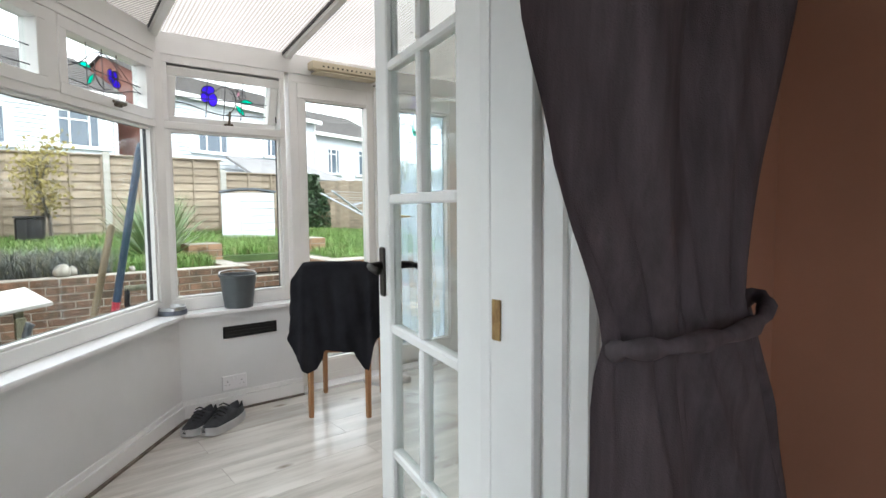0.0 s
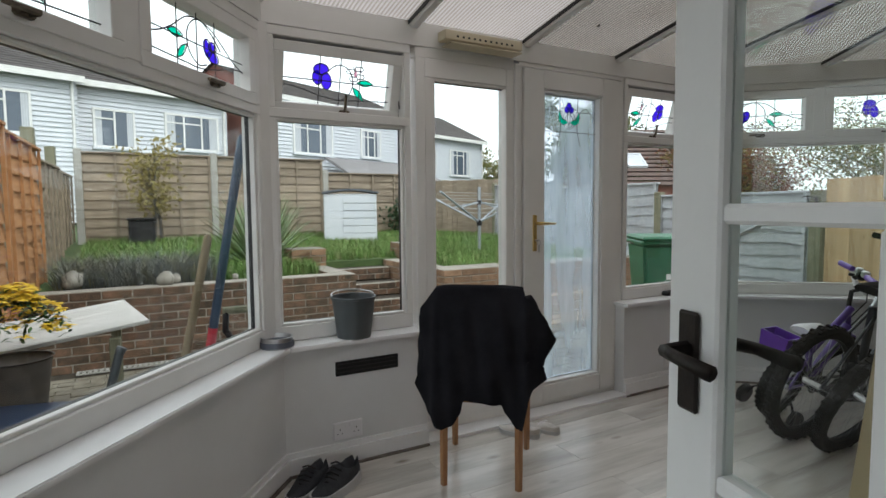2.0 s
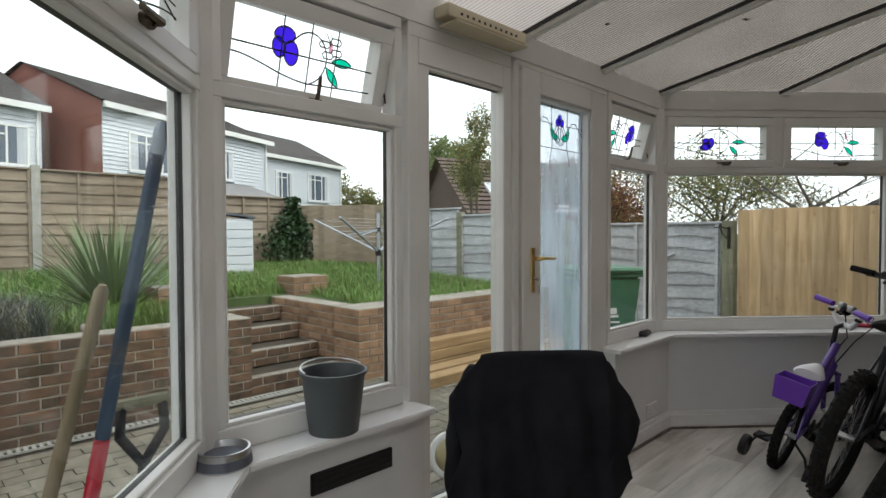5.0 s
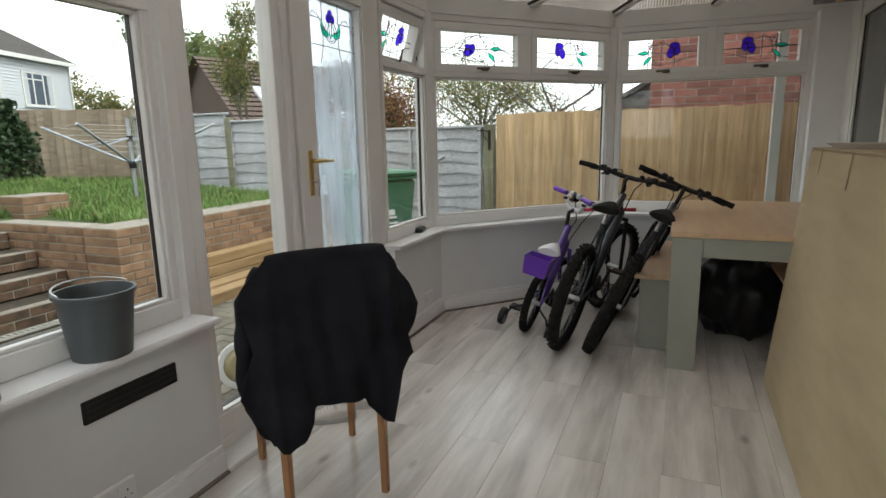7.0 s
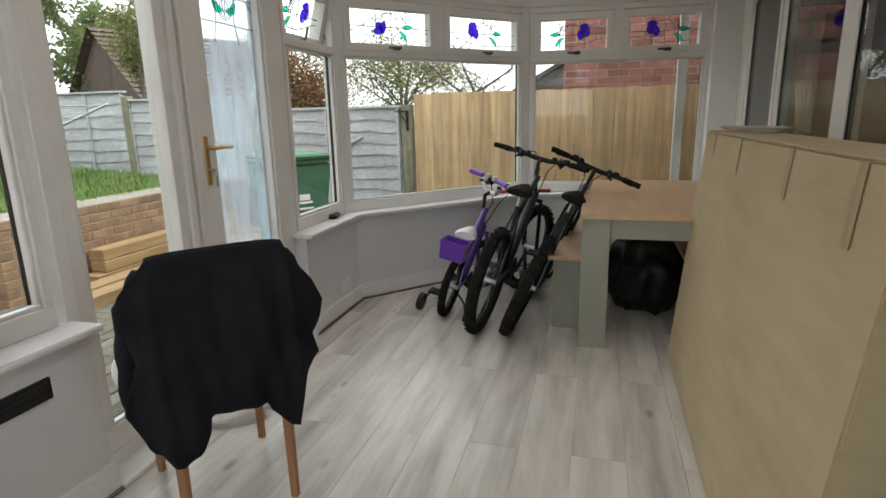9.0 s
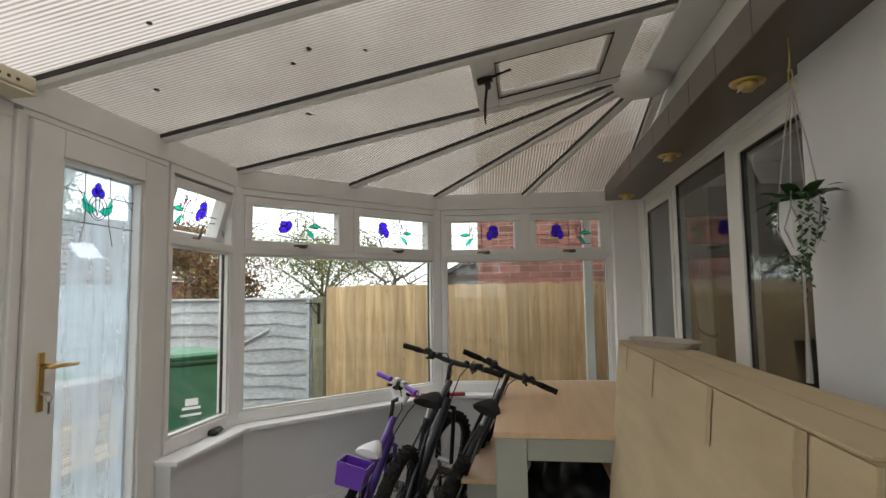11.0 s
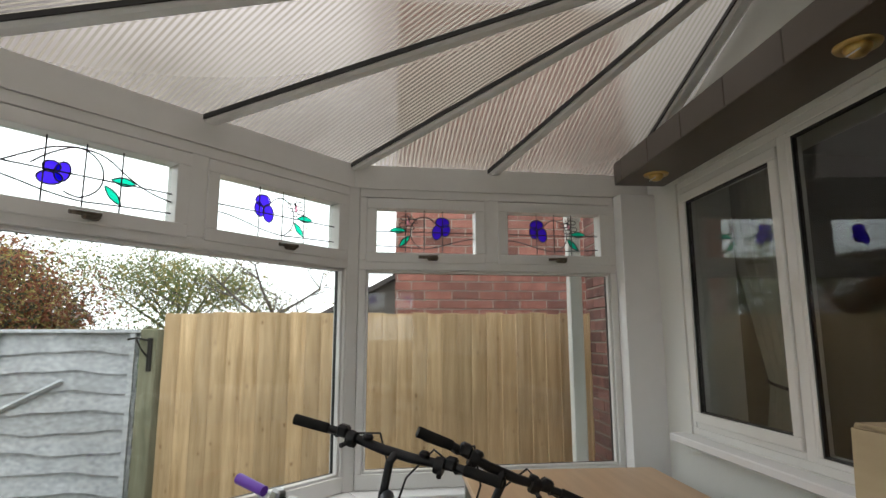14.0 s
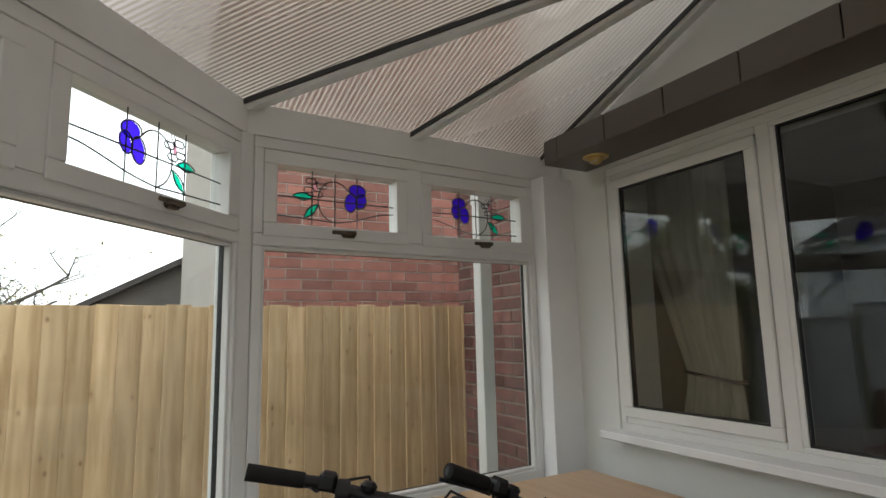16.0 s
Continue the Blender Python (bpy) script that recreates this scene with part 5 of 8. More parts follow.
def bicycle(m, label, r, wb, frame_mat, hb_z, hb_w, seat_z, tyre_r=0.026, knob=True, kid=False, steer=0.0):
    """Stands along x, its front wheel at x = wb, its rear wheel at the origin."""
    b = thing("bicycle", m, label, "bicycle", "bicycles parked side by side")
    wheel(b, (0, 0, r), r, tyre_r, 16 if kid else 28, knob)
    turn = Matrix.Translation((wb * 0.86, 0, 0)) @ pose(0, 0, 0, rz=steer) @ Matrix.Translation((-wb * 0.86, 0, 0))
    wheel(b, (wb, 0, r), r, tyre_r, 16 if kid else 28, knob, turn)
    bb = (wb * 0.42, 0, r * 0.92)
    st = (wb * (0.35 if not kid else 0.27), 0, seat_z - 0.12)
    hd = (wb * 0.80, 0, hb_z - 0.12)
    hd2 = (wb * 0.84, 0, hb_z - 0.24)
    bm = bmesh.new()
    tube(bm, [bb, st], 0.021, 8)
    tube(bm, [bb, hd2], 0.032, 8)
    tube(bm, [(st[0] + 0.02, 0, st[2] - 0.06), hd], 0.022, 8)
    for s in (-1, 1):
        tube(bm, [(0, s * 0.05, r), (bb[0], s * 0.03, bb[2])], 0.009, 6)
        tube(bm, [(0, s * 0.05, r), (st[0] + 0.01, s * 0.02, st[2] - 0.05)], 0.008, 6)
    part("frame", bm, frame_mat, b, smooth=True, split=50)
    bm = bmesh.new()
    for s in (-1, 1):
        tube(bm, [(wb, s * 0.055, r), (wb * 0.88, s * 0.05, hb_z - 0.30)], 0.014, 8)
    tube(bm, [(wb * 0.885, -0.055, hb_z - 0.29), (wb * 0.885, 0.055, hb_z - 0.29)], 0.014, 8)
    tube(bm, [(wb * 0.875, 0, hb_z - 0.29), hd], 0.017, 8)
    part("fork", bm, black_plastic if not kid else frame_mat, b, smooth=True, split=50, m=turn)
    bm = bmesh.new()
    tube(bm, [hd, (hd[0] - 0.01, 0, hb_z - 0.02), (hd[0] + 0.035, 0, hb_z)], 0.014, 8)
    part("stem", bm, black_plastic, b, smooth=True, split=50, m=turn)
    hx_ = hd[0] + 0.035
    bm = bmesh.new()
    rise = 0.10 if kid else 0.02
    tube(bm, [(hx_ - 0.05, -hb_w / 2, hb_z + rise), (hx_ - 0.02, -hb_w * 0.3, hb_z + rise * 0.9), (hx_, -0.05, hb_z), (hx_, 0.05, hb_z), (hx_ - 0.02, hb_w * 0.3, hb_z + rise * 0.9), (hx_ - 0.05, hb_w / 2, hb_z + rise)], [0.0115, 0.013, 0.0165, 0.0165, 0.013, 0.0115], 8)
    hb = part("handlebar", bm, black_plastic if not kid else white_plastic, b, smooth=True, split=50, m=turn)
    for s in (-1, 1):
        bm = bmesh.new()
        tube(bm, [(hx_ - 0.05, s * hb_w / 2, hb_z + rise), (hx_ - 0.035, s * (hb_w / 2 - 0.12), hb_z + rise)], [0.018, 0.017], 10)
        part("grip", bm, purple if kid else tyre_rubber, hb, "purple grip" if kid else "black rubber grip", smooth=True, split=50)
        bm = bmesh.new()
        tube(bm, [(hx_ - 0.02, s * (hb_w / 2 - 0.15), hb_z + rise - 0.01), (hx_ + 0.03, s * (hb_w / 2 - 0.13), hb_z + rise - 0.02), (hx_ + 0.035, s * (hb_w / 2 - 0.04), hb_z + rise - 0.03)], [0.014, 0.008, 0.005], 6)
        box(bm, hx_ - 0.04, hx_ - 0.0, s * (hb_w / 2 - 0.17) - 0.02, s * (hb_w / 2 - 0.17) + 0.02, hb_z + rise - 0.016, hb_z + rise + 0.024, bev=0.008)
        part("brake_lever", bm, black_plastic if not kid else steel, hb)
        bm = bmesh.new()
        yc = s * (hb_w / 2 - 0.205)
        lathe(bm, [(0.012, -0.014), (0.026, -0.014), (0.028, 0.0), (0.026, 0.014), (0.012, 0.014)], 12, Matrix.Translation((hx_ - 0.02, yc, hb_z + rise * 0.95 - 0.012)) @ pose(0, 0, 0, rx=90))
        tube(bm, [(hx_ - 0.015, yc, hb_z + rise - 0.02), (hx_ - 0.06, yc + s * 0.015, hb_z + rise - 0.035)], [0.006, 0.009], 6)
        part("shifter", bm, black_plastic, hb, "round black gear shifter", smooth=True, split=40)
        bm = bmesh.new()
        lathe(bm, [(0.001, 0.0), (0.017, 0.002), (0.019, 0.012), (0.012, 0.020), (0.001, 0.021)], 12, Matrix.Translation((hx_ - 0.02, s * 0.10, hb_z + rise * 0.4 + 0.010)))
        part("clamp", bm, black_plastic, hb, smooth=True, split=40)
        bm = bmesh.new()
        tube(bm, [(hx_ + 0.01, s * (hb_w / 2 - 0.16), hb_z + rise - 0.01), (hx_ + 0.08, s * 0.10, hb_z + 0.03), (hx_ + 0.07, s * 0.03, hb_z - 0.08), (hd2[0], s * 0.03, hd2[2])], 0.004, 5)
        part("cable", bm, black_plastic, hb, smooth=True)
    # saddle
    bm = bmesh.new()
    sx, sl, sw = wb * (0.38 if not kid else 0.22), 0.26 if not kid else 0.21, 0.15 if not kid else 0.13
    rings = []
    for k in range(9):
        t_ = k / 8
        w_ = sw / 2 * (1 - t_) ** 0.9 + 0.018
        if k == 0:
            w_ *= 0.8
        x = sx - sl * 0.45 + sl * t_
        zz = seat_z + 0.012 * math.sin(t_ * 3) - (0.01 if k == 8 else 0)
        rings.append([bm.verts.new((x, w_ * math.cos(a), zz - 0.03 + 0.032 * max(0, math.sin(a)) - 0.012 * max(0, -math.sin(a)))) for a in [2 * math.pi * j / 12 for j in range(12)]])
    for p, q in zip(rings, rings[1:]):
        for i in range(12):
            bm.faces.new((p[i], p[(i + 1) % 12], q[(i + 1) % 12], q[i]))
    bm.faces.new(rings[0]), bm.faces.new(rings[-1][::-1])
    part("saddle", bm, tyre_rubber if not kid else white_plastic, b, "black saddle" if not kid else "white and purple saddle", smooth=True, split=60)
    bm = bmesh.new()
    tube(bm, [st, (sx, 0, seat_z - 0.04)], 0.013, 8)
    part("seat_post", bm, steel, b)
    bm = bmesh.new()
    lathe(bm, [(0.001, -0.003), (0.085 if not kid else 0.06, -0.003), (0.085 if not kid else 0.06, 0.003), (0.001, 0.003)], 28, Matrix.Translation((bb[0], -0.05, bb[2])) @ pose(0, 0, 0, rx=90))
    tube(bm, [(bb[0], -0.075, bb[2]), (bb[0], 0.075, bb[2])], 0.014, 8)
    for s in (-1, 1):
        tube(bm, [(bb[0], s * 0.07, bb[2]), (bb[0] - s * 0.10, s * 0.09, bb[2] - s * 0.12)], [0.012, 0.010], 6)
    part("crank", bm, black_plastic, b)
    for s in (-1, 1):
        px, pz = bb[0] - s * 0.10, bb[2] - s * 0.12
        part("pedal", frame_ring(px - 0.045, px + 0.045, pz - 0.008, pz + 0.008, 0.006, s * 0.10 if s > 0 else -0.18, s * 0.18 if s > 0 else -0.10, bev=0.001), black_plastic, b)
    return b


graphite = grained("graphite_paint", (0.02, 0.022, 0.028), (0.035, 0.04, 0.05), (6, 6, 6), 0.3, 0.02, 60)
silver_black = grained("grey_paint", (0.03, 0.03, 0.033), (0.06, 0.06, 0.065), (6, 6, 6), 0.3, 0.02, 60)
bike_1 = bicycle(BIKE1, "graphite mountain bicycle with knobbly tyres leaning on its neighbour", 0.325, 0.95, graphite, 0.99, 0.72, 0.85, 0.034, steer=-15)
bike_2 = bicycle(BIKE2, "grey and black mountain bicycle with a black saddle beside the table", 0.32, 0.95, silver_black, 0.985, 0.63, 0.86, 0.034, steer=7)
kid = bicycle(BIKE3, "small purple and white child's bicycle with stabilisers and a basket", 0.20, 0.62, shader("purple_frame_paint", (0.10, 0.05, 0.26), 0.3), 0.76, 0.41, 0.56, 0.024, True, True, steer=-37)
bm = bmesh.new()
bx = -0.15
for a, b_, z0, z1 in ((0.085, 0.10, 0.43, 0.55),):
    pts0 = [(bx - 0.05, -0.070), (bx + 0.06, -0.070), (bx + 0.06, 0.070), (bx - 0.05, 0.070)]
    pts1 = [(bx - 0.060, -0.082), (bx + 0.070, -0.082), (bx + 0.070, 0.082), (bx - 0.060, 0.082)]
    lo = [bm.verts.new((*p, z0)) for p in pts0]
    hi = [bm.verts.new((*p, z1)) for p in pts1]
    ih_ = [bm.verts.new((p[0] * 1.0 + (0.006 if p[0] < bx else -0.006), p[1] * 0.93, z1)) for p in pts1]
    il = [bm.verts.new((p[0], p[1] * 0.93, z0 + 0.006)) for p in pts0]
    bm.faces.new(lo[::-1]), bm.faces.new(il)
    for i in range(4):
        j = (i + 1) % 4
        bm.faces.new((lo[i], lo[j], hi[j], hi[i]))
        bm.faces.new((hi[i], hi[j], ih_[j], ih_[i]))
        bm.faces.new((ih_[i], ih_[j], il[j], il[i]))
part("basket", bm, purple, kid, "purple plastic basket")
for s in (-1, 1):
    bm = bmesh.new()
    lathe(bm, [(0.012, -0.018), (0.055, -0.018), (0.06, -0.01), (0.06, 0.01), (0.055, 0.018), (0.012, 0.018)], 20, Matrix.Translation((-0.06, s * 0.16, 0.06)) @ pose(0, 0, 0, rx=90))
    tube(bm, [(-0.06, s * 0.15, 0.06), (-0.05, s * 0.12, 0.13), (0, s * 0.05, 0.165)], 0.007, 6)
    part("stabiliser", bm, black_plastic, kid, "small black stabiliser wheel")
# scooter behind the small bicycle
sc = thing("scooter", pose(5.56, 1.51, 0.0, rz=12), "black child's scooter standing among the bicycles", "scooter")
bm = bmesh.new()
tube(bm, [(0, 0, 0.10), (0.06, 0, 0.70)], 0.014, 8)
part("pole", bm, black_plastic, sc)
part("deck", boxes((-0.42, 0.02, -0.05, 0.05, 0.07, 0.10), bev=0.01), black_plastic, sc)
for x in (-0.40, 0.04):
    bm = bmesh.new()
    lathe(bm, [(0.01, -0.012), (0.05, -0.012), (0.05, 0.012), (0.01, 0.012)], 20, Matrix.Translation((x, 0, 0.05)) @ pose(0, 0, 0, rx=90))
    part("wheel", bm, tyre_rubber, sc)
bm = bmesh.new()
tube(bm, [(0.06, -0.19, 0.70), (0.06, 0.19, 0.70)], 0.013, 8)
part("handlebar", bm, red_rubber, sc, "red rubber handlebar", smooth=True)
# dark bags under the table
for (x, y, sx, sz, sd) in ((5.15, 0.68, 0.50, 0.56, 1.0), (5.60, 0.52, 0.44, 0.50, 2.0)):
    bg = thing("black_bag", pose(x, y, 0.0), "bulging black bin bag tied at the top under the table", "bag", "bags under the table")
    bm = bmesh.new()
    bmesh.ops.create_icosphere(bm, subdivisions=4, radius=0.5)
    for v in bm.verts:
        n_ = noise.noise(v.co * 5 + Vector((sd, 0, 0)))
        v.co = Vector((v.co.x * sx, v.co.y * sx, v.co.z * sz)) * (1 + 0.22 * n_ + 0.06 * math.sin(math.atan2(v.co.y, v.co.x) * 11))
        v.co.z = max(v.co.z, -sz * 0.42) + sz * 0.42
    part("body", bm, black_plastic, bg, smooth=True)
    part("knot", lathe(bmesh.new(), [(0.02, sz * 0.88), (0.012, sz * 0.93), (0.035, sz * 0.98), (0.02, sz)], 9), black_plastic, bg)

# ---- spotlights in the soffit ----


def spot(x):
    s = thing("spotlight", pose(x, 0.14, 2.1095), "brass eyeball spotlight recessed in the brown soffit, unlit", "spotlight", "soffit spotlights")
    bm = bmesh.new()
    lathe(bm, [(0.026, -0.004), (0.055, -0.007), (0.058, -0.001), (0.058, 0.0)], 28)
    part("rim", bm, brass, s, smooth=True)
    bm = bmesh.new()
    lathe(bm, [(0.001, -0.034), (0.018, -0.032), (0.033, -0.018), (0.036, 0.0)], 24, pose(0, 0, 0, rx=0))
    part("eyeball", bm, brass, s, smooth=True)
    bm = bmesh.new()
    lathe(bm, [(0.001, 0.0), (0.02, 0.0), (0.02, 0.004)], 20, pose(-0.008, 0.020, -0.027, rx=-35))
    part("lamp", bm, ceramic, s, "unlit white lamp face")
    return s


sp = spot(5.88)
for x in (4.68, 3.66, 2.5):
    copy_thing(sp, pose(x, 0.14, 2.1095))

# ---- hanging plant ----
hp = thing("hanging_plant", pose(3.32, 0.16, -0.041) @ Matrix.Diagonal((0.62, 0.62, 1.02, 1)), "artificial trailing plant in a white pot on a cord hanger", "plant")
bm = bmesh.new()
lathe(bm, [(0.001, 1.50), (0.045, 1.50), (0.085, 1.56), (0.088, 1.585), (0.082, 1.645), (0.074, 1.645), (0.078, 1.59), (0.001, 1.58)], 8)
part("pot", bm, ceramic, hp, "faceted white pot")
bm = bmesh.new()
tube(bm, [(0.0, 0.0, 2.108), (0.0, 0.0, 2.03), (0.02, 0, 2.015)], 0.004, 6)
tube(bm, [(0.02 * math.cos(a), 0.0, 1.995 + 0.02 * math.sin(a)) for a in [k * 0.5236 for k in range(12)]], 0.003, 5, closed=True)
part("hook", bm, brass, hp)
bm = bmesh.new()
for k in range(4):
    a = math.pi / 4 + k * math.pi / 2
    c, s = math.cos(a), math.sin(a)
    tube(bm, [(0, 0, 1.975), (0.05 * c, 0.05 * s, 1.80), (0.088 * c, 0.088 * s, 1.63), (0.09 * math.cos(a + 0.4), 0.09 * math.sin(a + 0.4), 1.57), (0.03 * c, 0.03 * s, 1.49), (0, 0, 1.48)], 0.0035, 5)
    tube(bm, [(0.088 * c, 0.088 * s, 1.63), (0.09 * math.cos(a - 0.4), 0.09 * math.sin(a - 0.4), 1.57), (0.03 * c, 0.03 * s, 1.49)], 0.0035, 5)
tube(bm, [(0, 0, 1.49), (0.004, 0.0, 1.30), (0.0, 0.004, 1.16)], [0.006, 0.006, 0.016], 7)
part("cord_hanger", bm, cord, hp, "knotted grey cord hanger with a tassel")


def leaf_blade(bm, base, d, up, ln, wd, bend=0.3, seg=5, mat=0):
    d, up = Vector(d).normalized(), Vector(up).normalized()
    side = d.cross(up).normalized()
    prev = None
    for k in range(seg + 1):
        t = k / seg
        p = Vector(base) + d * ln * t - up * bend * ln * t * t
        w_ = wd * math.sin(math.pi * min(1, 0.12 + t * 0.88)) * 0.5
        cur = (bm.verts.new(p - side * w_), bm.verts.new(p + side * w_))
        if prev:
            f = bm.faces.new((prev[0], prev[1], cur[1], cur[0]))
            f.material_index = mat
        prev = cur


rnd = random.Random(5)
bm = bmesh.new()
for k in range(16):
    a = k * 2.4
    e = 0.25 + 0.5 * rnd.random()
    leaf_blade(bm, (0.02 * math.cos(a), 0.02 * math.sin(a), 1.64), (math.cos(a), math.sin(a), e), (0, 0, 1), 0.16 + 0.05 * rnd.random(), 0.065, 0.35)
part("leaves", bm, leaf_green, hp, "broad green leaves")
bm = bmesh.new()
for k in range(9):
    a = (-0.4, 0.0, 0.4, 2.7, 3.1, 3.5, 0.2, 2.9, 1.5)[k]
    ln = (0.30, 0.24, 0.2, 0.22, 0.18, 0.14, 0.16, 0.26, 0.1)[k]
    for j in range(int(ln / 0.009)):
        z = 1.645 - j * 0.009 + 0.02
        o = 0.10 + 0.025 * math.sin(j * 0.25)
        th = j * 2.2 + k
        leaf_blade(bm, (o * math.cos(a), o * math.sin(a), z), (math.cos(th), math.sin(th), -0.3), (0, 0, 1), 0.026, 0.022, 0.2, 2)
part("trailing_leaves", bm, leaf_green, hp, "strings of small round leaves")

# cream vent/trickle shelf on the eaves beam and small vent hatch outline
tv = thing("trickle_vent", MB @ pose(0, 0, 0), "cream slotted air vent fixed below the eaves", "vent")
bm = bmesh.new()
box(bm, 0.93, 1.43, -0.135, -0.055, 2.125, 2.175, bev=0.004)
box(bm, 0.95, 1.41, -0.16, -0.06, 2.10, 2.108, bev=0.002)
cream = grained("yellowed_cream_plastic", (0.52, 0.46, 0.32), (0.62, 0.56, 0.42), (5, 5, 5), 0.5, 0.1, 60)
part("body", bm, cream, tv)
for k in range(11):
    part("slot", boxes((1.00 + 0.035 * k, 1.012 + 0.035 * k, -0.137, -0.1352, 2.14, 2.15)), seal, tv)
part("access_panel", boxes((3.05, 3.38, 0.0405, 0.043, 0.7, 1.22)), plaster, kind="structure", label="thin outline of an access panel in the boxed-out wall")


# ==== outdoors ====
PAT = -0.06
stone_paver = grained("damp_block_paving", (0.13, 0.115, 0.085), (0.26, 0.235, 0.18), (9, 9, 9), 0.75, 0.4, 120, rand=0.22, stain=0.4)
soil = grained("dark_soil", (0.03, 0.024, 0.016), (0.07, 0.055, 0.038), (14, 14, 14), 0.95, 0.8, 60, dist=0.01)
lawn_ground = grained("lawn_soil", (0.03, 0.055, 0.015), (0.07, 0.11, 0.03), (5, 5, 5), 0.95, 0.6, 60, dist=0.01)
brick_m = grained("red_brick", (0.050, 0.042, 0.024), (0.21, 0.115, 0.072), (12, 12, 12), 0.85, 0.5, 150, rand=0.28, stain=0.45)
brick_buff = grained("weathered_buff_brick", (0.20, 0.12, 0.07), (0.40, 0.25, 0.155), (10, 10, 10), 0.88, 0.5, 150, rand=0.28, stain=0.6)
m_own = grained("dark_house_brick", (0.10, 0.05, 0.045), (0.24, 0.11, 0.09), (12, 12, 12), 0.85, 0.5, 150, rand=0.28)
mortar = grained("old_mortar", (0.22, 0.20, 0.17), (0.34, 0.31, 0.26), (14, 14, 14), 0.95, 0.4, 100, stain=0.3)
orange_fence = grained("stained_orange_fence", (0.33, 0.15, 0.055), (0.50, 0.25, 0.10), (3, 3, 24), 0.8, 0.3, 120, rand=0.1, stain=0.3)
brown_fence = grained("weathered_larch", (0.20, 0.155, 0.11), (0.35, 0.285, 0.21), (3, 3, 24), 0.85, 0.3, 120, rand=0.14, stain=0.3)
grey_fence = grained("silvered_larch", (0.32, 0.335, 0.35), (0.56, 0.575, 0.60), (22, 3, 40), 0.85, 0.35, 120, rand=0.10, stain=0.35)
new_fence = grained("new_softwood_board", (0.45, 0.30, 0.15), (0.74, 0.54, 0.32), (26, 26, 1.6), 0.8, 0.3, 120, rand=0.16, stain=0.30)


def add_knots(m, scale, dark, size, amount=0.85):
    """Scattered knots and an own stretch of grain for every board."""
    n, l = m.node_tree.nodes, m.node_tree.links
    b = n["Principled BSDF"]
    src = b.inputs["Base Color"].links[0].from_socket
    tc, info = n.new("ShaderNodeTexCoord"), n.new("ShaderNodeObjectInfo")
    ad = n.new("ShaderNodeVectorMath")
    ad.operation = "MULTIPLY_ADD"
    l.new(info.outputs["Random"], ad.inputs[0])
    ad.inputs[1].default_value = (31, 17, 23)
    l.new(tc.outputs["Object"], ad.inputs[2])
    mp = n.new("ShaderNodeMapping")
    mp.inputs["Scale"].default_value = scale
    l.new(ad.outputs[0], mp.inputs[0])
    for node in n:
        if node.type == "TEX_NOISE":
            for lk in list(node.inputs["Vector"].links):
                up = lk.from_node
                if up.type == "MAPPING" and up != mp:
                    l.new(ad.outputs[0], up.inputs[0])
    vo = n.new("ShaderNodeTexVoronoi")
    vo.inputs["Scale"].default_value = 1.0
    l.new(mp.outputs[0], vo.inputs["Vector"])
    mul = n.new("ShaderNodeMix")
    mul.data_type, mul.blend_type = "RGBA", "MULTIPLY"
    mul.inputs[0].default_value = amount
    l.new(src, mul.inputs[6])
    l.new(ramp_mix(m, vo.outputs["Distance"], dark, (1, 1, 1), size, size * 2.4), mul.inputs[7])
    l.new(mul.outputs[2], b.inputs["Base Color"])


add_knots(new_fence, (13, 13, 8.0), (0.32, 0.19, 0.10), 0.060, 0.65)
post_wood = grained("mossy_post", (0.13, 0.13, 0.08), (0.27, 0.26, 0.18), (14, 14, 2), 0.9, 0.4, 100)
concrete = grained("concrete_post", (0.30, 0.29, 0.26), (0.42, 0.41, 0.37), (6, 6, 6), 0.9, 0.4, 100)
timber = grained("new_sleeper_timber", (0.30, 0.19, 0.09), (0.45, 0.30, 0.155), (2, 20, 20), 0.8, 0.3, 100, rand=0.12)
bin_green = grained("green_bin_plastic", (0.015, 0.11, 0.05), (0.03, 0.15, 0.075), (4, 4, 4), 0.45, 0.1, 80)
shed_white = grained("pale_resin", (0.55, 0.58, 0.62), (0.66, 0.68, 0.70), (3, 3, 3), 0.5, 0.05, 60)
clad = grained("white_cladding", (0.56, 0.585, 0.62), (0.63, 0.655, 0.69), (2, 2, 2), 0.6, 0.05, 30)
roof_tile = grained("dark_roof_tile", (0.045, 0.04, 0.038), (0.09, 0.08, 0.075), (3, 3, 3), 0.85, 0.3, 20, rand=0.15)
far_glass = shader("house_window_glass", (0.10, 0.125, 0.16), 0.08)
net = shader("net_curtain", (0.5, 0.52, 0.55), 0.9)


def ground_z(x, y):
    if y < 5.3 or (3.42 < x < 4.3 and y < 6.8):
        return PAT
    return 0.50 + 0.06 * max(0, min(5.0, y - 5.3)) 


# the ground: patio level near, raised lawn beyond the walls, out to the horizon
bm = bmesh.new()
xs = [-400, -60, -10, 0.62, 2.0, 3.4, 3.42, 4.30, 4.32, 6.0, 7.5, 12, 60, 400]
ysr = [-200, -40, -3, 0, 2.6, 5.50, 5.52, 6.80, 6.85, 8, 10, 14, 30, 80, 500]
vg = {(i, j): bm.verts.new((x, y, (PAT if (y <= 5.50 or (3.42 <= x <= 4.30 and y <= 6.8)) else 0.50 + 0.06 * max(0, min(5.0, y - 5.3))) if 0 < x < 7.6 else (PAT if y <= 5.50 else 0.5 + 0.06 * max(0, min(5.0, y - 5.3))))) for i, x in enumerate(xs) for j, y in enumerate(ysr)}
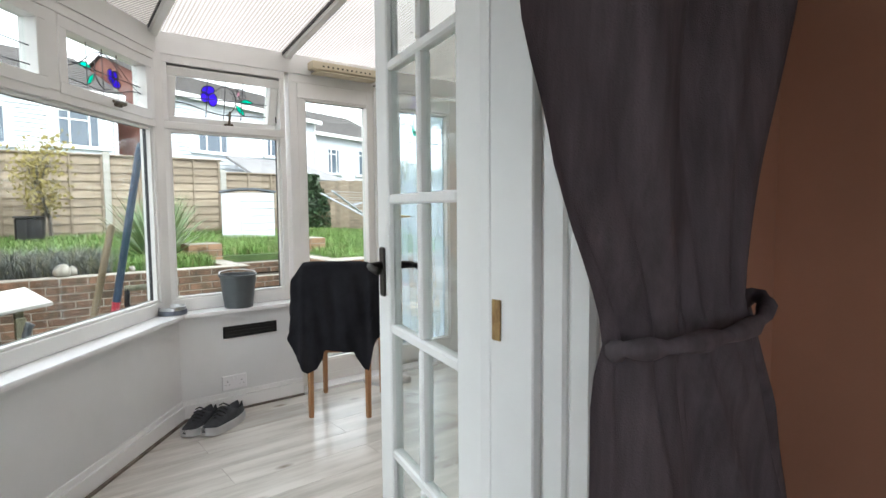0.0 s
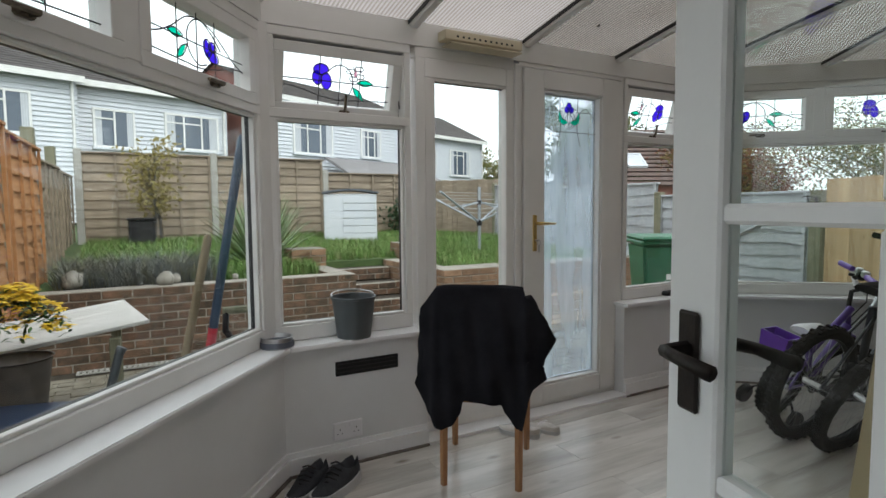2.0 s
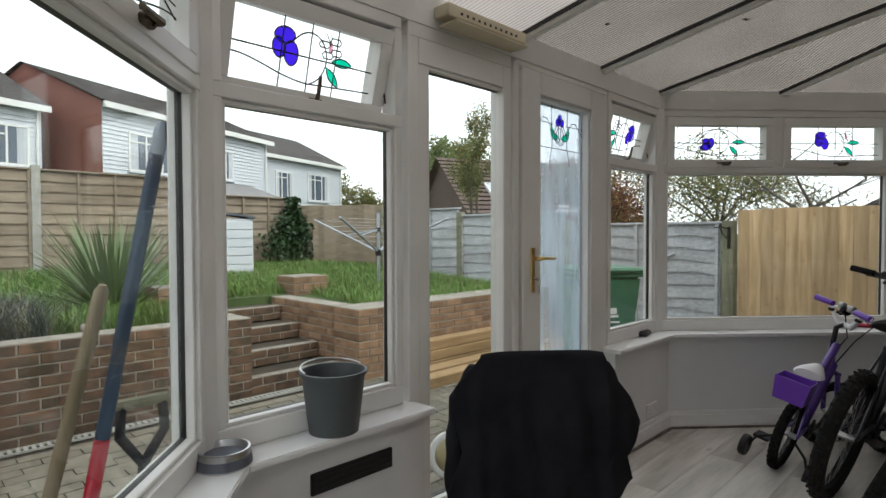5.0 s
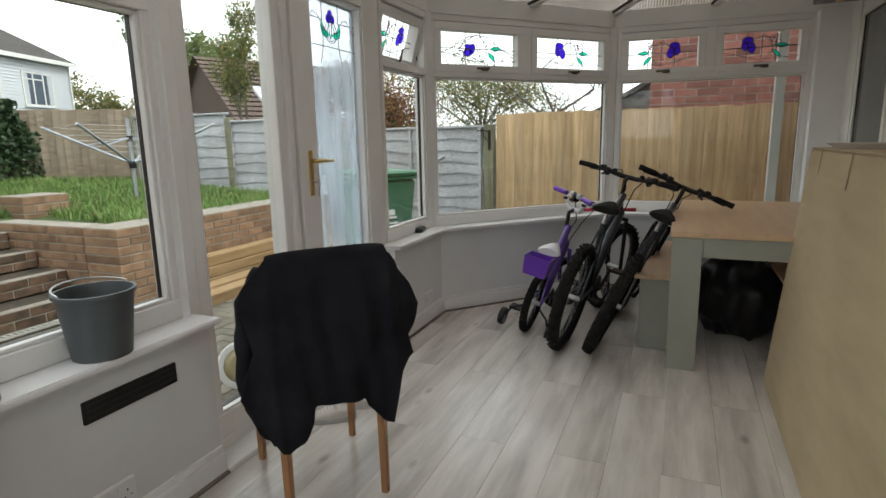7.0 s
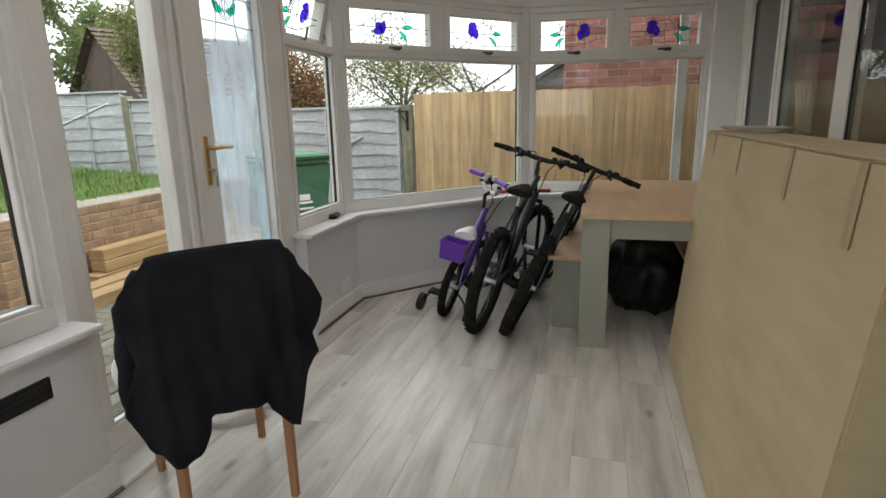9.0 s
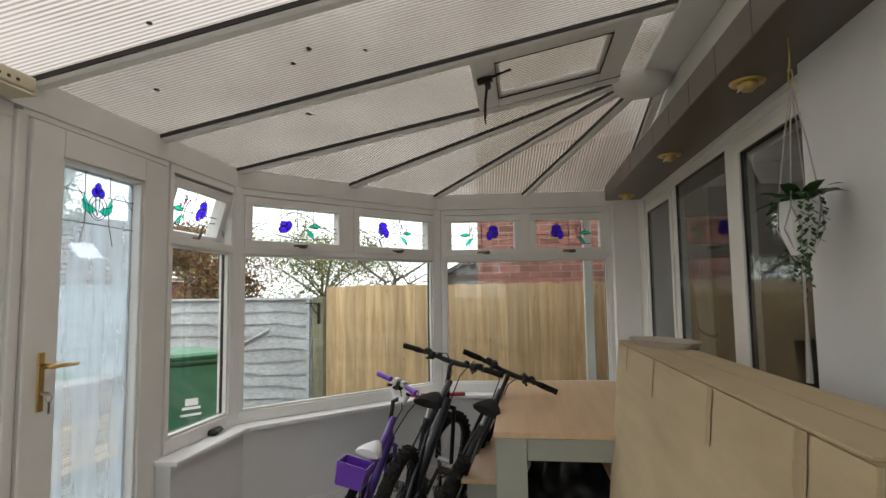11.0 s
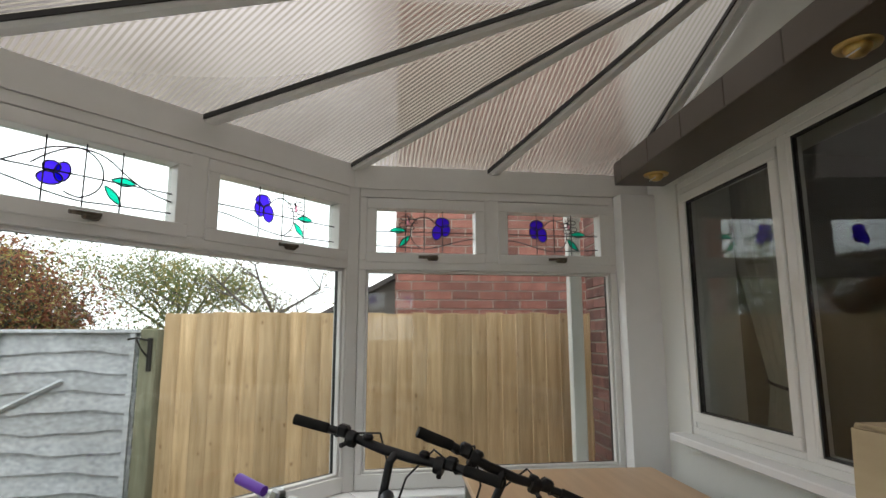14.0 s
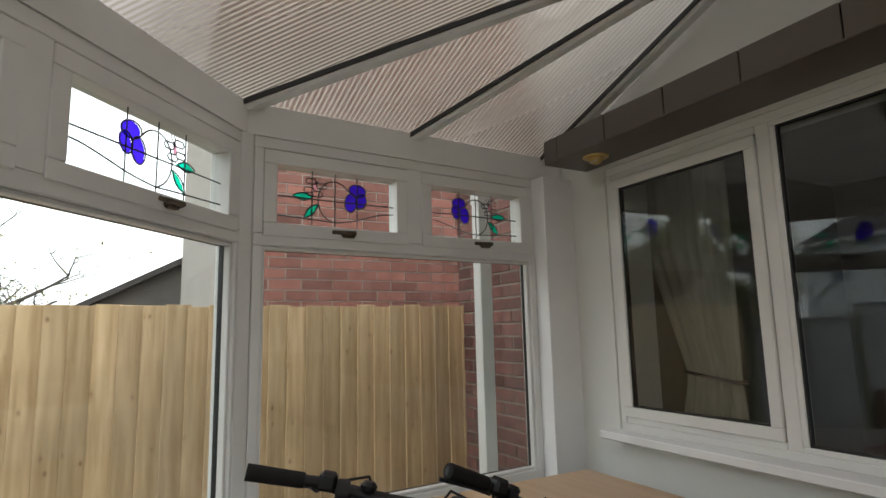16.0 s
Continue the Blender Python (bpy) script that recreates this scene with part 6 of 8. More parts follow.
for i in range(len(xs) - 1):
    for j in range(len(ysr) - 1):
        x, y = (xs[i] + xs[i + 1]) / 2, (ysr[j] + ysr[j + 1]) / 2
        if -1.5 < x < 6.2 and -3 < y < 2.6 and not x < 0.6:
            continue
        f = bm.faces.new((vg[i, j], vg[i + 1, j], vg[i + 1, j + 1], vg[i, j + 1]))
        f.material_index = 1 if y > 5.51 else 0
part("ground", bm, [soil, lawn_ground], kind="structure", label="garden ground, rising to a raised lawn").visible_shadow = True


def brick_wall(name, m, length, z0, z1, thick, mat, label, cap=True, rows_as_parts=True, ends=False, budget=[0]):
    """A wall of stretcher courses; every brick stands proud of the mortar."""
    w_ = thing(name, m, label, "wall", kind="structure")
    part("mortar", boxes((0.004, length - 0.004, 0.006, thick - 0.006, z0, z1 - 0.004)), mortar, w_)
    bl, bh, j = 0.215, 0.065, 0.010
    n_rows = max(1, int(round((z1 - z0) / (bh + j))))
    pitch = (z1 - z0) / n_rows
    meshes = {}
    for r in range(n_rows):
        z = z0 + r * pitch
        x = -(0.5 * bl if r % 2 else 0)
        while x < length - 0.01:
            a, b = max(0, x), min(length, x + bl)
            if b - a > 0.03:
                key = (round(b - a, 3),)
                if key not in meshes:
                    bmm = boxes((0, b - a, 0, thick, 0, pitch - j), bev=0.004)
                    me = bpy.data.meshes.new("brick")
                    bmesh.ops.recalc_face_normals(bmm, faces=bmm.faces)
                    bmm.to_mesh(me)
                    bmm.free()
                    me.materials.append(mat)
                    meshes[key] = me
                ob = new("brick", meshes[key])
                place(ob, pose(a, 0.002 * math.sin(x * 91 + r * 17), z), w_)
            x += bl + j
    return w_


# retaining walls of the raised lawn, with steps between
brick_wall("garden_wall", pose(0.75, 5.40, 0), 2.66, PAT, 0.60, 0.22, brick_m, "low weathered red brick retaining wall with moss")
brick_wall("garden_wall", pose(3.41, 5.62, 0, rz=90), 1.2, PAT, 0.60, 0.22, brick_m, "brick side wall of the garden steps")
brick_wall("garden_wall", pose(4.30, 5.15, 0), 3.05, PAT, 0.60, 0.40, brick_buff, "low red and buff brick retaining wall")
brick_wall("garden_wall", pose(4.52, 5.56, 0, rz=90), 1.2, PAT, 0.60, 0.22, brick_buff, "brick side wall beside the garden steps")
brick_wall("brick_pier", pose(4.56, 6.72, 0), 0.44, 0.4, 0.80, 0.40, brick_buff, "square brick pier at the top of the steps")
brick_wall("brick_pier", pose(3.02, 6.40, 0), 0.40, 0.4, 0.80, 0.38, brick_buff, "square brick pier at the edge of the lawn")
for k in range(4):
    y = 5.45 + 0.36 * k
    brick_wall("garden_step", pose(3.42, y, 0), 0.87, PAT + 0.145 * k, PAT + 0.145 * (k + 1), 0.10, brick_m, "mossy brick step with a soil tread")
    tagged(part("ground_tread", boxes((3.42, 4.29, y + 0.10, y + 0.37, PAT - 0.05, PAT + 0.145 * (k + 1) - 0.012)), soil, kind="structure"), "earth tread of the garden steps")

brick_wall("house_side_wall", pose(6.44, -0.215, 0), 0.95, PAT, 2.3, 0.215, m_own, "dark red brick outer wall of the house")
# slotted drain along the wall foot
dr = thing("channel_drain", pose(1.0, 5.30, PAT + 0.012), "pale slotted channel drain along the foot of the wall", "drain", kind="structure")
bm = boxes((0, 6.2, -0.05, -0.04, 0.0, 0.012), (0, 6.2, 0.04, 0.05, 0.0, 0.012))
for k in range(155):
    box(bm, 0.04 * k, 0.04 * k + 0.022, -0.04, 0.04, 0.0, 0.010)
part("grating", bm, concrete, dr, kind="stuff")
# things outside the corner window
lid = part("storage_box", prism([(0.35, 3.39), (1.45, 3.11), (1.40, 2.58), (0.72, 1.76), (0.35, 1.72)], PAT, 0.35), shader("navy_plastic", (0.02, 0.035, 0.07), 0.35))
tagged(lid, "dark navy plastic storage lid close outside the window", "storage box")
hs_ = part("hose_pipe", tube(bmesh.new(), [(1.22, 3.36, 0.0), (1.27, 3.39, 0.25), (1.335, 3.42, 0.50), (1.35, 3.42, 0.53)], [0.022, 0.022, 0.022, 0.027], 12), bucket_grey, smooth=True)
tagged(hs_, "grey plastic pipe standing outside against the bench", "pipe")
dish = thing("round_dish", pose(3.47, 3.18, PAT + 0.13, rx=78, rz=-35), "round pale dish leaning outside the garden door", "dish")
part("rim", lathe(bmesh.new(), [(0.10, 0.0), (0.125, -0.005), (0.13, 0.01), (0.125, 0.02), (0.10, 0.014)], 32), ceramic, dish, smooth=True)
part("bowl", lathe(bmesh.new(), [(0.001, 0.03), (0.06, 0.028), (0.10, 0.012)], 32), grained("ochre_glaze", (0.30, 0.24, 0.10), (0.5, 0.46, 0.30), (9, 9, 9), 0.3, 0.1, 30), dish, smooth=True)

# sleepers stacked by the wall
for k, (y, z, x0, ln) in enumerate(((4.96, 0.0, 4.9, 2.3), (4.96, 0.10, 5.0, 2.1), (4.97, 0.20, 5.0, 2.0), (4.72, 0.0, 4.6, 2.4), (4.50, 0.0, 4.4, 2.6))):
    ob = part("timber_sleeper", boxes((0, ln, 0, 0.16, 0, 0.095), bev=0.006), timber, m=pose(x0, y, PAT + 0.055 + z - 0.05))
    tagged(ob, "pale new timber sleeper lying on the patio", "timber", "stack of sleepers")


# fences
def lap_panel(m, width, z0, z1, mat, fence, wavy=0.006, battens=3, post=concrete):
    """A panel of overlapping wavy-edged boards with battens and a post."""
    bm = boxes((0.0, width, -0.04, 0.03, z1 - 0.012, z1 + 0.012), bev=0.003)
    for k in range(battens + 2):
        x = 0.02 + (width - 0.085) * k / (battens + 1)
        box(bm, x, x + 0.032, -0.035, -0.013, z0 + 0.15, z1 - 0.013)
    p = part("fence_panel", bm, mat, fence, m=m)
    n = int(round((z1 - z0 - 0.15) / 0.135))
    pitch = (z1 - z0 - 0.15) / n
    rr = random.Random(int(width * 100 + z1 * 10))
    part("gravel_board", boxes((0.02, width - 0.02, 0.0, 0.045, z0, z0 + 0.15)), mat if post is post_wood else concrete, p)
    for k in range(n):
        bm = bmesh.new()
        z = z0 + 0.15 + k * pitch
        segs = 14
        lo, hi, lob, hib = [], [], [], []
        ph = rr.random() * 6
        for i in range(segs + 1):
            x = 0.02 + (width - 0.04) * i / segs
            wv = wavy * (math.sin(i * 0.9 + ph) + 0.6 * math.sin(i * 2.1 + ph * 2))
            lo.append(bm.verts.new((x, -0.012, z - 0.012 + wv)))
            hi.append(bm.verts.new((x, 0.012, z + pitch + 0.01)))
            lob.append(bm.verts.new((x, -0.004, z - 0.012 + wv)))
            hib.append(bm.verts.new((x, 0.018, z + pitch + 0.01)))
        for i in range(segs):
            bm.faces.new((lo[i], lo[i + 1], hi[i + 1], hi[i]))
            bm.faces.new((lob[i + 1], lob[i], hib[i], hib[i + 1]))
            bm.faces.new((lo[i + 1], lo[i], lob[i], lob[i + 1]))
        part("board", bm, mat, p)
    part("post", boxes((-0.05, 0.05, -0.05, 0.05, z0 - 0.05, z1 + 0.05), bev=0.006), post, p)
    return p


# grey boundary beyond the patio and lawn (runs away from the house)
yy = 3.10
gf = thing("fence", pose(0, 0, 0), "silver-grey overlapping board fence with wooden posts", "fence")
bf = thing("fence", pose(0, 0, 0), "weathered brown overlapping board fence with concrete posts", "fence")
of = thing("fence", pose(0, 0, 0), "orange-stained overlapping board fence with concrete posts", "fence")
for k, (z0, z1) in enumerate(((PAT, 1.385), (0.45, 1.55), (0.5, 1.66))):
    lap_panel(pose(7.36, yy + 1.83, 0, rz=-90), 1.83, z0 - 0.0, z1, grey_fence, gf, 0.013, battens=1 if k == 0 else 2, post=post_wood)
    yy += 1.84
part("fence_post", boxes((7.30, 7.42, 2.98, 3.09, PAT, 1.40), bev=0.006), post_wood, label="mossy green wooden gate post")
tagged(bpy.data.objects["fence_post"], "mossy wooden gate post with an iron latch", "post")

brace = bmesh.new()
tube(brace, [(7.335, 3.98, 0.86), (7.335, 3.58, 1.06)], 0.016, 4)
part("brace", brace, grey_fence, gf, "short slanting brace")
la = bmesh.new()
box(la, 7.285, 7.300, 3.005, 3.035, 1.12, 1.34, bev=0.003)
tube(la, [(7.29, 3.02, 1.32), (7.27, 3.10, 1.34), (7.28, 3.16, 1.33)], 0.007, 5)
tube(la, [(7.29, 3.02, 1.20), (7.27, 3.07, 1.27), (7.27, 3.10, 1.33)], 0.006, 5)
part("latch", la, black_iron, bpy.data.objects["fence_post"], "black iron gate latch")

# back fence in brown upright boards across the corner, and panels behind


def board_fence(name, m, length, z0, z1, mat, label, bw=0.10, lap=0.022, kind=""):
    f = thing(name, m, label, "fence")
    part("rail", boxes((0, length, 0.022, 0.06, z0 + 0.35, z0 + 0.44), (0, length, 0.022, 0.06, z1 - 0.4, z1 - 0.31)), mat, f)
    rr = random.Random(int(length * 31))
    x, k = 0.0, 0
    meshes = [boxes((0, bw + lap, 0, 0.016, 0, 1), bev=0.0) for _ in range(1)]
    while x < length:
        bmm = boxes((0, bw + lap, 0.0, 0.012, z0, z1 + rr.uniform(-0.006, 0.008)), bev=0.002)
        bmesh.ops.rotate(bmm, cent=(0, 0, 0), matrix=Matrix.Rotation(radians(12), 3, "Z"), verts=bmm.verts)
        part("board", bmm, mat, f, m=pose(x, 0, 0))
        x += bw
    meshes[0].free()
    return f


board_fence("corner_fence", pose(6.35, 9.75, 0, rz=-50), 1.62, 0.55, 1.78, brown_fence, "brown upright-board garden fence")
board_fence("side_fence", pose(7.33, 2.95, 0, rz=-90), 5.4, PAT, 1.508, new_fence, "new golden close-board fence beside the house", 0.105)
x = 6.35
for k in range(3):
    lap_panel(pose(x - 1.83, 9.82 + 0.0 * k, 0), 1.83, 0.6, 1.90 + (0.0 if k == 0 else 0.22), brown_fence, bf, 0.004)
    x -= 1.85
y0 = 3.0
for k in range(4):
    if k < 2:
        lap_panel(pose(0.62, y0, 0, rz=88), 1.80, 0.30 if y0 > 3 else 0.0, 1.84, orange_fence, of, 0.003, post=post_wood)
    else:
        lap_panel(pose(0.62, y0, 0, rz=88), 1.80, 0.45, 1.78, brown_fence, bf, 0.004, battens=4)
        part("post", boxes((-0.052, 0.052, -0.052, 0.052, 1.70, 2.05), bev=0.006), post_wood, bf, "tall weathered post", m=pose(0.62, y0, 0, rz=88))
    y0 += 1.82

# neighbour's brick side wall behind the new fence
nb = thing("neighbour_house", pose(7.95, -3.9, 0), "red brick side wall of the neighbouring house above the fence", "house", kind="structure")
part("wall", boxes((0.006, 5.0, 0, 5.3, 0, 4.3)), grained("pale_mortar", (0.36, 0.32, 0.28), (0.46, 0.42, 0.37), (14, 14, 14), 0.95, 0.3, 100), nb)
bm = bmesh.new()
bl, j = 0.215, 0.010
for r in range(16, 57):
    z = r * 0.075
    yv = 0.0 if r % 2 else -0.11
    while yv < 5.3:
        box(bm, 0.0, 0.02, max(0, yv), min(5.3, yv + bl), z, z + 0.065)
        yv += bl + j
m_brick_far = grained("neighbour_brick", (0.20, 0.075, 0.055), (0.36, 0.15, 0.115), (9, 9, 9), 0.85, 0.3, 80, stain=0.2)
nn, ll = m_brick_far.node_tree.nodes, m_brick_far.node_tree.links
gi = nn.new("ShaderNodeNewGeometry")
hs = nn.new("ShaderNodeHueSaturation")
mr = nn.new("ShaderNodeMapRange")
mr.inputs["To Min"].default_value, mr.inputs["To Max"].default_value = 0.6, 1.25
ll.new(gi.outputs["Random Per Island"], mr.inputs[0])
ll.new(mr.outputs[0], hs.inputs["Value"])
src = nn["Principled BSDF"].inputs["Base Color"].links[0].from_socket
ll.new(src, hs.inputs["Color"])
ll.new(hs.outputs[0], nn["Principled BSDF"].inputs["Base Color"])
part("brick", bm, m_brick_far, nb, "red brick courses", kind="stuff")
# downpipe close to the window
dp = part("downpipe", boxes((6.47, 6.54, 0.33, 0.40, PAT, 2.08), (6.465, 6.545, 0.325, 0.405, 2.0, 2.06), bev=0.004), upvc)
tagged(dp, "square white plastic downpipe outside the window", "downpipe")

# timber-clad gable of an outbuilding seen over the fence
og = thing("outbuilding", pose(13.5, -2.2, 0), "outbuilding with a dark timber gable and slate roof", "outbuilding", kind="structure")
bm = bmesh.new()
gable = [(0, 0), (4.8, 0), (4.8, 1.8), (2.4, 3.1), (0, 1.8)]
for s in (0.0, 4.0):
    bm.faces.new([bm.verts.new((s, u, v)) for u, v in gable])
bm.faces.new([bm.verts.new(p) for p in ((0, 0, 0), (4, 0, 0), (4, 0, 1.9), (0, 0, 1.9))])
bm.faces.new([bm.verts.new(p) for p in ((0, 4.8, 0), (4, 4.8, 0), (4, 4.8, 1.8), (0, 4.8, 1.8))])
part("wall", bm, grained("dark_timber_boards", (0.12, 0.105, 0.095), (0.21, 0.19, 0.17), (3, 3, 30), 0.9, 0.4, 60), og)
bm = bmesh.new()
for s in (-1, 1):
    vs = [bm.verts.new(p) for p in ((-0.2, 2.4, 3.16), (4.2, 2.4, 3.16), (4.2, 2.4 + s * 2.6, 1.75), (-0.2, 2.4 + s * 2.6, 1.75))]
    bm.faces.new(vs)
r = part("roof", bm, roof_tile, og)
r.modifiers.new("thickness", "SOLIDIFY").thickness = 0.08


# ---- terrace of white-clad houses at the back ----
def house(p, q, z0, eaves, rise, depth, label, wins, brick_end=True):
    """A gabled house; its front runs from p to q; wins: x0, x1, z0, z1 on the front."""
    m, ln = facet(p, q)
    h = thing("terraced_house", m, label, "house", "terraced houses behind the garden", kind="structure")
    bm = bmesh.new()
    n = int((eaves - z0) / 0.15)
    for k in range(n):
        z = z0 + k * 0.15
        vs = [bm.verts.new(v) for v in ((0, -0.05, z), (ln, -0.05, z), (ln, -0.005, z + 0.15), (0, -0.005, z + 0.15))]
        bm.faces.new(vs)
        bm.faces.new([bm.verts.new(v) for v in ((0, -0.05, z), (0, 0, z), (ln, 0, z), (ln, -0.05, z))])
    part("wall", bm, clad, h, "white shiplap cladding")
    bm = bmesh.new()
    for x, rev in ((0.0, 1), (ln, 0)):
        bm.faces.new([bm.verts.new(v) for v in ((x, 0, z0), (x, depth, z0), (x, depth, eaves), (x, depth / 2, eaves + rise), (x, 0, eaves))])
    part("end_wall", bm, m_brick_far if brick_end else clad, h, "red brick end wall" if brick_end else "")
    part("body", boxes((0.02, ln - 0.02, 0.01, depth, z0, eaves - 0.02)), clad, h)
    bm = bmesh.new()
    steps = 16
    for s in range(steps):
        for side in (0, 1):
            t0, t1 = s / steps, (s + 1) / steps
            ya = -0.35 + (depth / 2 + 0.35) * t0 if side == 0 else depth + 0.35 - (depth / 2 + 0.35) * t0
            yb = -0.35 + (depth / 2 + 0.35) * t1 if side == 0 else depth + 0.35 - (depth / 2 + 0.35) * t1
            za, zb = eaves - 0.1 + (rise + 0.1) * t0, eaves - 0.1 + (rise + 0.1) * t1
            bm.faces.new([bm.verts.new(v) for v in ((-0.15, ya, za + 0.05), (ln + 0.15, ya, za + 0.05), (ln + 0.15, yb, zb + 0.02), (-0.15, yb, zb + 0.02))])
            bm.faces.new([bm.verts.new(v) for v in ((-0.15, ya, za), (ln + 0.15, ya, za), (ln + 0.15, ya, za + 0.05), (-0.15, ya, za + 0.05))])
    part("roof", bm, roof_tile, h, "dark grey tiled roof")
    bm = bmesh.new()
    box(bm, -0.15, ln + 0.15, -0.38, -0.30, eaves - 0.28, eaves - 0.08)
    part("gutter", bm, upvc, h, "white gutter board")
    part("downpipe", tube(bmesh.new(), [(ln - 0.15, -0.10, eaves - 0.2), (ln - 0.15, -0.10, z0)], 0.045, 6), upvc, h, "white downpipe")
    for x0, x1, a, b in wins:
        w_ = part("window", frame_ring(x0, x1, a, b, 0.07, -0.09, -0.02, bev=0), upvc, h, "white window frame")
        bm = boxes(*[(x - 0.03, x + 0.03, -0.095, -0.05, a + 0.07, b - 0.07) for x in ([x0 + (x1 - x0) * 0.5] if x1 - x0 < 1.4 else [x0 + (x1 - x0) * 0.34, x0 + (x1 - x0) * 0.67])])
        box(bm, x0 + 0.07, x0 + (x1 - x0) * (0.5 if x1 - x0 < 1.4 else 0.67), -0.09, -0.06, b - 0.36, b - 0.31)
        part("mullion", bm, upvc, w_)
        part("pane", boxes((x0 + 0.06, x1 - 0.06, -0.062, -0.058, a + 0.06, b - 0.06)), far_glass, w_)
        cv = bmesh.new()
        for s0, s1 in ((x0 + 0.07, x0 + 0.07 + (x1 - x0) * 0.15), (x1 - 0.07 - (x1 - x0) * 0.15, x1 - 0.07)):
            n_f = 6
            for q in range(n_f):
                u0, u1 = s0 + (s1 - s0) * q / n_f, s0 + (s1 - s0) * (q + 1) / n_f
                d0, d1 = (-0.066, -0.072) if q % 2 else (-0.072, -0.066)
                cv.faces.new([cv.verts.new(v) for v in ((u0, d0, a + 0.08), (u1, d1, a + 0.08), (u1, d1, b - 0.08), (u0, d0, b - 0.08))])
        part("curtain", cv, net, w_, "pale curtains inside the window")
        part("sill", boxes((x0 - 0.06, x1 + 0.06, -0.16, -0.051, a - 0.07, a)), clad, w_)
    return h


house((-5.6, 19.6), (0.2, 21.6), 0.9, 5.6, 1.85, 7.0, "white-clad terraced house with a dark tiled roof", [(3.6, 4.9, 3.6, 4.9)])
house((-0.1, 21.9), (5.0, 23.6), 0.9, 5.6, 1.85, 7.0, "white-clad terraced house with a dark tiled roof", [(0.7, 2.0, 3.4, 4.7), (3.0, 5.0, 3.5, 4.8), (0.5, 2.5, 1.3, 2.3)])
house((6.6, 22.9), (14.6, 26.7), 0.9, 5.9, 1.65, 7.5, "white-clad terraced house with a brick gable end", [(1.0, 3.2, 3.6, 5.0), (5.0, 6.4, 3.7, 5.0), (0.8, 3.0, 1.4, 2.6)])
house((15.6, 29.0), (22.2, 31.4), 0.9, 5.7, 1.9, 7.5, "white-clad terraced house at the end of the row", [(0.9, 2.3, 3.3, 4.8), (3.6, 5.6, 3.3, 4.9)], False)
# lean-to porch roof before the second house
pr = thing("porch", pose(8.6, 22.4, 0, rz=24), "grey tiled lean-to roof before the houses", "porch", kind="structure")
bm = bmesh.new()
bm.faces.new([bm.verts.new(v) for v in ((0, -1.6, 2.55), (6.0, -1.6, 2.55), (5.4, 0.9, 3.5), (0.8, 0.9, 3.5))])
ob = part("roof", bm, grained("pale_roof_tile", (0.17, 0.16, 0.16), (0.26, 0.25, 0.25), (3, 3, 3), 0.9, 0.3, 20), pr)
ob.modifiers.new("thickness", "SOLIDIFY").thickness = 0.1
part("wall", boxes((0.1, 5.9, -1.4, 0.7, 0.9, 2.5)), clad, pr)

# brick house with a rooflight beyond the grey fence
bh = thing("brick_house", pose(17.8, 16.0, 0, rz=-25), "red brick house with a dark tiled roof and a rooflight", "house", kind="structure")
part("wall", boxes((0, 7.5, 0, 7, 0.5, 2.1)), m_brick_far, bh)
bm = bmesh.new()
for s in range(14):
    t0, t1 = s / 14, (s + 1) / 14
    bm.faces.new([bm.verts.new(v) for v in ((-0.3, -0.3 + 3.8 * t0, 2.05 + 2.7 * t0 + 0.05), (7.8, -0.3 + 3.8 * t0, 2.05 + 2.7 * t0 + 0.05), (7.8, -0.3 + 3.8 * t1, 2.05 + 2.7 * t1), (-0.3, -0.3 + 3.8 * t1, 2.05 + 2.7 * t1))])
bm.faces.new([bm.verts.new(v) for v in ((-0.3, 3.5, 4.75), (7.8, 3.5, 4.75), (7.8, 7.3, 2.05), (-0.3, 7.3, 2.05))])
bm.faces.new([bm.verts.new(v) for v in ((0, 0, 2.0), (0, 7, 2.0), (0, 3.5, 4.7))])
part("roof", bm, grained("brown_roof_tile", (0.075, 0.05, 0.042), (0.13, 0.09, 0.075), (3, 3, 3), 0.9, 0.3, 20), bh)
for x in (1.2, 4.4):
    w_ = part("rooflight", frame_ring(0, 0.8, 0, 1.0, 0.07, -0.08, 0.05, bev=0), clad, bh, "small white rooflight", m=pose(x, 0.75, 2.85, rx=-54.6))
    part("pane", boxes((0.07, 0.73, -0.05, -0.04, 0.07, 0.93)), net, w_)

# ---- plants ----
autumn = grained("autumn_leaf", (0.20, 0.16, 0.05), (0.40, 0.34, 0.12), (9, 9, 9), 0.7, 0.0, 30)
olive = grained("olive_leaf", (0.09, 0.12, 0.045), (0.19, 0.23, 0.09), (9, 9, 9), 0.7, 0.0, 30)
rust = grained("rust_leaf", (0.17, 0.055, 0.03), (0.30, 0.12, 0.06), (9, 9, 9), 0.7, 0.0, 30)


def leafy(m):
    """Thin leaves let part of the light through."""
    n, l = m.node_tree.nodes, m.node_tree.links
    b = n["Principled BSDF"]
    t_ = n.new("ShaderNodeBsdfTranslucent")
    l.new(b.inputs["Base Color"].links[0].from_socket, t_.inputs[0])
    mx = n.new("ShaderNodeMixShader")
    mx.inputs[0].default_value = 0.5
    out = n["Material Output"]
    l.new(b.outputs[0], mx.inputs[1])
    l.new(t_.outputs[0], mx.inputs[2])
    l.new(mx.outputs[0], out.inputs[0])


